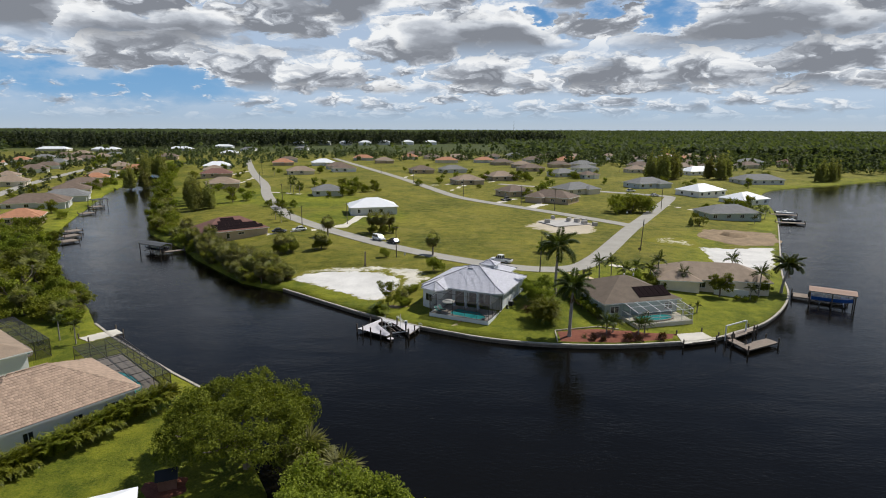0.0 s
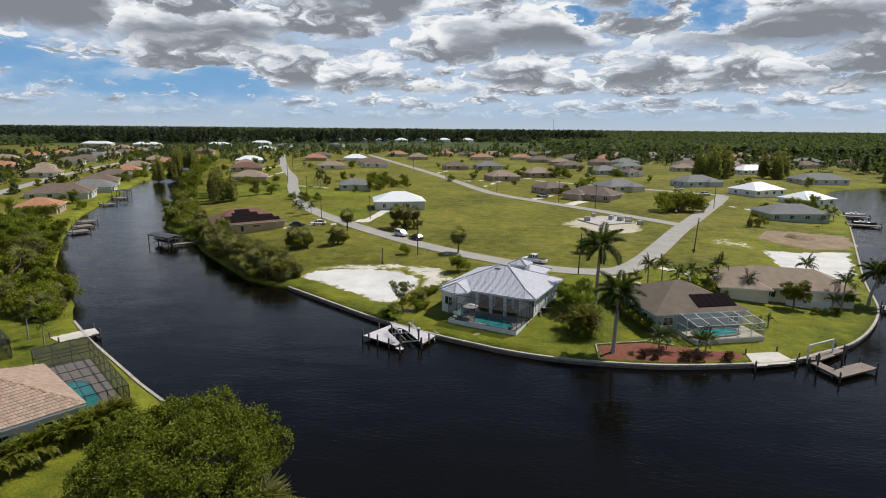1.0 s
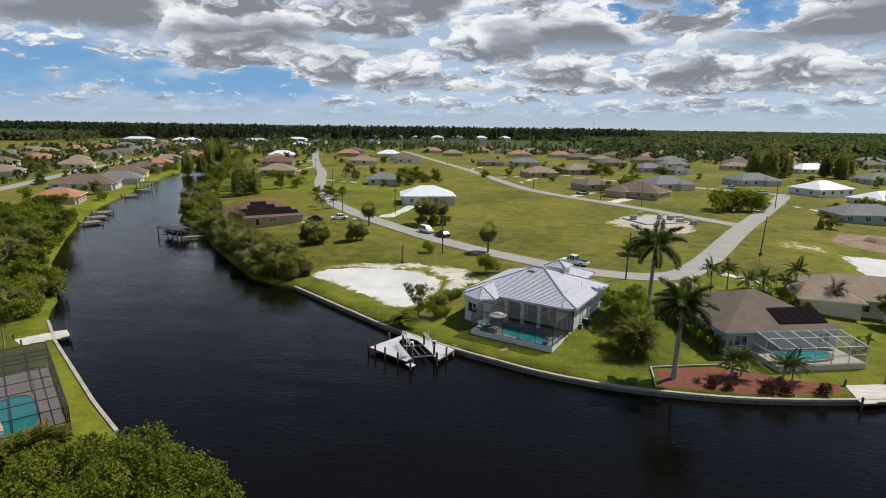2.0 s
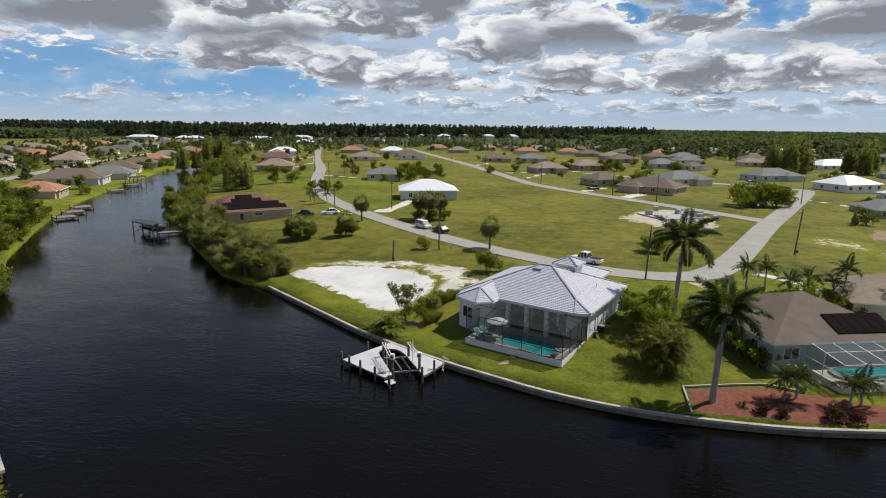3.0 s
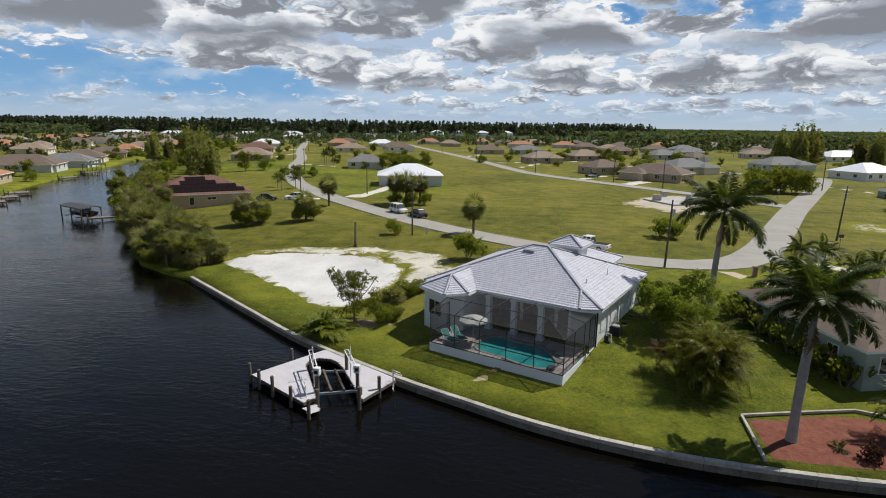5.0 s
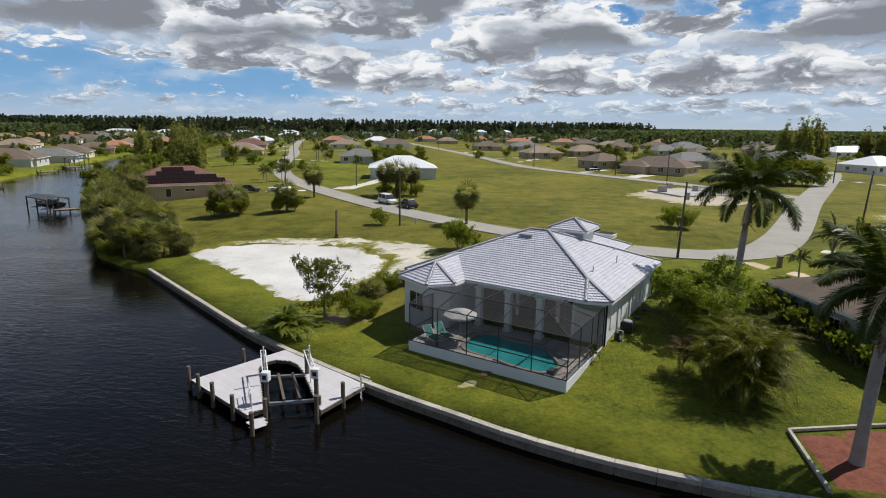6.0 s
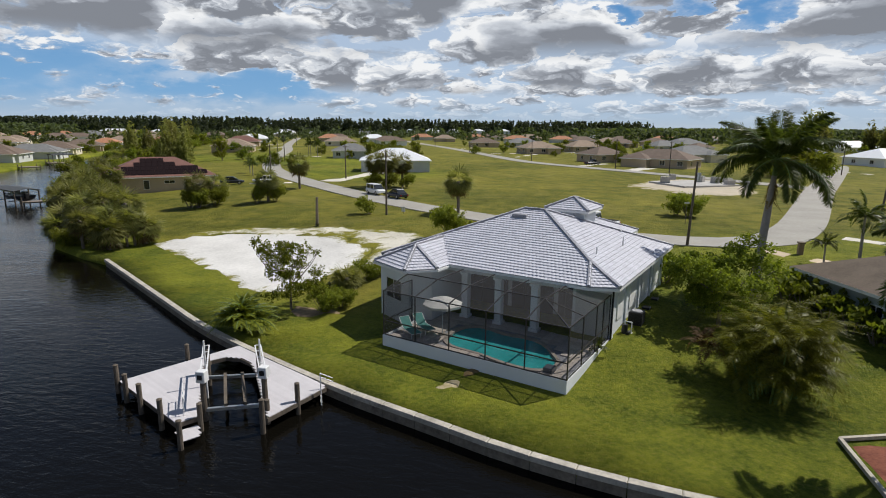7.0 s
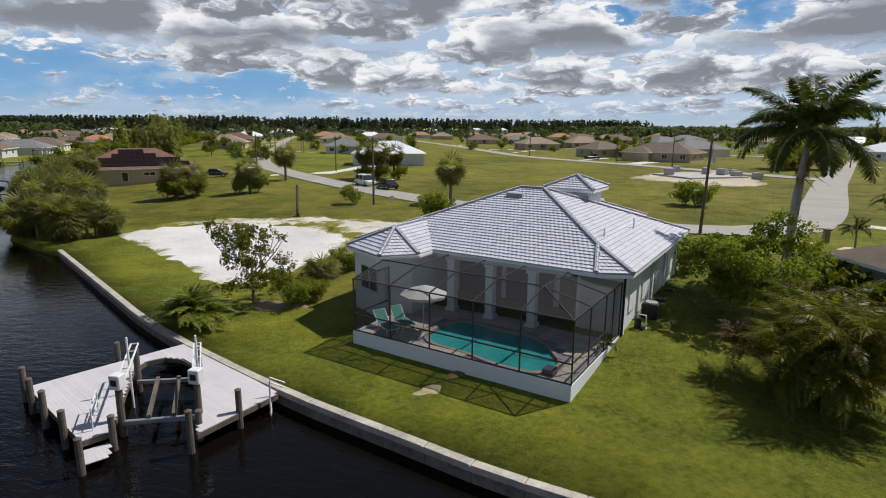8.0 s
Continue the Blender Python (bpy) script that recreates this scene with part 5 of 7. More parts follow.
sh_ = house(-71.6, 169.8, 20.5, 14, 40, "tan", "red", "brown bungalow whose red-brown roof carries dark solar panels", "canal houses", h=2.9, rise=3.4, detail=False)
solar_rows(sh_, 20.5, 14, 2.9, 3.4, ((16, 0.2), (13, 0.3), (7, -0.6), (4, -1.0)), 0.0)
add_window(sh_, -2.5, -6.45, 0.6, 0.9, 1.6, "s", 1)
add_window(sh_, 1.5, -6.45, 1.6, 1.8, 0.5, "s", 2)
add_window(sh_, 9.7, 0.0, 0.8, 1.4, 1.2, "e")
wh = house(-34.4, 214.8, 18.5, 14, 16, "grey", "white", "pale grey house with a bright white metal hip roof", "canal houses", h=3.0, rise=2.9, detail=False)
for q, w in ((-5.6, 0.9), (-1.5, 1.2), (2.6, 1.2)):
    add_window(wh, q, -6.45, 0.9, w, 1.3, "s")
part("garage_door", box(-7.1 - 0.86, -7.1 - 0.83, -2.4, 2.4, 0.0, 2.2), DOORM, wh)
add_window(wh, -7.95, 4.6, 0.8, 1.0, 1.3, "w")
house(101, 218, 21, 13, 8, "green", "grey", "grey-green bungalow with a low grey roof near the lake", "waterfront houses", h=2.7, rise=2.6)
house(117, 285, 20, 15, 30, "white", "white", "white bungalow with a bright white metal roof", "waterfront houses", h=2.8, rise=3.0)
house(128, 263, 18, 14, 30, "white", "white", "white lakeside bungalow with a bright white roof", "waterfront houses", h=2.8, rise=2.8)
house(40, 253, 21, 13, -32, "tan", "brown", "tan bungalow with a brown hip roof and a wide driveway", "houses of the neighbourhood", h=2.7, rise=2.7, wing=(-5, -5.5, 9, 8))
nl = house(-46.7, 56.5, 14, 18, -34.6, "white", "tan", "white stucco house with a tan tiled hip roof", "near bank houses", h=3.1, rise=3.5, detail=False)
TANTILE = mat("tan_roof_tile", (0.36, 0.26, 0.19), 0.8, var=0.25, scale=1.5, fine=10.0, island=0.16)
vs_, fs_ = hip(14, 18, 3.12, 3.5)
tv_, tf_ = tile_verts(0.34, 0.40)
V_, F_ = [], []
for f in fs_:
    for o, x, y, n in tile_spots([vs_[i] for i in f], 0.34, 0.40):
        m = Matrix((x, y, n)).transposed().to_4x4()
        m.translation = o
        b0 = len(V_)
        V_ += [tuple(m @ Vector(v)) for v in tv_]
        F_ += [tuple(b0 + i for i in ff) for ff in tf_]
tt = pmesh("roof_tiles", V_, F_, TANTILE, nl)
tt["kind"] = "stuff"
for b, w in ((6.2, 2.6), (2.2, 0.9), (-2.6, 0.9), (-6.0, 1.6)):
    add_window(nl, 6.45, b, 0.6, w, 1.5, "e", 2)
add_window(nl, -1.0, 8.45, 0.1, 4.0, 2.0, "n", 3)
cage_box(pose(-35.2, 65.4, -1.5, 0, 0, 139.5), 19.0, 6.2, 0.0, 2.9, "large dark screen enclosure beside the near seawall", scr=SCREEN_D, nx=7, ny=3)
simple_pool(pose(-43.2, 67.2, -1.42, 0, 0, 139.5), [(-4.5, -1.8), (3.5, -2.0), (4.8, 0.0), (3.0, 1.7), (-4.2, 1.6)], "teal swimming pool under a dark screen enclosure")
tagged(part("pool_deck", box(0.2, 18.8, 0.2, 6.0, -0.3, 0.03), PAVER, m=pose(-35.2, 65.4, -1.45, 0, 0, 139.5)), "tan paved deck under the near screen enclosure", "deck", kind="structure")
house(-67.0, 66.0, 14, 17, -34.6, "white", "tan", "white house with a tan roof on the canal bank", "near bank houses", h=3.1, rise=3.0, detail=False)
cage_box(pose(-59.5, 76.0, -1.4, 0, 0, 145), 16.0, 6.0, 0.0, 2.8, "dark screen enclosure behind a tan-roofed house", scr=SCREEN_D, nx=6, ny=3)
simple_pool(pose(-66.5, 77.4, -1.38, 0, 0, 145), [(-3.8, -1.6), (3.5, -1.7), (4.0, 0.5), (0, 1.5), (-3.8, 1.4)], "teal swimming pool behind the screen enclosure")
house(-28.2, 33.0, 13, 12, 28, "white", "white", "low white building with a white metal roof by the near lawn", "near bank houses", h=3.0, rise=2.0, detail=False)

# ---- plants ----
rng = np.random.default_rng(7)
LEAF_BUSH = leafmat("shrub_leaves", (0.068, 0.094, 0.011), (0.310, 0.330, 0.048))
LEAF_YELLOW = leafmat("areca_fronds", (0.046, 0.064, 0.009), (0.270, 0.275, 0.038), 0.38)
LEAF_SABAL = leafmat("fan_palm_leaves", (0.065, 0.075, 0.020), (0.300, 0.290, 0.105), 0.40)
LEAF_DEAD = leafmat("dry_fronds", (0.08, 0.055, 0.025), (0.20, 0.14, 0.07))
LEAF_RED = leafmat("dark_red_shrub_leaves", (0.035, 0.020, 0.012), (0.10, 0.045, 0.025))
PALMBARK = mat("grey_palm_trunk", (0.33, 0.30, 0.27), 0.9, var=0.3, scale=1.5, fine=9.0, bump=0.4)
ROYALGREEN = mat("green_crownshaft", (0.12, 0.19, 0.05), 0.5, var=0.25, scale=2.0)


def quads_mesh(name, c, u, v, material):
    """One mesh of leaf-shaped quads from centres and half-axes."""
    n = len(c)
    vs = np.stack([c - u, c - v, c + u, c + v], 1).reshape(-1, 3)
    me = bpy.data.meshes.new(name)
    me.vertices.add(4 * n)
    me.vertices.foreach_set("co", vs.astype(np.float32).ravel())
    me.loops.add(4 * n)
    me.loops.foreach_set("vertex_index", np.arange(4 * n, dtype=np.int32))
    me.polygons.add(n)
    me.polygons.foreach_set("loop_start", np.arange(0, 4 * n, 4, dtype=np.int32))
    me.update(calc_edges=True)
    me.materials.append(material)
    return me


def leaf_cloud(blobs, n, size, material, name="crown", hang=0.0, skew=1.7, tufts=10):
    """Leaves on the shells of lobed clumps, gathered in twigs so that gaps stay open."""
    b = np.array(blobs, float)
    if tufts:
        d_ = rng.normal(size=(len(b) * tufts, 3)) + (0, 0, 0.35)
        d_ /= np.linalg.norm(d_, axis=1)[:, None]
        q_ = np.repeat(b, tufts, axis=0)
        c_ = q_[:, :3] + d_ * q_[:, 3:6] * rng.uniform(0.62, 1.0, (len(q_), 1))
        r_ = q_[:, 3:6] * rng.uniform(0.20, 0.40, (len(q_), 1))
        b = np.concatenate([np.c_[c_, r_], np.c_[b[:, :3], b[:, 3:6] * 0.62]])
    vol = b[:, 3] * b[:, 4] + b[:, 4] * b[:, 5]
    tw = max(8, n // 9)
    pick = rng.choice(len(b), tw, p=vol / vol.sum())
    d = rng.normal(size=(tw, 3))
    d[:, 2] += 0.25
    d /= np.linalg.norm(d, axis=1)[:, None]
    r = rng.uniform(0.45, 1.06, tw) ** 0.5
    twig = b[pick, :3] + d * b[pick, 3:6] * r[:, None]
    k = np.repeat(np.arange(tw), 9)[:n]
    c = twig[k] + rng.normal(size=(len(k), 3)) * size * 1.15
    nrm = d[k] * 0.8 + rng.normal(size=(len(k), 3)) * 0.8 + np.array([0, 0, 0.4])
    t = rng.normal(size=(len(k), 3)) + np.array([0, 0, -hang])
    u = np.cross(nrm, t)
    u /= np.linalg.norm(u, axis=1)[:, None]
    w = np.cross(u, nrm)
    w /= np.linalg.norm(w, axis=1)[:, None]
    s = size * rng.uniform(0.6, 1.25, (len(k), 1))
    return quads_mesh(name, c, w * s * skew * 0.6, u * s * 0.6, material)


def put_mesh(name, me, parent=None, m=None, label=""):
    ob = new(name, me)
    if parent is not None:
        ob.parent = parent
    if m is not None:
        ob.matrix_basis = m
    if label:
        ob["label"] = label
    return ob


def limbs(h, r, spread, n=5):
    bm = bmesh.new()
    add_rod(bm, (0, 0, -0.3), (0.05, 0, h * 0.5), r, r * 0.7, 7)
    for k in range(n):
        a = k * 6.283 / n + 0.4
        p = Vector((0.05, 0, h * (0.3 + 0.04 * k)))
        q = Vector((math.cos(a) * spread * 0.5, math.sin(a) * spread * 0.5, h * 0.62))
        add_rod(bm, p, q, r * 0.5, r * 0.3, 6)
        add_rod(bm, q, q + Vector((math.cos(a + 0.5) * spread * 0.3, math.sin(a + 0.5) * spread * 0.3, h * 0.22)), r * 0.3, r * 0.1, 5)
    return bm


def lobes(n, rad, h0, h1, size):
    out = []
    for k in range(n):
        a, q = rng.uniform(0, 6.283), rad * math.sqrt(rng.uniform(0, 1)) * 0.75
        s = size * rng.uniform(0.7, 1.25)
        out.append((q * math.cos(a), q * math.sin(a), rng.uniform(h0, h1), s, s, s * 0.75))
    return out


def tree_model(name, h, rad, n, size, material, label, category="tree", lob=9, low=0.45, trunk=0.18):
    e = empty(name, pose(0, 0, -500), label, category)
    part("trunk", limbs(h, trunk, rad * 1.3), BARK, e)
    put_mesh("crown", leaf_cloud(lobes(lob, rad, h * low, h * 0.86, rad * 0.42), n, size, material), e)
    return e


def bush_model(name, rad, h, n, size, material, label):
    e = empty(name, pose(0, 0, -500), label, "shrub")
    bm = bmesh.new()
    for k in range(5):
        a = k * 1.26
        add_rod(bm, (0.1 * math.cos(a), 0.1 * math.sin(a), -0.2), (rad * 0.5 * math.cos(a), rad * 0.5 * math.sin(a), h * 0.6), 0.05, 0.02, 5)
    part("stem", bm, BARK, e)
    put_mesh("foliage", leaf_cloud(lobes(7, rad * 0.75, h * 0.25, h * 0.68, min(rad, h) * 0.48), n, size, material), e)
    return e


def frond(length, rise, droop, leaflets, width, hang=0.5, up0=0.6):
    """Centres and axes of the leaflets of one feather frond along +x, and its midrib."""
    s = np.linspace(0.0, 1.0, leaflets)
    x = length * (s * (1 - 0.18 * s))
    z = rise * np.sin(s * 1.7) * 1.0 - droop * s ** 2.4
    rib = np.stack([x, np.zeros_like(x), z], 1)
    t = np.gradient(rib, axis=0)
    t /= np.linalg.norm(t, axis=1)[:, None]
    cs, us, vs = [], [], []
    for side in (-1, 1):
        ll = width * np.clip(np.sin(np.clip(s * 0.9 + 0.12, 0, 1) * 3.05), 0.12, 1)
        d = np.stack([np.full_like(s, 0.45), np.full_like(s, side * 0.85), np.full_like(s, -hang)], 1) + rng.normal(size=(leaflets, 3)) * 0.12
        d /= np.linalg.norm(d, axis=1)[:, None]
        u = d * (ll / 2)[:, None]
        cs.append(rib + u)
        us.append(u)
        vs.append(t * (length / leaflets * 0.62))
    return np.concatenate(cs), np.concatenate(us), np.concatenate(vs), rib


def palm_crown(n, length, rise, droop, leaflets, width, material, low=-0.6, name="crown", tilt=0.75, hang=0.5):
    C, U, V = [], [], []
    ribs = bmesh.new()
    for k in range(n):
        c, u, v, rib = frond(length * rng.uniform(0.82, 1.1), rise, droop * rng.uniform(0.6, 1.3), leaflets, width, hang)
        el_ = radians(rng.uniform(low * 60, tilt * 75)) if k else radians(80)
        m = np.array(Euler((0, -el_, k * 2.399 + rng.uniform(-0.2, 0.2))).to_matrix())
        C.append(c @ m.T)
        U.append(u @ m.T)
        V.append(v @ m.T)
        q = rib @ m.T
        for i in range(0, leaflets - 4, 4):
            add_rod(ribs, q[i], q[min(i + 4, leaflets - 1)], 0.035 * (1 - i / leaflets) + 0.008, None, 4)
    me = quads_mesh(name, np.concatenate(C), np.concatenate(U), np.concatenate(V), material)
    return me, ribs


def royal_crown(length, name="crown"):
    """Three whorls of arching plumed fronds: low ones hang, the middle ones arch, the top ones stand."""
    C, U, V = [], [], []
    ribs = bmesh.new()
    n = 90
    s = np.linspace(0.0, 1.0, n)
    whorls = [(8, 6, 12, 2.5, 0.0), (8, 38, 9, 2.1, 0.4), (5, 60, 7, 1.5, 0.1)]
    for cnt, el0, jit, droop, turn in whorls:
        for k in range(cnt):
            e0 = radians(el0 + rng.uniform(-jit, jit))
            az_ = turn + k * 6.283 / cnt + rng.uniform(-0.16, 0.16)
            L = length * rng.uniform(0.9, 1.08)
            a = e0 - droop * 0.62 * s ** 1.6
            step = L / n
            x = np.concatenate([[0], np.cumsum(np.cos(a))[:-1]]) * step
            z = np.concatenate([[0], np.cumsum(np.sin(a))[:-1]]) * step
            rib = np.stack([x * math.cos(az_), x * math.sin(az_), z], 1)
            t = np.gradient(rib, axis=0)
            t /= np.linalg.norm(t, axis=1)[:, None]
            side = np.array([-math.sin(az_), math.cos(az_), 0.0])
            up_ = np.cross(t, side)
            up_ *= np.sign(up_[:, 2:3] + 1e-6)
            ll = 0.23 * L * np.clip(np.sin(np.clip(s * 0.86 + 0.13, 0, 1) * 3.0), 0.0, 1) ** 0.6
            ll[s < 0.13] *= 0.15
            for sg in (-1, 1):
                for lo, hi in ((-0.85, 0.05), (-0.2, 0.45)):
                    w = rng.uniform(lo, hi, n)[:, None]
                    d = t * 0.55 + side * sg * 0.8 + up_ * w + np.array([0, 0, -0.25])
                    d /= np.linalg.norm(d, axis=1)[:, None]
                    u = d * (ll * rng.uniform(0.85, 1.1, n) / 2)[:, None]
                    C.append(rib + u)
                    U.append(u)
                    V.append(t * 0.042)
            for i in range(0, n - 6, 6):
                add_rod(ribs, rib[i], rib[i + 6], 0.045 * (1 - i / n) + 0.008, None, 4)
    return quads_mesh(name, np.concatenate(C), np.concatenate(U), np.concatenate(V), LEAF_PALM), ribs


def royal_palm(x, y, h, length, lean, label, turn=0.0):
    e = empty("palm_tree", pose(x, y, gz(x, y), 0, 0, turn), label, "palm")
    bm = bmesh.new()
    n = 14
    prof = [(0.0, 0.40), (0.08, 0.32), (0.3, 0.26), (0.6, 0.28), (0.85, 0.22), (1.0, 0.17)]
    rings = []
    for k in range(n + 1):
        s = k / n
        r = float(np.interp(s, [p[0] for p in prof], [p[1] for p in prof]))
        c = Vector((lean * s * s, 0, h * s - 0.2))
        rings.append([bm.verts.new(c + Vector((r * math.cos(a), r * math.sin(a), 0))) for a in np.linspace(0, 6.283, 11)[:-1]])
    for a, b in zip(rings, rings[1:]):
        for k in range(10):
            bm.faces.new((a[k], a[(k + 1) % 10], b[(k + 1) % 10], b[k]))
    part("trunk", bm, PALMBARK, e, smooth=True)
    top = Vector((lean, 0, h - 0.2))
    part("crownshaft", rod(top, top + Vector((0.05, 0, 1.3)), 0.17, 0.11, 10), ROYALGREEN, e, "smooth green crownshaft")
    me, ribs = royal_crown(length)
    m = Matrix.Translation(top + Vector((0, 0, 1.15)))
    cr = put_mesh("crown", me, e, m)
    part("spear_leaf", rod(top + Vector((0, 0, 1.0)), top + Vector((0.1, 0.1, 4.3)), 0.06, 0.02, 5), ROYALGREEN, e, "unopened upright spear leaf")
    part("midrib", ribs, ROYALGREEN, cr)
    me, ribs = palm_crown(5, length * 0.5, -0.2, 1.5, 24, 0.5, LEAF_DEAD, -1.3, "dead_fronds", tilt=-0.9)
    put_mesh("dead_fronds", me, e, Matrix.Translation(top), "dry brown hanging fronds")
    ribs.free()
    return e


def small_palm(h, length, n, label, leaflets=24, width=0.5, material=None, droop=1.0, name="palm_tree"):
    e = empty(name, pose(0, 0, -500), label, "palm")
    part("trunk", rod((0, 0, -0.2), (0.1, 0, h), 0.13, 0.09, 8), PALMBARK, e)
    me, ribs = palm_crown(n, length, 0.4, droop, leaflets, width, material or LEAF_PALM, -0.3)
    put_mesh("crown", me, e, Matrix.Translation((0.1, 0, h)))
    ribs.free()
    return e


def fan_cloud(n, rad, material, seg=12, centre=(0, 0, 0), low=-0.5):
    """Stiff fan leaves round a head."""
    C, U, V = [], [], []
    for k in range(n):
        d = rng.normal(size=3)
        d[2] = abs(d[2]) * 1.1 + low
        d /= np.linalg.norm(d)
        side = np.cross(d, [0, 0, 1.0])
        side /= np.linalg.norm(side)
        up_ = np.cross(side, d)
        base = np.array(centre) + d * rad * 0.45 * rng.uniform(0.8, 1.1)
        for a in np.linspace(-1.35, 1.35, seg):
            q = d * math.cos(a) * 0.8 + side * math.sin(a) + up_ * (-0.35 * abs(a) + 0.1)
            q[2] -= 0.25
            q /= np.linalg.norm(q)
            ll = rad * 0.55 * rng.uniform(0.85, 1.1)
            C.append(base + q * ll / 2)
            U.append(q * ll / 2)
            V.append(np.cross(q, up_) * 0.07)
    return np.array(C), np.array(U), np.array(V)


def cabbage_palm(h, rad, label, n=80):
    e = empty("cabbage_palm", pose(0, 0, -500), label, "palm")
    part("trunk", rod((0, 0, -0.2), (0, 0, h), 0.2, 0.17, 8), BARK, e)
    put_mesh("crown", quads_mesh("crown", *fan_cloud(n, rad, LEAF_SABAL, 11, (0, 0, h), -0.75), LEAF_SABAL), e)
    put_mesh("dead_fronds", quads_mesh("dead_fronds", *fan_cloud(12, rad * 0.9, LEAF_DEAD, 8, (0, 0, h - 0.4), -1.6), LEAF_DEAD), e, label="brown hanging dry fans")
    return e


def plant(model, x, y, s=1.0, turn=0.0, sink=0.0, label="", group=""):
    o = copy_thing(model, pose(0, 0, 0))
    o.matrix_basis = pose(x, y, gz(x, y) - sink, 0, 0, turn) @ Matrix.Diagonal((s, s, s, 1))
    if label:
        o["label"] = label
    if group:
        o["group"] = group
    return o


def casuarina(h):
    """Several feathery pointed spires on one short trunk."""
    e = empty("casuarina_tree", pose(0, 0, -500), "tall feathery casuarina tree on the canal bank", "tree")
    bm = bmesh.new()
    blobs = []
    for k in range(9):
        a, q = k * 2.4, 0.85 * math.sqrt(k)
        top = h * (1.0 - 0.045 * k) * rng.uniform(0.9, 1.0)
        x, y = q * math.cos(a), q * math.sin(a)
        add_rod(bm, (x * 0.25, y * 0.25, -0.3), (x, y, top * 0.9), 0.11, 0.02, 5)
        for j in range(7):
            s = j / 6
            w = 0.95 * (1 - s) ** 0.7 + 0.16
            blobs.append((x + rng.normal() * 0.2, y + rng.normal() * 0.2, top * (0.16 + 0.80 * s), w, w, top * 0.085))
    part("trunk", bm, BARK, e)
    put_mesh("crown", leaf_cloud(blobs, 5200, 0.24, LEAF_PINE, skew=3.2, tufts=0), e)
    return e


models = []


def keep(m):
    models.append(m)
    return m


OAKS = [keep(tree_model("tree", 6.5, 3.4, 8200, 0.13, LEAF, "leafy green broadleaf tree beside a vacant lot")) for _ in range(2)]
SMALL = [keep(tree_model("tree", h, r, 1500, 0.23, m_, "bushy green yard tree on the grass", lob=l_, low=0.16)) for h, r, m_, l_ in ((4.6, 2.7, LEAF, 11), (5.8, 2.2, LEAF_BUSH, 8), (3.8, 3.0, LEAF, 13))]
BUSH = [keep(bush_model("shrub", 2.6, 3.6, 1900, 0.18, LEAF_BUSH, "dense green shrub on the canal bank")) for _ in range(3)]
LOWB = [keep(bush_model("shrub", 1.0, 1.3, 420, 0.13, LEAF, "low clipped dark green shrub beside a house")) for _ in range(2)]
PINE = [keep(casuarina(14.0)) for _ in range(2)]
FINE = [keep(bush_model("shrub", 2.6, 3.4, 5200, 0.105, LEAF_BUSH, "dense leafy shrub leaning over the canal bank")) for _ in range(2)]
SABAL = [keep(cabbage_palm(h, 2.4, "cabbage palm with a round head of fan leaves")) for h in (2.2, 3.9)]
FOX = [keep(small_palm(h, 2.5, 17, "feather palm with a full drooping crown beside a house", 28, 0.62)) for h in (3.0, 4.2)]
YOUNG = keep(small_palm(1.6, 1.3, 11, "short young palm in the garden", 20, 0.35))

# the two tall palms beside the white house and the neighbour's bed
royal_palm(20.9, 110.4, 8.9, 4.8, 0.3, "tall royal palm with a smooth grey trunk on the lawn")
royal_palm(20.3, 88.9, 7.9, 3.9, 0.2, "royal palm leaning over the red mulch bed", 0.0)
royal_palm(69.5, 117.5, 5.0, 3.6, 1.2, "coconut palm leaning beside the seawall", 20.0)

# palm clump and shrub tree between the two houses
clump = empty("areca_palm_clump", pose(17.0, 95.8, -1.5) @ Matrix.Diagonal((1.12, 1.12, 1.1, 1)), "thick yellow-green areca palm clump on the lawn", "palm")
bm = bmesh.new()
C, U, V = [], [], []
for k in range(62):
    a, q = rng.uniform(0, 6.283), 1.8 * math.sqrt(rng.uniform(0, 1))
    bx, by = q * math.cos(a), q * math.sin(a)
    hh = rng.uniform(0.4, 3.3)
    add_rod(bm, (bx * 0.6, by * 0.6, -0.2), (bx, by, hh), 0.05, 0.035, 5)
    for j in range(6):
        c, u, v, rib = frond(rng.uniform(2.0, 3.1), 0.7, rng.uniform(1.2, 2.6), 46, 0.46, 0.75)
        v = v * 0.6
        m = np.array(Euler((0, -radians(rng.uniform(5, 70)), rng.uniform(0, 6.283))).to_matrix())
        C.append(c @ m.T + (bx, by, hh))
        U.append(u @ m.T)
        V.append(v @ m.T)
part("stem", bm, ROYALGREEN, clump)
put_mesh("fronds", quads_mesh("fronds", np.concatenate(C), np.concatenate(U), np.concatenate(V), LEAF_YELLOW), clump)
put_mesh("dry_fronds", palm_crown(16, 1.5, 0.5, 1.0, 20, 0.4, LEAF_DEAD, 0.0)[0], clump, Matrix.Translation((-2.5, 1.2, 1.5)), "dry reddish-brown fronds")
sh = empty("tree", pose(16.6, 103.6, gz(16.6, 103.6)), "bushy spreading green tree beside the white house", "tree")
part("trunk", limbs(5.0, 0.16, 3.6), BARK, sh)
put_mesh("crown", leaf_cloud(lobes(26, 3.2, 1.0, 5.0, 1.05), 26000, 0.085, LEAF_BUSH, tufts=9), sh)
plant(LOWB[0], 15.0, 112.5, 1.6, label="rounded green shrub at the corner of the lawn")
plant(YOUNG, 8.7, 98.0, 0.62, 20, 0.45, "spiky small cycad beside the screen enclosure")
plant(SABAL[0], 23.6, 112.0, 0.6, 0, 0.7, "low dark cycad beside the neighbour's wall")

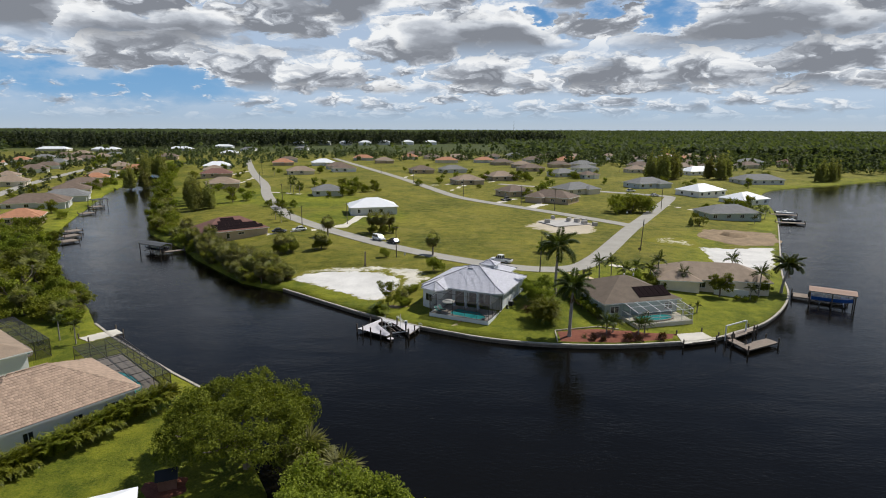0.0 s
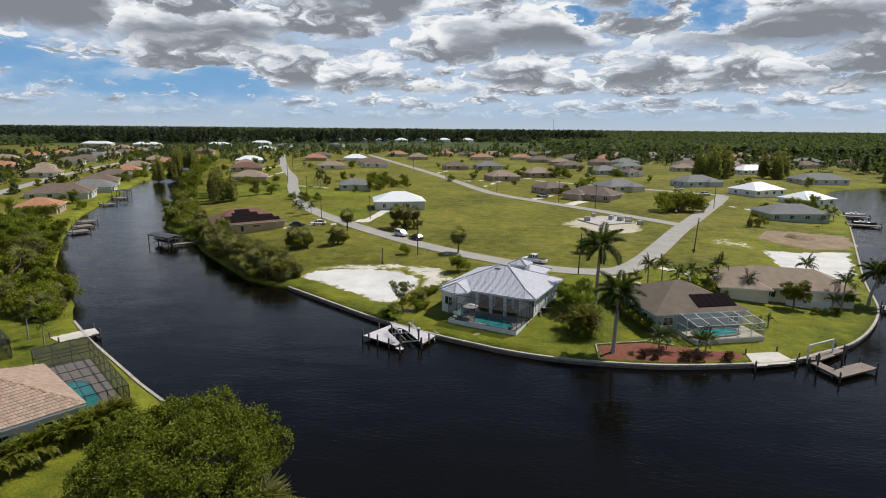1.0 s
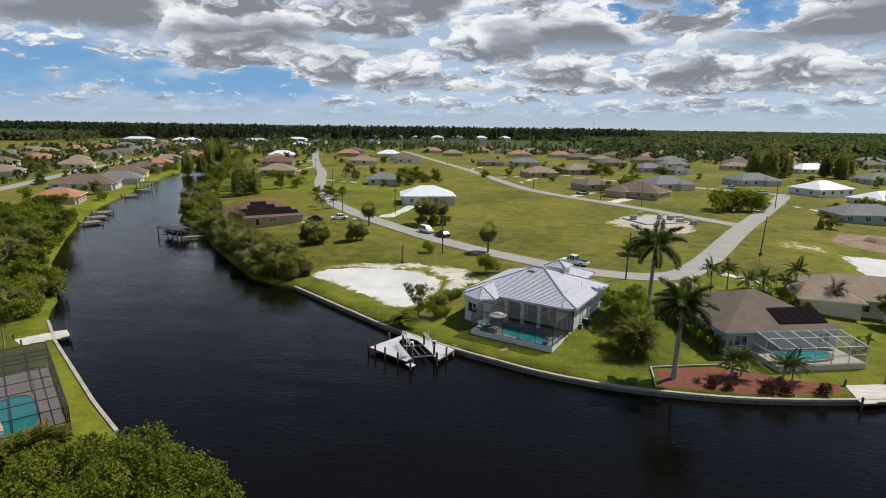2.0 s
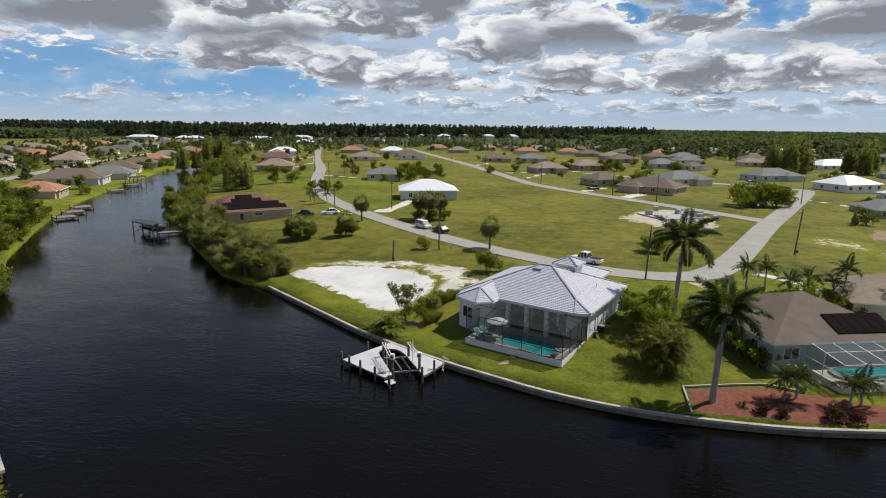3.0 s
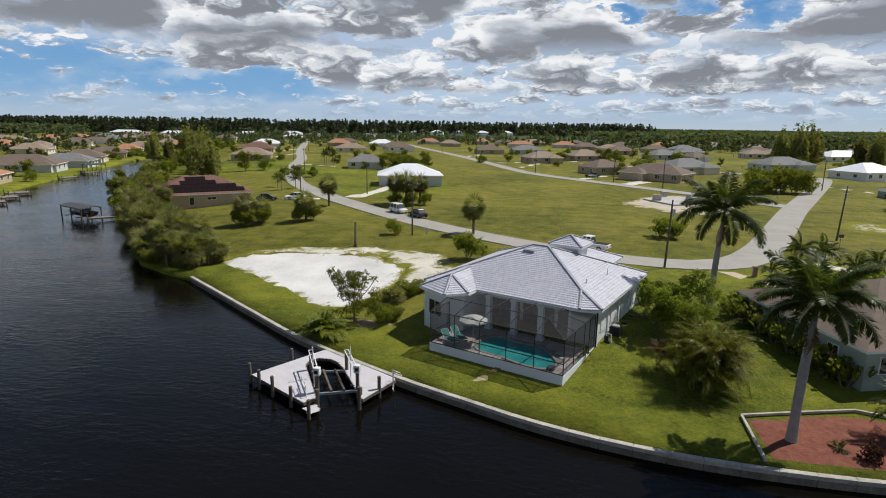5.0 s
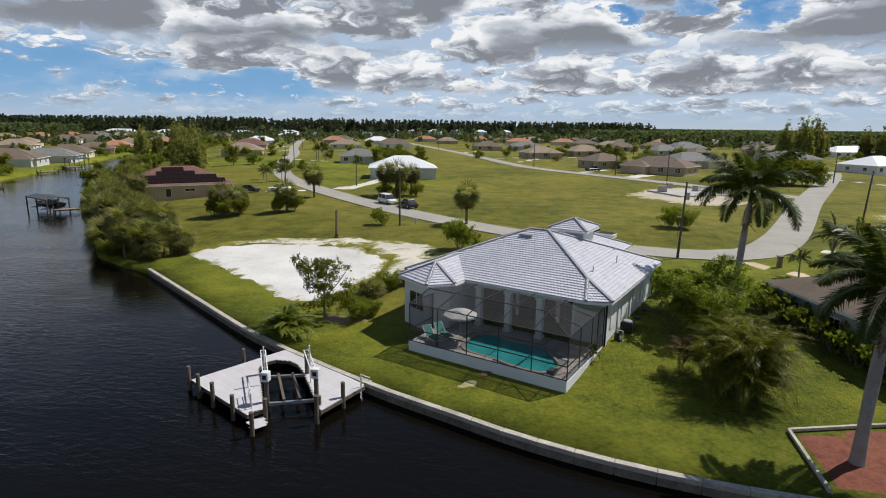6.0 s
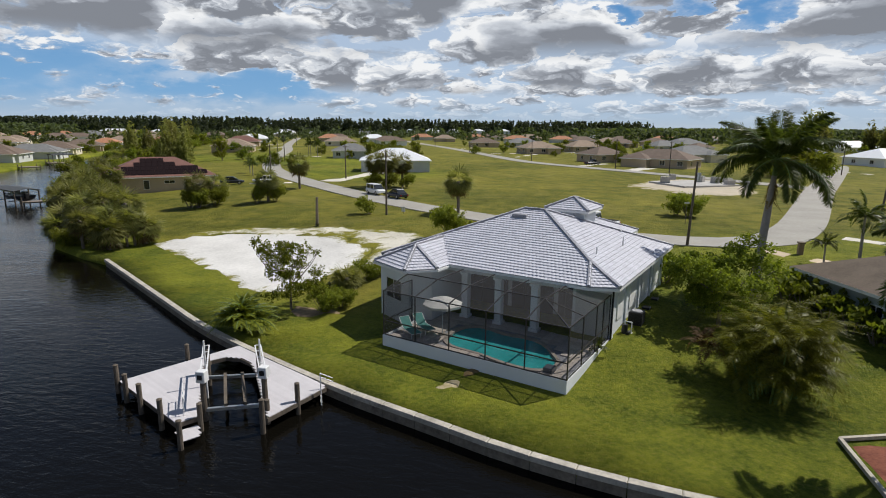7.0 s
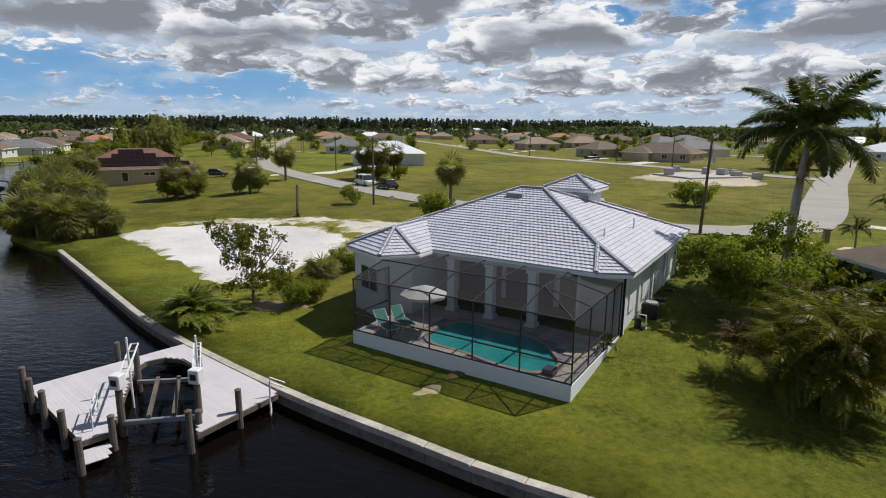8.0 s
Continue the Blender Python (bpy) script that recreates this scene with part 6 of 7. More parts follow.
# vacant lot and the far edge of the lawn
sap = empty("tree", pose(-12.2, 103.4, -1.45), "thin young tree with open branches by the seawall", "tree")
part("trunk", limbs(5.2, 0.1, 3.0, 9), BARK, sap)
put_mesh("crown", leaf_cloud(lobes(34, 3.0, 1.1, 5.1, 0.62), 7600, 0.085, LEAF, tufts=6), sap)
pal = empty("palm_clump", pose(-13.4, 98.9, -1.5) @ Matrix.Diagonal((1.25, 1.25, 1.2, 1)), "bushy young palm clump at the seawall corner", "palm")
me, ribs = palm_crown(80, 2.4, 0.8, 1.3, 30, 0.5, LEAF_YELLOW, 0.25, tilt=1.05)
put_mesh("fronds", me, pal)
part("midrib", ribs, ROYALGREEN, pal)
for x, y, s in ((-9.7, 103.2, 0.62), (-8.6, 104.0, 0.5), (-9.1, 111.6, 0.55), (-7.9, 113.0, 0.5)):
    plant(FINE[0], x, y, s, x * 40, label="rounded green garden shrub beside the sandy lot")
plant(SABAL[0], -10.2, 109.6, 0.72, 10, 0.8, "stemless round fan palm beside the sandy lot")
plant(YOUNG, -11.6, 109.0, 0.6, 0, 0.8)
plant(FINE[1], -4.6, 126.4, 1.1, 30, label="wide dark green shrub beside the road")
plant(SABAL[1], -6.1, 142.3, 1.12, label="tall cabbage palm standing beside the road")
plant(BUSH[2], -17.7, 139.4, 0.7)
plant(FINE[0], 24.2, 146.3, 1.0, label="round green shrub on the corner of the field")
plant(BUSH[1], 23.0, 147.8, 0.8)
for x, y, s in ((-24.3, 171, 1.3), (-27, 173, 1.2), (-22, 174, 1.15)):
    plant(SABAL[1], x, y, s, x)
for x, y, s in ((-24, 170, 0.9), (-27.5, 171, 0.85), (-21, 172, 0.8)):
    plant(BUSH[2], x, y, s, x * 7)
for x, y, s in ((-47.5, 146.5, 1.15), (-45.5, 148.5, 1.0), (-37.2, 149, 1.1), (-39.6, 166, 1.15)):
    plant(SABAL[1], x, y, s, x, 0.9 if y < 160 else 0.0)
for x, y, s in ((-48.8, 146, 1.0), (-46.8, 145.2, 0.95), (-44.6, 146.5, 0.95), (-38.2, 147.6, 0.9), (-36, 149.0, 0.8)):
    plant(FINE[1], x, y, s, x * 5)
stump = empty("dead_palm_trunk", pose(-21.9, 131.6, gz(-21.9, 131.6)), "bare dead palm trunk in the grass", "tree trunk")
part("trunk", rod((0, 0, -0.2), (0.1, 0, 3.6), 0.22, 0.16, 8), BARK, stump)
plant(YOUNG, -21.9, 131.4, 0.6, 0, 0.9)
for x, y, s in ((60, 219, 1.7), (65, 220, 2.1), (70, 222, 1.9), (63, 225, 2.0), (68, 226, 2.0), (74, 222, 1.5)):
    plant(BUSH[int(x) % 3], x, y, s, x * 9, label="big dark green thicket at the road corner")

# canal banks: shrubs and cabbage palms
def bank(line, d0, d1, n, kinds, smin, smax, side):
    p = np.array(dense(line, 2.0))
    o = offset_line(p, side)
    dvec = o - p
    for k in range(n):
        i = rng.integers(len(p))
        q = p[i] + dvec[i] * rng.uniform(d0, d1)
        kind = kinds[rng.integers(len(kinds))]
        plant(kind, float(q[0]), float(q[1]), float(rng.uniform(smin, smax)), float(rng.uniform(0, 360)), 0.2)


bank([(-40.5, 116.5)] + WEST_SHORE[:3], 0.2, 7.0, 84, FINE + [SABAL[0], SABAL[1], SABAL[1], SABAL[1]], 0.75, 1.15, -1)
bank(WEST_SHORE[2:5], 0.5, 8.5, 60, BUSH + [SABAL[0], SABAL[1], SMALL[0]], 0.7, 1.3, -1)
bank(WEST_SHORE[4:9], 1.0, 9.0, 50, BUSH + SMALL, 0.8, 1.5, -1)
bank(WEST_BANK[7:11], 0.5, 18.0, 120, BUSH + [OAKS[0], SABAL[1], SMALL[1]], 0.8, 1.35, -1)
bank([(-76, 106), (-70, 99.5), (-64.5, 93)], 0.0, 9.0, 26, BUSH + [SABAL[0]], 0.7, 1.1, -1)
bank(WEST_BANK[1:5], 2.0, 10.0, 26, SMALL + BUSH, 0.7, 1.2, -1)
for x, y, s in ((-108, 223, 1.0), (-112, 231, 1.1), (-117, 239, 1.05), (-121, 246, 1.0), (-104, 226, 0.9), (-126, 252, 0.8)):
    plant(PINE[int(-x) % 2], x, y, s, x * 11)
for x, y, s in ((-182, 300, 1.0), (-186, 306, 1.05), (-179, 308, 0.9), (-215, 372, 1.2), (-219, 382, 1.3), (-212, 384, 1.2), (-224, 392, 1.1), (-216, 395, 1.2)):
    plant(PINE[int(-x) % 2], x, y, s, x * 13)
for x, y, s in ((-100, 240, 1.3), (-96, 246, 1.2), (-72, 222, 0.8), (-75, 226, 0.75), (-80, 229, 0.7), (-69, 226, 0.7)):
    plant(SMALL[int(-x) % 3], x, y, s, x * 3)
for x, y in ((-62, 190), (-66, 196), (-60, 194)):
    plant(FOX[0], x, y, 0.9, x)

# gardens behind the white house
for x, y, s, k in ((31.5, 118.5, 1.0, 1), (34.5, 120.5, 0.9, 1), (37, 119, 0.95, 0), (40, 121, 1.0, 0), (42.5, 119.5, 1.0, 0), (45, 122, 1.0, 1), (29.5, 120, 0.6, 0), (49, 118, 1.0, 0), (63.5, 128, 1.05, 1)):
    plant(FOX[k], x, y, s * 1.12, x * 17)
for x, y in ((24.2, 106.5), (24.8, 104.8), (25.4, 103.0), (26.0, 101.2), (26.6, 99.4), (27.2, 97.8), (23.4, 108.4), (22.8, 109.8)):
    plant(LOWB[int(x * 10) % 2], x, y, 1.6, x * 31)
for x, y in ((26.8, 90.6), (28.0, 91.2), (32.0, 90.3), (33.2, 90.9)):
    plant(FOX[0], x, y, 0.95, x * 23, 0.6, "small feather palm in the red mulch bed")
bushr = keep(bush_model("shrub", 0.9, 1.1, 360, 0.12, LEAF_RED, "dark red-leaved shrub in the mulch bed"))
for x, y, s in ((24.0, 87.6, 0.9), (25.6, 87.4, 0.8), (29.6, 87.6, 1.2), (31.2, 87.3, 1.0), (35.2, 88.0, 1.2)):
    plant(bushr, x, y, s, x * 19)
plant(YOUNG, 22.6, 88.4, 0.7, 0, 1.0, "fallen-looking low cycad in the mulch bed")
BALL = keep(tree_model("tree", 5.2, 2.0, 7000, 0.12, LEAF, "round clipped shade tree on the back lawn", lob=16, low=0.34))
plant(BALL, 55.0, 113.4, 1.05, 40)
plant(FOX[1], 63.2, 114.2, 1.25, 10)
plant(BALL, 64.8, 115.4, 0.75, 130)
plant(FOX[0], 60.6, 112.2, 0.8)
for x, y in ((59, 110.5), (61, 110.8), (57.5, 111)):
    plant(LOWB[0], x, y, 0.9, x * 9)
for x, y in ((44.5, 101.5), (46.5, 103)):
    plant(YOUNG, x, y, 0.9, x)
for x, y, s in ((48, 120.5, 0.9), (50, 122.0, 0.8), (52, 123.5, 0.8), (44.5, 116.5, 1.0)):
    plant(LOWB[1], x, y, s * 1.3, x * 7)
for x, y, s in ((36, 117.5, 0.8), (39, 118.5, 0.9), (42, 117.5, 0.8), (46, 119.5, 0.7), (33.5, 117, 0.6)):
    plant(BUSH[int(x) % 3], x, y, s, x * 21, label="leafy green garden shrub behind the taupe-roofed house")
plant(SMALL[0], 82.5, 196, 0.9)
plant(PINE[0], 78.5, 193, 0.3, 0)
for x, y, s in ((112, 214, 1), (116, 219, 1.1), (113, 224, 0.9), (106, 206, 0.8), (118, 228, 1.0)):
    plant(FOX[int(x) % 2], x, y, s, x * 5)
for x, y, s in ((116, 240, 1.2), (121, 245, 1.1), (109, 236, 1.0), (96, 226, 0.8)):
    plant(SMALL[int(x) % 3], x, y, s, x * 5)
for x, y, s in ((-82, 306, 1.0), (-76, 300, 0.9), (-50, 283, 1.0), (-46, 288, 1.1), (-43, 281, 0.9), (-56, 296, 1.1), (-60, 302, 1.2), (-68, 312, 1.1), (-26, 318, 0.9), (-84, 286, 0.8), (8, 306, 0.6), (30, 352, 1.2), (33, 356, 1.3), (37, 350, 1.0), (48, 322, 1.0)):
    plant(SMALL[int(abs(x)) % 3], x, y, s, x * 15)
for x, y in ((-84, 275), (-87, 280), (-80, 272), (-91, 300), (-95, 306)):
    plant(FOX[1], x, y, 1.1, x)
for x, y, s in ((124, 362, 1.5), (130, 367, 1.6), (118, 368, 1.4), (127, 374, 1.5), (135, 372, 1.3), (162, 370, 1.3), (167, 375, 1.35), (158, 378, 1.2), (226, 372, 1.2), (234, 376, 1.2), (242, 384, 1.1)):
    plant(PINE[int(x) % 2], x, y, s, x * 15)

for k in range(90):
    x, y = float(rng.uniform(-360, -120)), float(rng.uniform(150, 600))
    if x > -0.42 * y - 85 or in_water([(x, y)])[0] or shore_distance([(x, y)])[0] < 3:
        continue
    if np.hypot(np.array(ROAD_W)[:, 0] - x, np.array(ROAD_W)[:, 1] - y).min() > 8:
        plant(SMALL[k % 3] if k % 4 else BUSH[0], x, y, float(rng.uniform(0.7, 1.4)), k * 31.0)

# trees scattered round the far houses
for x, y, w, d, *_ in FAR_HOUSES:
    if y > 430:
        continue
    for k in range(3):
        a = rng.uniform(0, 6.283)
        q = rng.uniform(0.75, 1.3) * w
        px_, py_ = x + q * math.cos(a), y + q * math.sin(a)
        if in_water([(px_, py_)])[0] or shore_distance([(px_, py_)])[0] < 2:
            continue
        if min(np.hypot(np.array(dense(r, 4.0))[:, 0] - px_, np.array(dense(r, 4.0))[:, 1] - py_).min() for r in (ROAD_A, ROAD_B, ROAD_W)) < 6:
            continue
        kind = (SMALL + SMALL + [FOX[1], BUSH[0]])[rng.integers(8)]
        plant(kind, px_, py_, float(rng.uniform(0.6, 1.25)), float(rng.uniform(0, 360)))

# the near bank: spreading trees over the shore, a clipped hedge along the house
near_tree = empty("tree", pose(-19.0, 49.5, -1.5), "huge spreading green shade tree on the near bank", "tree")
part("trunk", limbs(6.5, 0.4, 8.0, 8), BARK, near_tree)
blobs = [(-7, 3.5, 4.4, 2.6, 2.6, 2.0), (-4, 5.5, 4.8, 2.6, 2.6, 2.1), (-1, 5.0, 5.6, 2.8, 2.8, 2.2), (2.5, 4.0, 5.0, 2.6, 2.6, 2.1), (-5, 1, 5.6, 2.9, 2.9, 2.1), (0, 1, 6.2, 3, 3, 2.1), (4, 0, 4.8, 2.9, 2.9, 2.2), (-2, -3, 5.2, 3, 3, 2.2), (3, -4, 4.6, 3, 3, 2.2), (-6, -2, 3.8, 2.6, 2.6, 2.2), (6.5, -3, 3.6, 2.6, 2.6, 2.1), (-2.2, 7.6, 3.6, 2.4, 2.4, 1.9), (1.4, 7.0, 3.6, 2.3, 2.3, 1.9), (4.2, 4.6, 3.4, 2.2, 2.2, 1.8)]
put_mesh("crown", leaf_cloud(blobs, 62000, 0.125, LEAF, tufts=22), near_tree)
near_b = empty("tree", pose(-8.5, 40.0, -1.5), "thick green waterside tree on the near bank", "tree")
part("trunk", limbs(4.5, 0.3, 6.0, 7), BARK, near_b)
blobs = [(-2, 2, 3.4, 2.6, 2.6, 2.0), (1.5, 2.5, 3.2, 2.5, 2.5, 2.0), (4.5, 1.5, 2.4, 2.4, 2.4, 1.9), (2.5, -2, 3.2, 2.8, 2.8, 2.0), (6.5, 0.5, 2.2, 2.5, 2.5, 1.9), (8.5, -1.0, 1.6, 2.3, 2.3, 1.8), (-2, -3, 3.6, 2.8, 2.8, 2.0), (5.5, -5, 2.4, 2.6, 2.6, 2.0)]
put_mesh("crown", leaf_cloud(blobs, 46000, 0.12, LEAF_BUSH, tufts=22), near_b)
for x, y, s in ((-11.5, 46.5, 1.3), (-8.0, 44.5, 1.15)):
    plant(SABAL[1], x, y, s, x * 13, 1.2, "cabbage palm among the trees on the near bank")
HEDGE = np.linspace((-33.8, 62.0), (-43.5, 40.0), 22)
for k, (x, y) in enumerate(HEDGE):
    o = empty("areca_palm", pose(float(x), float(y), -1.5, 0, 0, k * 47) @ Matrix.Diagonal((1.25, 1.25, 1.5, 1)), "yellow-green areca palm in a hedge beside the house", "palm", "areca palm hedge")
    if k < 3:
        me, ribs = palm_crown(34, 2.2, 0.8, 1.0, 22, 0.5, LEAF_YELLOW, 0.2, tilt=1.0)
        me2 = me
        put_mesh("fronds", me, o, Matrix.Translation((0, 0, 0.5)))
        part("stem", ribs, ROYALGREEN, o)
        first = o
    else:
        put_mesh("fronds", me2, o, Matrix.Translation((0, 0, 0.5)))
for m in models:
    for o in list(m.children_recursive) + [m]:
        bpy.data.objects.remove(o)

# ---- woods in the distance ----


def woods(name, n, region, hmin, hmax, puffs, size, material, label):
    pts = region(n)
    pts = pts[~in_water(pts)]
    pts = pts[shore_distance(pts) > 6]
    hs = rng.uniform(hmin, hmax, len(pts))
    C, U, V = [], [], []
    for k in range(puffs):
        s = size * rng.uniform(0.7, 1.3, len(pts))
        f = rng.uniform(0.15, 1.0, len(pts))
        sp = size * 1.1 * (1.15 - f)
        c = np.stack([pts[:, 0] + rng.normal(size=len(pts)) * sp, pts[:, 1] + rng.normal(size=len(pts)) * sp, hs * f], 1)
        nrm = rng.normal(size=(len(pts), 3)) * 0.8 + np.array([0.3, -0.3, 1.1])
        t = rng.normal(size=(len(pts), 3))
        u = np.cross(nrm, t)
        u /= np.linalg.norm(u, axis=1)[:, None]
        w = np.cross(nrm, u)
        w /= np.linalg.norm(w, axis=1)[:, None]
        C.append(c)
        U.append(u * s[:, None] * 0.7)
        V.append(w * s[:, None] * 0.45)
    me = quads_mesh(name, np.concatenate(C), np.concatenate(U), np.concatenate(V), material)
    return tagged(new(name, me), label, "woodland", kind="stuff")


def region_main(n):
    y = 640 + (rng.uniform(0, 1, n) ** 2.0) * 3400
    x = rng.uniform(-1, 1, n) * (y * 0.95 + 150)
    p = np.stack([x, y], 1)
    clear = (np.abs(p[:, 0] + 180) < 190) & (p[:, 1] < 1060) & (p[:, 1] > 880)
    clear |= (p[:, 0] < 60) & (p[:, 0] > -640) & (p[:, 1] < 1080) & (rng.uniform(0, 1, n) < 0.95)
    clear |= (p[:, 0] < 230) & (p[:, 1] < 760) & (p[:, 0] > -560) & (rng.uniform(0, 1, n) < 0.85)
    return p[~clear]


def region_left(n):
    x = rng.uniform(-1700, 180, n)
    y = np.interp(x, (-700, -420, -330, -60, 180), (800, 800, 880, 1090, 1090)) + rng.uniform(0, 140, n)
    return np.stack([x, y], 1)


def region_right(n):
    x = rng.uniform(60, 900, n)
    y = 480 + np.abs(x - 120) * 0.25 + rng.uniform(0, 1, n) ** 1.5 * 500
    p = np.stack([x, y], 1)
    return p[rng.uniform(0, 1, len(p)) < 0.75]


def region_east(n):
    s = rng.uniform(0, 1, n)
    x = 240 + s * 700
    y = 388 + (x - 240) * 0.56 + rng.uniform(6, 60, n)
    return np.stack([x, y], 1)


def region_mid(n):
    p = np.stack([rng.uniform(-380, 330, n), rng.uniform(430, 720, n)], 1)
    keep_ = (p[:, 1] > 540) | (np.abs(p[:, 0]) > 170)
    return p[keep_]


woods("woodland", 26000, region_main, 7, 12, 12, 4.2, LEAF_FAR, "flat dark green woodland reaching to the horizon")
woods("tree_belt", 3400, region_left, 14, 24, 40, 2.8, LEAF_BELT, "tall dark casuarina belt behind the far houses")
woods("scrub_woodland", 2400, region_right, 5, 10, 34, 1.9, LEAF_FAR, "mixed green scrub woodland beyond the houses")
woods("lake_woodland", 520, region_east, 7, 13, 44, 2.0, LEAF_FAR, "dark green trees along the lake shore")
woods("garden_trees", 1250, region_mid, 3, 8, 40, 1.3, LEAF_FAR, "scattered garden trees among the distant houses")

def region_canal(n):
    p = np.stack([rng.uniform(-470, -130, n), rng.uniform(215, 650, n)], 1)
    p = p[p[:, 0] < -0.42 * p[:, 1] - 85]
    rw = np.array(dense(ROAD_W, 5.0))
    hs = np.array([h[:2] for h in FAR_HOUSES])
    ok = [np.hypot(rw[:, 0] - x, rw[:, 1] - y).min() > 6 and np.hypot(hs[:, 0] - x, hs[:, 1] - y).min() > 11.5 for x, y in p]
    return p[np.array(ok)]


woods("canal_gardens", 1500, region_canal, 2.5, 6.0, 34, 1.2, LEAF_FAR, "garden trees and hedges among the canal houses")

# ---- lots, drives, beds ----


def patch(name, poly, material, label, category, lift=0.09, jitter=0.5, step=1.6, seed=0, kind="structure"):
    """An irregular bare patch that lies on the ground, its rim sunk into the grass."""
    q = dense(list(poly) + [poly[0]], step)[:-1]
    edge = []
    for k, (x, y) in enumerate(q):
        edge.append((x + jitter * noise.noise((x * 0.5, y * 0.5, seed)) * 1.6, y + jitter * noise.noise((x * 0.5, y * 0.5, seed + 9)) * 1.6))
    x0, x1 = min(p[0] for p in edge), max(p[0] for p in edge)
    y0, y1 = min(p[1] for p in edge), max(p[1] for p in edge)
    ins = []
    ea = np.array(edge)
    for x in np.arange(x0, x1, step):
        for y in np.arange(y0, y1, step):
            if inside((x, y), edge) and np.hypot(ea[:, 0] - x, ea[:, 1] - y).min() > step * 0.5:
                ins.append((float(x), float(y)))
    n = len(edge)
    v, e, f, *_ = delaunay_2d_cdt([Vector(p) for p in edge + ins], [(k, (k + 1) % n) for k in range(n)], [], 0, 1e-4)
    xy = np.array([(p.x, p.y) for p in v])
    z = ground_z(xy)
    d = np.hypot(xy[:, None, 0] - ea[None, :, 0], xy[:, None, 1] - ea[None, :, 1]).min(1)
    z = z + np.where(d < 0.05, -0.09, lift) + np.array([noise.noise((a * 0.6, b * 0.6, 3)) * 0.03 for a, b in xy])
    core = np.clip(d / 3.0, 0, 1)
    tri = [t for t in f if inside((sum(v[i].x for i in t) / len(t), sum(v[i].y for i in t) / len(t)), edge)]
    ob = pmesh(name, [(a, b, c) for (a, b), c in zip(xy, z)], tri, material, smooth=True)
    ob.data.attributes.new("core", "FLOAT", "POINT").data.foreach_set("value", core.astype(np.float32))
    return tagged(ob, label, category, kind=kind)


patch("sand_lot", [(-37.8, 121.5), (-36.2, 127.5), (-29, 128.5), (-17.5, 127.5), (-11.5, 121.5), (-11.2, 114.5), (-13.2, 108.0), (-15.8, 105.3), (-22, 110.0), (-30, 115.8)], SAND, "bright white sand fill on a vacant lot", "sand", 0.12, 0.35)
patch("thin_sand", [(-38, 129), (-30, 132.5), (-18, 132), (-7, 128), (-4.5, 121), (-7.5, 114.5), (-12, 113), (-12, 121), (-18, 126.5), (-30, 127.5), (-37, 126)], SAND_THIN, "thin white sand scattered through the grass", "sand", 0.06, 0.8)
patch("sand_lot", [(68.5, 161), (88.5, 165), (93.0, 165.5), (80.0, 139.5), (74.5, 133.5), (70, 138), (66, 143)], SAND, "white sand fill on a lot by the lake", "sand", 0.12, 0.7)
patch("dirt_patch", [(74, 176), (80, 190), (92, 193), (104, 189), (99, 174), (93, 167), (82, 167)], DIRT, "turned brown dirt beside the sand lot", "dirt", 0.14, 1.0)
patch("dirt_heap", [(83, 182), (90, 185), (93, 181), (87, 177)], DIRT, "heap of brown dirt on the vacant lot", "dirt", 1.3, 0.5)
patch("thin_sand", [(54, 166), (62, 174), (72, 170), (70, 160), (60, 158)], SAND_SPARSE, "thin scattered white sand in the grass", "sand", 0.06, 1.0)
patch("mulch_bed", [(18.3, 91.4), (26.0, 93.7), (29.4, 92.6), (39.0, 91.5), (37.5, 88.5), (27, 86.2), (18.0, 86.2)], MULCH, "red mulch garden bed beside the seawall", "garden bed", 0.12, 0.05, 1.2)
kerb = empty("bed_edging", pose(0, 0, 0), "pale concrete edging round the mulch bed", "edging", kind="structure")
for a, b in (((18.0, 86.2), (18.3, 91.5)), ((18.3, 91.5), (22.2, 92.7)), ((22.2, 92.7), (26.0, 93.8)), ((26.0, 93.8), (29.4, 92.7))):
    part("edging_stone", add_bar(bmesh.new(), (*a, -1.36), (*b, -1.36), 0.16), WHITECAP, kerb)
SOIL = mat("red_brown_sandy_soil", (0.26, 0.15, 0.075), 0.95, scale=1.5, fine=8.0, bump=0.6, col2=(0.10, 0.085, 0.02))
patch("bare_patch", [(1.0, 95.4), (1.6, 96.6), (2.6, 96.5), (2.9, 95.6), (2.3, 94.6), (1.3, 94.3)], SOIL, "bare red-brown soil in the lawn", "soil", 0.10, 0.5, 0.3)
patch("bare_patch", [(0.3, 93.0), (0.7, 93.9), (1.5, 94.1), (1.7, 93.4), (1.0, 92.8)], mat("pale_spilt_sand", (0.50, 0.42, 0.28), 0.95, scale=2.0, fine=9.0, bump=0.5, col2=(0.20, 0.16, 0.05)), "pale spilt sand in the lawn", "soil", 0.08, 0.5, 0.3)
patch("mulch_bed", [(-12.8, 102.6), (-11.2, 101.6), (-8.0, 102.6), (-9.0, 104.8), (-12.5, 104.8)], DIRT, "brown bark mulch under the young tree", "garden bed", 0.06, 0.4, 0.8)
patch("bare_patch", [(-30.5, 56.0), (-28.0, 57.0), (-27.5, 54.5), (-29.8, 53.6)], DIRT, "bare brown soil in the near lawn", "soil", 0.05, 0.4, 0.8)
patch("mulch_bed", [(-28.5, 46.5), (-24.5, 48.5), (-22.5, 45.0), (-26.5, 43.0)], MULCH, "red mulch round a garden play house", "garden bed", 0.06, 0.3, 0.8)
play = empty("play_house", pose(-25.4, 46.0, -1.45, 0, 0, 25), "small dark red garden play house on mulch", "play house")
part("wall", box(-0.8, 0.8, -0.7, 0.7, 0, 1.2), ROOFS["red"], play)
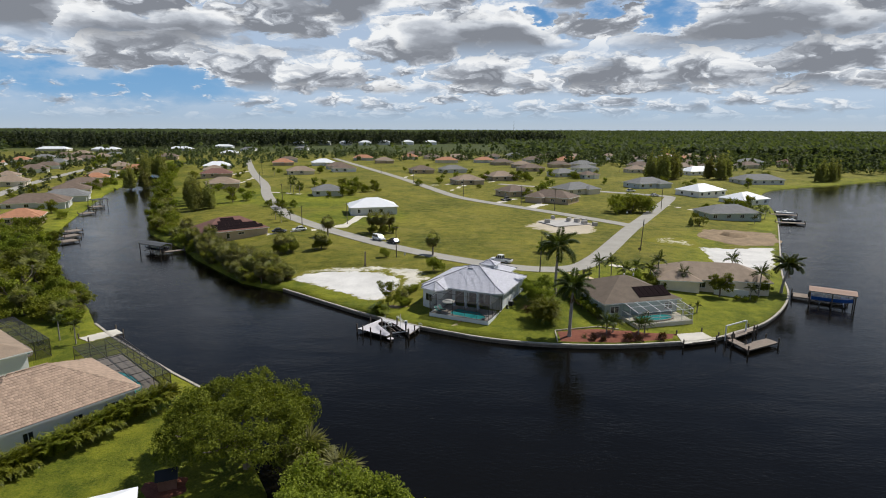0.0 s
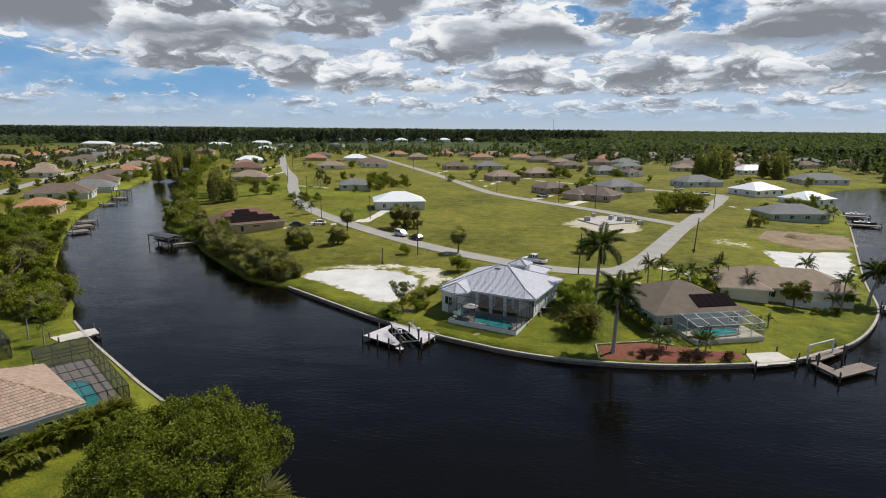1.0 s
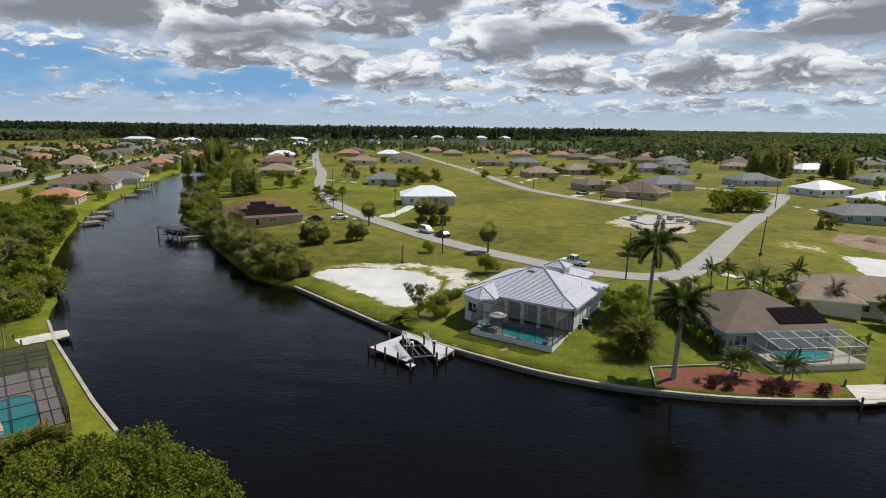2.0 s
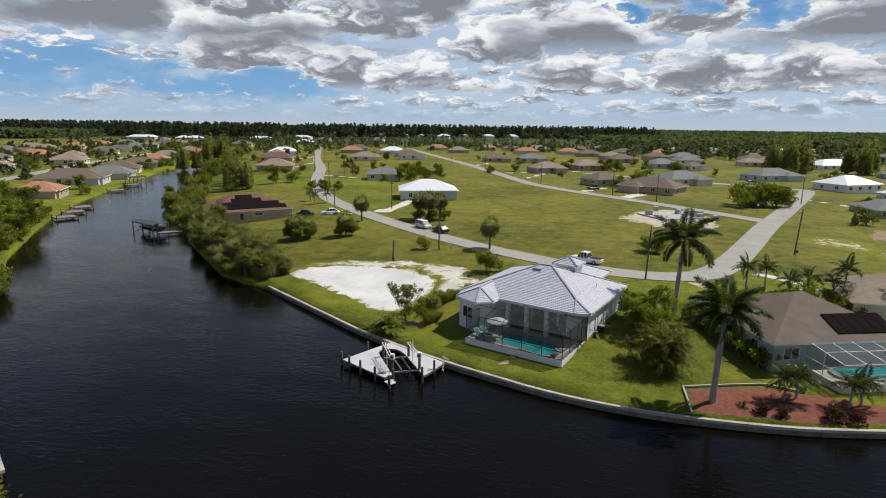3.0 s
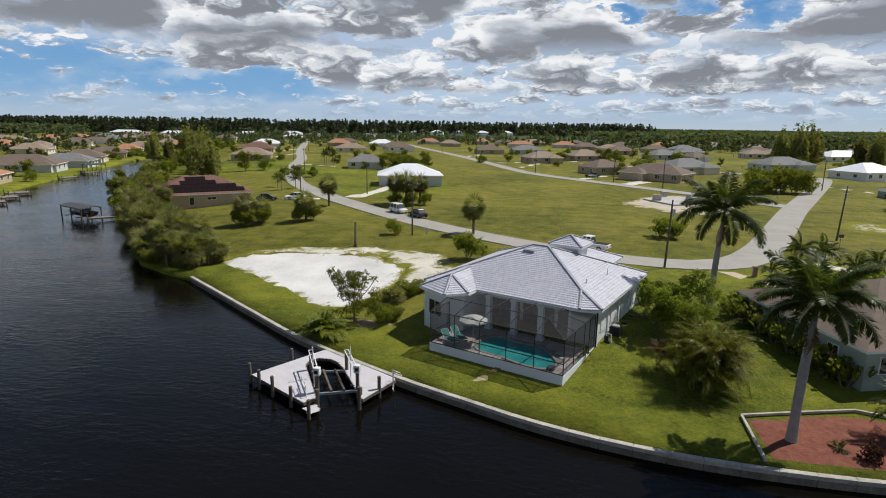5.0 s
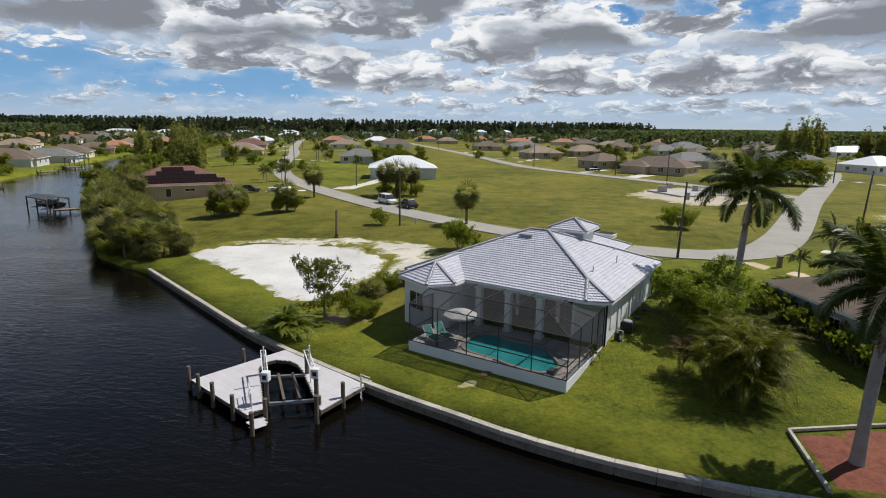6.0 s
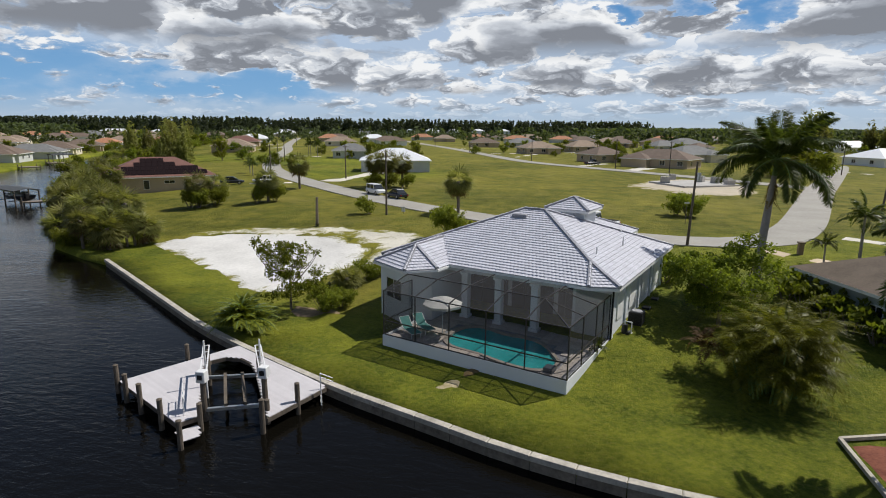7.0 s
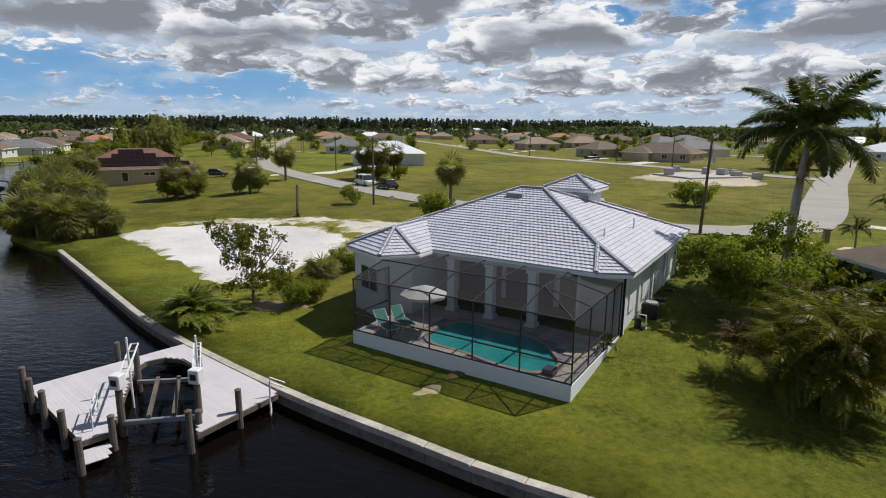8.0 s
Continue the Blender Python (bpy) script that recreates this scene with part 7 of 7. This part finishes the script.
pmesh("roof", [(-1, -0.9, 1.15), (1, -0.9, 1.15), (1, 0.9, 1.15), (-1, 0.9, 1.15), (-1, 0, 1.9), (1, 0, 1.9)], [(0, 1, 5, 4), (2, 3, 4, 5), (1, 2, 5), (3, 0, 4), (3, 2, 1, 0)], BLACKM, play)


def drive(poly, label="pale concrete driveway from the road to a house", material=None):
    return patch("driveway", poly, material or DRIVE, label, "driveway", 0.10, 0.05, 3.0)


drive([(-44.0, 178.5), (-36.5, 181.0), (-34.5, 197), (-34, 207), (-40.5, 207), (-41.0, 194)])
drive([(-61, 171.5), (-47.0, 178.5), (-45.0, 174.5), (-60.5, 167.5)])
drive([(24.6, 126.8), (27.6, 127.4), (33.5, 117.0), (29.8, 115.8)], "tan paver driveway beside the palms", mat("tan_paver_drive", (0.50, 0.40, 0.28), 0.9, var=0.2, scale=1.0, fine=8.0))
drive([(35.5, 133.0), (38.0, 136.5), (48.0, 128.0), (46.0, 125.0)])
drive([(24.0, 232), (29, 228), (38, 244), (33, 248)])
drive([(12.5, 247), (16, 243), (26, 262), (22, 264)])
drive([(84, 246), (87, 250), (100, 222), (96, 220)])
for x0, y0, x1, y1 in ((-138, 370, -128, 306), (-160, 415, -158, 368), (-98, 280, -78, 272), (-10, 280, 0, 322), (-40, 365, -34, 398), (-20, 320, 18, 345)):
    t = np.array((x1 - x0, y1 - y0), float)
    n = np.array((-t[1], t[0])) / np.linalg.norm(t) * 2.2
    drive([(x0 + n[0], y0 + n[1]), (x0 - n[0], y0 - n[1]), (x1 - n[0], y1 - n[1]), (x1 + n[0], y1 + n[1])])

# building site
patch("sand_patch", [(21, 187), (27, 178), (33, 172), (41, 174), (45.5, 182), (47, 194), (43, 207), (34, 207), (27, 200)], sand_mat("building_site_sand", (0.55, 0.48, 0.37), -0.1), "pale sand round a house foundation", "sand", 0.08, 1.2)
slab = tagged(part("foundation_slab", box(-7, 7, -5.5, 5.5, -0.2, 0.4, bevel=0.03), mat("fresh_concrete", (0.46, 0.44, 0.41), 0.85, var=0.3, scale=0.5, fine=6.0), m=pose(36, 194, 0, 0, 0, 28)), "fresh pale concrete house foundation slab", "foundation")
BLOCK = mat("grey_concrete_block", (0.42, 0.40, 0.37), 0.9, var=0.2, scale=2.0)
for x, y in ((38, 197), (40.5, 195), (42.5, 192.5), (33, 201), (43.5, 197.5), (45.5, 190), (30, 193)):
    e = empty("block_pallet", pose(x, y, 0.45 if x < 42 else 0.1, 0, 0, x * 30), "stack of grey concrete blocks on the building site", "blocks", "stacks of concrete blocks")
    for i in range(3):
        for j in range(2):
            for k in range(3):
                part("block", box(-0.9 + i * 0.61, -0.32 + i * 0.61, -0.6 + j * 0.61, -0.02 + j * 0.61, k * 0.4, 0.39 + k * 0.4), BLOCK, e)

# ---- poles and signs ----
POLEW = mat("weathered_utility_pole", (0.13, 0.105, 0.085), 0.95, var=0.35, scale=1.0, fine=9.0)


def pole(x, y, h, turn=0.0, lean=0.0, arm=True, cabinet=False):
    e = empty("utility_pole", pose(x, y, gz(x, y), lean, lean, turn), "weathered wooden utility pole beside the road", "utility pole", "utility poles")
    part("shaft", rod((0, 0, -0.4), (0, 0, h), 0.15, 0.09, 8), POLEW, e)
    if arm:
        part("crossarm", box(-0.7, 0.7, -0.05, 0.05, h - 0.55, h - 0.43), POLEW, e)
        for q in (-0.6, 0.0, 0.6):
            part("insulator", rod((q, 0, h - 0.43), (q, 0, h - 0.25), 0.04), PVC, e)
    if cabinet:
        part("transformer", rod((0.3, 0, h - 1.9), (0.3, 0, h - 1.1), 0.22, 0.22, 10), GALV, e)
    return e


pole(19.7, 126.3, 8.4, 20, 1.0, False, True)
pole(-15.2, 139.0, 8.2, 30)
pole(49.7, 151.4, 8.5, 60, 2.0, cabinet=True)
pole(-50.6, 176.6, 7.8, 30)
pole(-38.3, 187.4, 7.5, 30)
for x, y, t in ((81, 232, 60), (-78, 240, 25), (-110, 300, 25), (-60, 400, 25), (-30, 330, 30), (0, 268, 40), (37, 225, 50), (-140, 385, 25), (25, 240, 40)):
    pole(x, y, 8.5, t)


def sign(x, y, h, w, col, label, face=None, ht=0.5):
    e = empty("sign", pose(x, y, gz(x, y), 0, 0, 20), label, "sign")
    part("post", rod((0, 0, -0.2), (0, 0, h), 0.035), POLEW, e)
    part("board", box(-w / 2, w / 2, -0.03, 0.0, h - ht, h), col, e)
    return e


sign(-13.2, 140.2, 1.0, 0.5, PVC, "small white lot sign beside the road", ht=0.7)
sign(22.6, 140.5, 2.7, 0.7, GALV, "street name sign on a thin post", ht=0.2)
sign(60.5, 206.5, 2.6, 0.6, PVC, "white traffic sign at the road corner", ht=0.6)
sign(48.0, 146.5, 1.8, 0.9, POLEW, "dark lot sign on the grass", ht=0.5)
mail = empty("mailbox_pillar", pose(29.3, 124.3, gz(29.3, 124.3)), "short brown stone mailbox pillar beside the drive", "mailbox")
part("pillar", box(-0.22, 0.22, -0.22, 0.22, -0.1, 1.1, bevel=0.03), ROOFS["tan"], mail)
part("cap", box(-0.3, 0.3, -0.3, 0.3, 1.1, 1.22, bevel=0.03), BARK, mail)
tower = tagged(part("radio_mast", rod((0, 0, 0), (0, 0, 60), 1.2, 0.4, 6), POLEW, m=pose(220, 3000, 0)), "thin radio mast above the distant woods", "mast")

# ---- vehicles ----
TYRE = mat("black_tyre_rubber", (0.015, 0.015, 0.016), 0.9, var=0.2)
RIM = mat("grey_alloy_rim", (0.45, 0.45, 0.46), 0.35, 0.8, var=0.1)
PAINT = {"white": mat("white_car_paint", (0.78, 0.78, 0.77), 0.25, var=0.04), "dark": mat("dark_grey_car_paint", (0.03, 0.033, 0.04), 0.25, var=0.1), "silver": mat("silver_car_paint", (0.5, 0.5, 0.5), 0.3, 0.5, var=0.05), "blue": mat("blue_boat_paint", (0.02, 0.10, 0.38), 0.3, var=0.1)}
LAMP = mat("clear_headlight", (0.75, 0.75, 0.72), 0.15, var=0.05)
TAIL = mat("red_tail_light", (0.35, 0.02, 0.02), 0.25, var=0.05)


def loft(sections, material, name, parent, label=""):
    """A closed body from rounded cross-sections (x, half width, z low, z high)."""
    vs, fs = [], []
    for x, w, z0, z1 in sections:
        c = min(0.12, (z1 - z0) * 0.3)
        vs += [(x, -w + c * 0.4, z0), (x, -w, z0 + c), (x, -w, z1 - c), (x, -w + c, z1), (x, w - c, z1), (x, w, z1 - c), (x, w, z0 + c), (x, w - c * 0.4, z0)]
    for k in range(len(sections) - 1):
        for i in range(8):
            fs.append((k * 8 + i, k * 8 + (i + 1) % 8, k * 8 + 8 + (i + 1) % 8, k * 8 + 8 + i))
    fs += [tuple(range(7, -1, -1)), tuple(range(len(vs) - 8, len(vs)))]
    ob = pmesh(name, vs, fs, material, parent, label)
    bm = bmesh.new()
    bm.from_mesh(ob.data)
    bmesh.ops.recalc_face_normals(bm, faces=bm.faces)
    bm.to_mesh(ob.data)
    bm.free()
    return ob


def car(x, y, ang, paint, kind, label):
    e = empty("pickup_truck" if kind == "pickup" else "car", pose(x, y, gz(x, y) + 0.1, 0, 0, ang), label, "car")
    L, H = {"car": (4.6, 1.45), "suv": (4.7, 1.7), "pickup": (5.7, 1.8)}[kind]
    p, h = PAINT[paint], L / 2
    bh = 0.95 if kind != "car" else 0.82
    body = loft([(-h, 0.78, 0.45, bh * 0.92), (-h + 0.25, 0.88, 0.3, bh), (-0.5, 0.92, 0.25, bh), (h * 0.45, 0.92, 0.25, bh * 0.98), (h - 0.4, 0.88, 0.3, bh * 0.9), (h, 0.75, 0.42, bh * 0.78)], p, "body", e)
    if kind == "pickup":
        cab = [(-0.55, 0.8, bh, bh + 0.1), (-0.35, 0.74, bh, H), (0.75, 0.74, bh, H), (1.35, 0.82, bh, bh + 0.08)]
        part("bed", box(-h + 0.15, -0.65, -0.72, 0.72, bh - 0.02, bh + 0.02), TYRE, e, "dark open truck bed")
    elif kind == "suv":
        cab = [(-h + 0.1, 0.82, bh, bh + 0.1), (-h + 0.4, 0.74, bh, H), (0.5, 0.74, bh, H), (1.25, 0.82, bh, bh + 0.06)]
    else:
        cab = [(-h + 0.55, 0.8, bh, bh + 0.06), (-1.1, 0.68, bh, H), (0.3, 0.68, bh, H), (1.2, 0.8, bh, bh + 0.05)]
    loft(cab, GLASS, "window_glass", e, "dark tinted glass")
    x0, x1 = cab[1][0], cab[2][0]
    part("car_roof", box(x0 - 0.02, x1 + 0.02, -cab[1][1] + 0.03, cab[1][1] - 0.03, H - 0.05, H + 0.03, bevel=0.03), p, e)
    for q in (x0, (x0 + x1) / 2, x1):
        part("pillar", box(q - 0.04, q + 0.04, -cab[1][1] - 0.03, cab[1][1] + 0.03, bh, H), p, e)
    for wx in (-h * 0.6, h * 0.6):
        for s in (-1, 1):
            w = part("wheel", rod((wx, s * 0.72, 0.33), (wx, s * 0.93, 0.33), 0.34, seg=14), TYRE, e)
            part("rim", rod((wx, s * 0.925, 0.33), (wx, s * 0.945, 0.33), 0.21, seg=10), RIM, w)
    for s in (-1, 1):
        part("headlight", box(h - 0.12, h - 0.0, s * 0.55 - 0.16, s * 0.55 + 0.16, bh * 0.62, bh * 0.75), LAMP, e)
        part("tail_light", box(-h - 0.01, -h + 0.1, s * 0.62 - 0.12, s * 0.62 + 0.12, bh * 0.65, bh * 0.85), TAIL, e)
    return e


car(-23.2, 160.6, -44, "white", "suv", "white sport utility vehicle parked at the roadside")
car(-18.4, 156.4, 136, "dark", "car", "dark grey car parked at the roadside")
car(11.3, 135.3, 152, "white", "pickup", "white pickup truck parked beside the road")
car(-50.8, 174.0, 208, "white", "car", "white car parked on a driveway")
car(-56.4, 171.4, 28, "dark", "car", "dark car parked on a driveway")
car(19.5, 254, 40, "dark", "pickup", "dark pickup truck parked on a driveway")
car(92, 276, 20, "silver", "car", "silver car parked by the side street")
car(86, 296, 10, "white", "car", "white car parked by a distant house")

# ---- other docks and boats ----
BROWNW = mat("weathered_brown_boards", (0.26, 0.21, 0.17), 0.9, var=0.3, scale=0.8, fine=12.0)
CANOPY = {"grey": mat("dark_grey_canopy", (0.07, 0.075, 0.08), 0.8, var=0.2), "brown": mat("brown_canopy", (0.30, 0.20, 0.15), 0.8, var=0.15)}


def boat(m, hull, label, L=7.0):
    e = empty("motor_boat", m, label, "boat")
    vs, fs = [], []
    for x, w, z in ((-L / 2, 1.15, 0.0), (-L / 4, 1.2, 0.0), (L * 0.1, 1.15, 0.02), (L * 0.35, 0.7, 0.15), (L / 2, 0.05, 0.4)):
        vs += [(x, -w, 1.0 + z * 0.4), (x, -w * 0.8, 0.35 + z * 0.5), (x, 0, z), (x, w * 0.8, 0.35 + z * 0.5), (x, w, 1.0 + z * 0.4)]
    for k in range(4):
        fs += [(k * 5 + i, k * 5 + i + 1, k * 5 + i + 6, k * 5 + i + 5) for i in range(4)]
    fs.append((4, 3, 2, 1, 0))
    fs.append(tuple([0, 5, 10, 15, 20, 24, 19, 14, 9, 4]))
    pmesh("hull", vs, fs, hull, e)
    part("deck", box(-L / 2 + 0.2, L * 0.2, -0.9, 0.9, 1.0, 1.08), FASCIA, e)
    part("console", box(-0.3, 0.5, -0.45, 0.45, 1.05, 1.75, bevel=0.06), FASCIA, e)
    part("windscreen", box(0.5, 0.55, -0.45, 0.45, 1.6, 2.0), GLASS, e)
    eng = part("outboard_engine", box(-L / 2 - 0.55, -L / 2 - 0.1, -0.22, 0.22, 0.5, 1.5, bevel=0.08), BLACKM, e)
    for p in (-0.6, 0.6):
        part("seat", box(-1.6, -1.1, p - 0.3, p + 0.3, 1.05, 1.5, bevel=0.05), FASCIA, e)
    return e


def small_dock(poly, label, ang, z=DOCKZ, material=None, piles=True, pw=0.3):
    e = empty("boat_dock", pose(0, 0, 0), label, "dock")
    plank_dock(e, poly, ang, z, pw, 0.012, material or BROWNW)
    skirt(e, poly, z)
    if piles:
        for x, y in poly:
            piling(e, x, y, z + 0.7, 0.12)
    return e


def boat_house(m, w, d, h, colour, label):
    e = empty("boat_canopy", m, label, "boat canopy")
    vs = [(-w / 2, -d / 2, h - 0.3), (w / 2, -d / 2, h - 0.3), (w / 2, 0, h), (-w / 2, 0, h), (w / 2, d / 2, h - 0.3), (-w / 2, d / 2, h - 0.3)]
    vs += [(x, y, z - 0.08) for x, y, z in vs]
    pmesh("canopy", vs, [(0, 1, 2, 3), (3, 2, 4, 5), (9, 8, 7, 6), (11, 10, 8, 9), (0, 6, 7, 1), (4, 10, 11, 5), (1, 7, 8, 2), (2, 8, 10, 4), (3, 9, 6, 0), (5, 11, 9, 3)], CANOPY[colour], e)
    for x in (-w / 2 + 0.3, 0, w / 2 - 0.3):
        for y in (-d / 2 + 0.2, d / 2 - 0.2):
            part("piling", rod((x, y, -4.0), (x, y, h - 0.3), 0.12, seg=8), PILE, e)
    for y in (-d / 2 + 0.2, d / 2 - 0.2):
        part("beam", box(-w / 2, w / 2, y - 0.08, y + 0.08, h - 0.55, h - 0.38), GALV, e)
    for x in (-w / 4, w / 4):
        part("cradle_beam", box(x - 0.1, x + 0.1, -d / 2, d / 2, -1.5, -1.35), GALV, e)
    return e


boat_house(pose(-84.5, 150.0, 0, 0, 0, -24), 9.0, 4.0, 0.75, "grey", "boat lift with a dark flat canopy over the canal")
boat(pose(-84.8, 150.1, -1.45, 0, 0, 156) @ Matrix.Diagonal((1.1, 1.35, 0.95, 1)), PAINT["dark"], "dark covered motor boat raised on a lift", 7.5)
small_dock([(-80.5, 147.0), (-76.5, 150.5), (-77.5, 152.0), (-81.8, 148.6)], "weathered brown dock beside the boat lift", 40)
boat_house(pose(75.8, 110.8, 0, 0, 0, -30), 8.0, 4.4, 1.3, "brown", "boat lift with a brown canopy over blue boat")
boat(pose(75.8, 110.8, -1.35, 0, 0, -30), PAINT["blue"], "bright blue motor boat raised on a lift", 7.0)
small_dock([(70.5, 115.0), (78.5, 110.5), (80.5, 113.0), (72.0, 118.0)], "pale wooden dock beside the blue boat", -30)
small_dock([(38.6, 91.0), (38.2, 86.6), (44.3, 88.8), (43.3, 92.4)], "bright white concrete boat dock", 15, material=DRIVE)
small_dock([(45.3, 90.4), (52.3, 95.0), (53.4, 94.2), (47.6, 89.8)], "brown wooden walkway dock at the seawall", 35)
small_dock([(46.0, 89.0), (47.4, 84.4), (54.0, 88.2), (52.8, 90.0), (48.2, 87.0), (47.2, 89.8)], "weathered brown dock with a boat slip", 30)
for q in ((46.5, 88.0), (51.5, 91.5)):
    piling(empty("mooring_post", pose(0, 0, 0), "tall dark mooring post at the dock", "post"), *q, 0.3)
frame_ = empty("boat_hoist", pose(0, 0, 0), "white boat lift beam between two posts", "boat lift")
part("beam", add_bar(bmesh.new(), (46.3, 90.2, 0.5), (51.0, 93.2, 0.5), 0.16), ALU, frame_)
for p in ((46.3, 90.2), (51.0, 93.2)):
    part("post", rod((*p, -3.5), (*p, 0.5), 0.12), ALU, frame_)
small_dock([(-60.5, 83.5), (-57.8, 82.0), (-54.5, 86.0), (-57.0, 88.0)], "pale concrete dock on the near canal bank", 40, material=DRIVE)
for x, y, a in ((-121, 160, 30), (-126, 168, 30), (-131, 176, 30), (-152, 214, 30), (-160, 232, 30)):
    small_dock([(x, y), (x + 3.5, y - 2.0), (x + 6.0, y + 2.0), (x + 2.4, y + 4.2)], "weathered brown canal dock on posts", a)
boat_house(pose(-159.5, 238, 0, 0, 0, 65), 7.0, 4.0, 1.4, "grey", "canal boat lift with a flat canopy")
for x, y, c in ((120, 212, "dark"), (128, 232, "white")):
    small_dock([(x - 4, y - 1), (x + 5, y - 4), (x + 6, y - 1.5), (x - 3, y + 1.5)], "wooden lake dock with a boat lift", -15)
    boat(pose(x + 3, y + 1.5, -1.9, 0, 0, -15), PAINT[c], "motor boat raised on a lift beside the lake dock", 6.5)
for x, y in ((-63.0, 82.5), (-59.2, 81.0)):
    plant_ = empty("palm_tree", pose(x, y, gz(x, y)), "young palm on the near canal lawn", "palm")
    part("trunk", rod((0, 0, -0.2), (0.1, 0, 3.2), 0.11, 0.08, 8), PALMBARK, plant_)
    me, ribs = palm_crown(12, 1.7, 0.4, 1.0, 22, 0.45, LEAF_PALM, -0.2)
    put_mesh("crown", me, plant_, Matrix.Translation((0.1, 0, 3.2)))
    ribs.free()
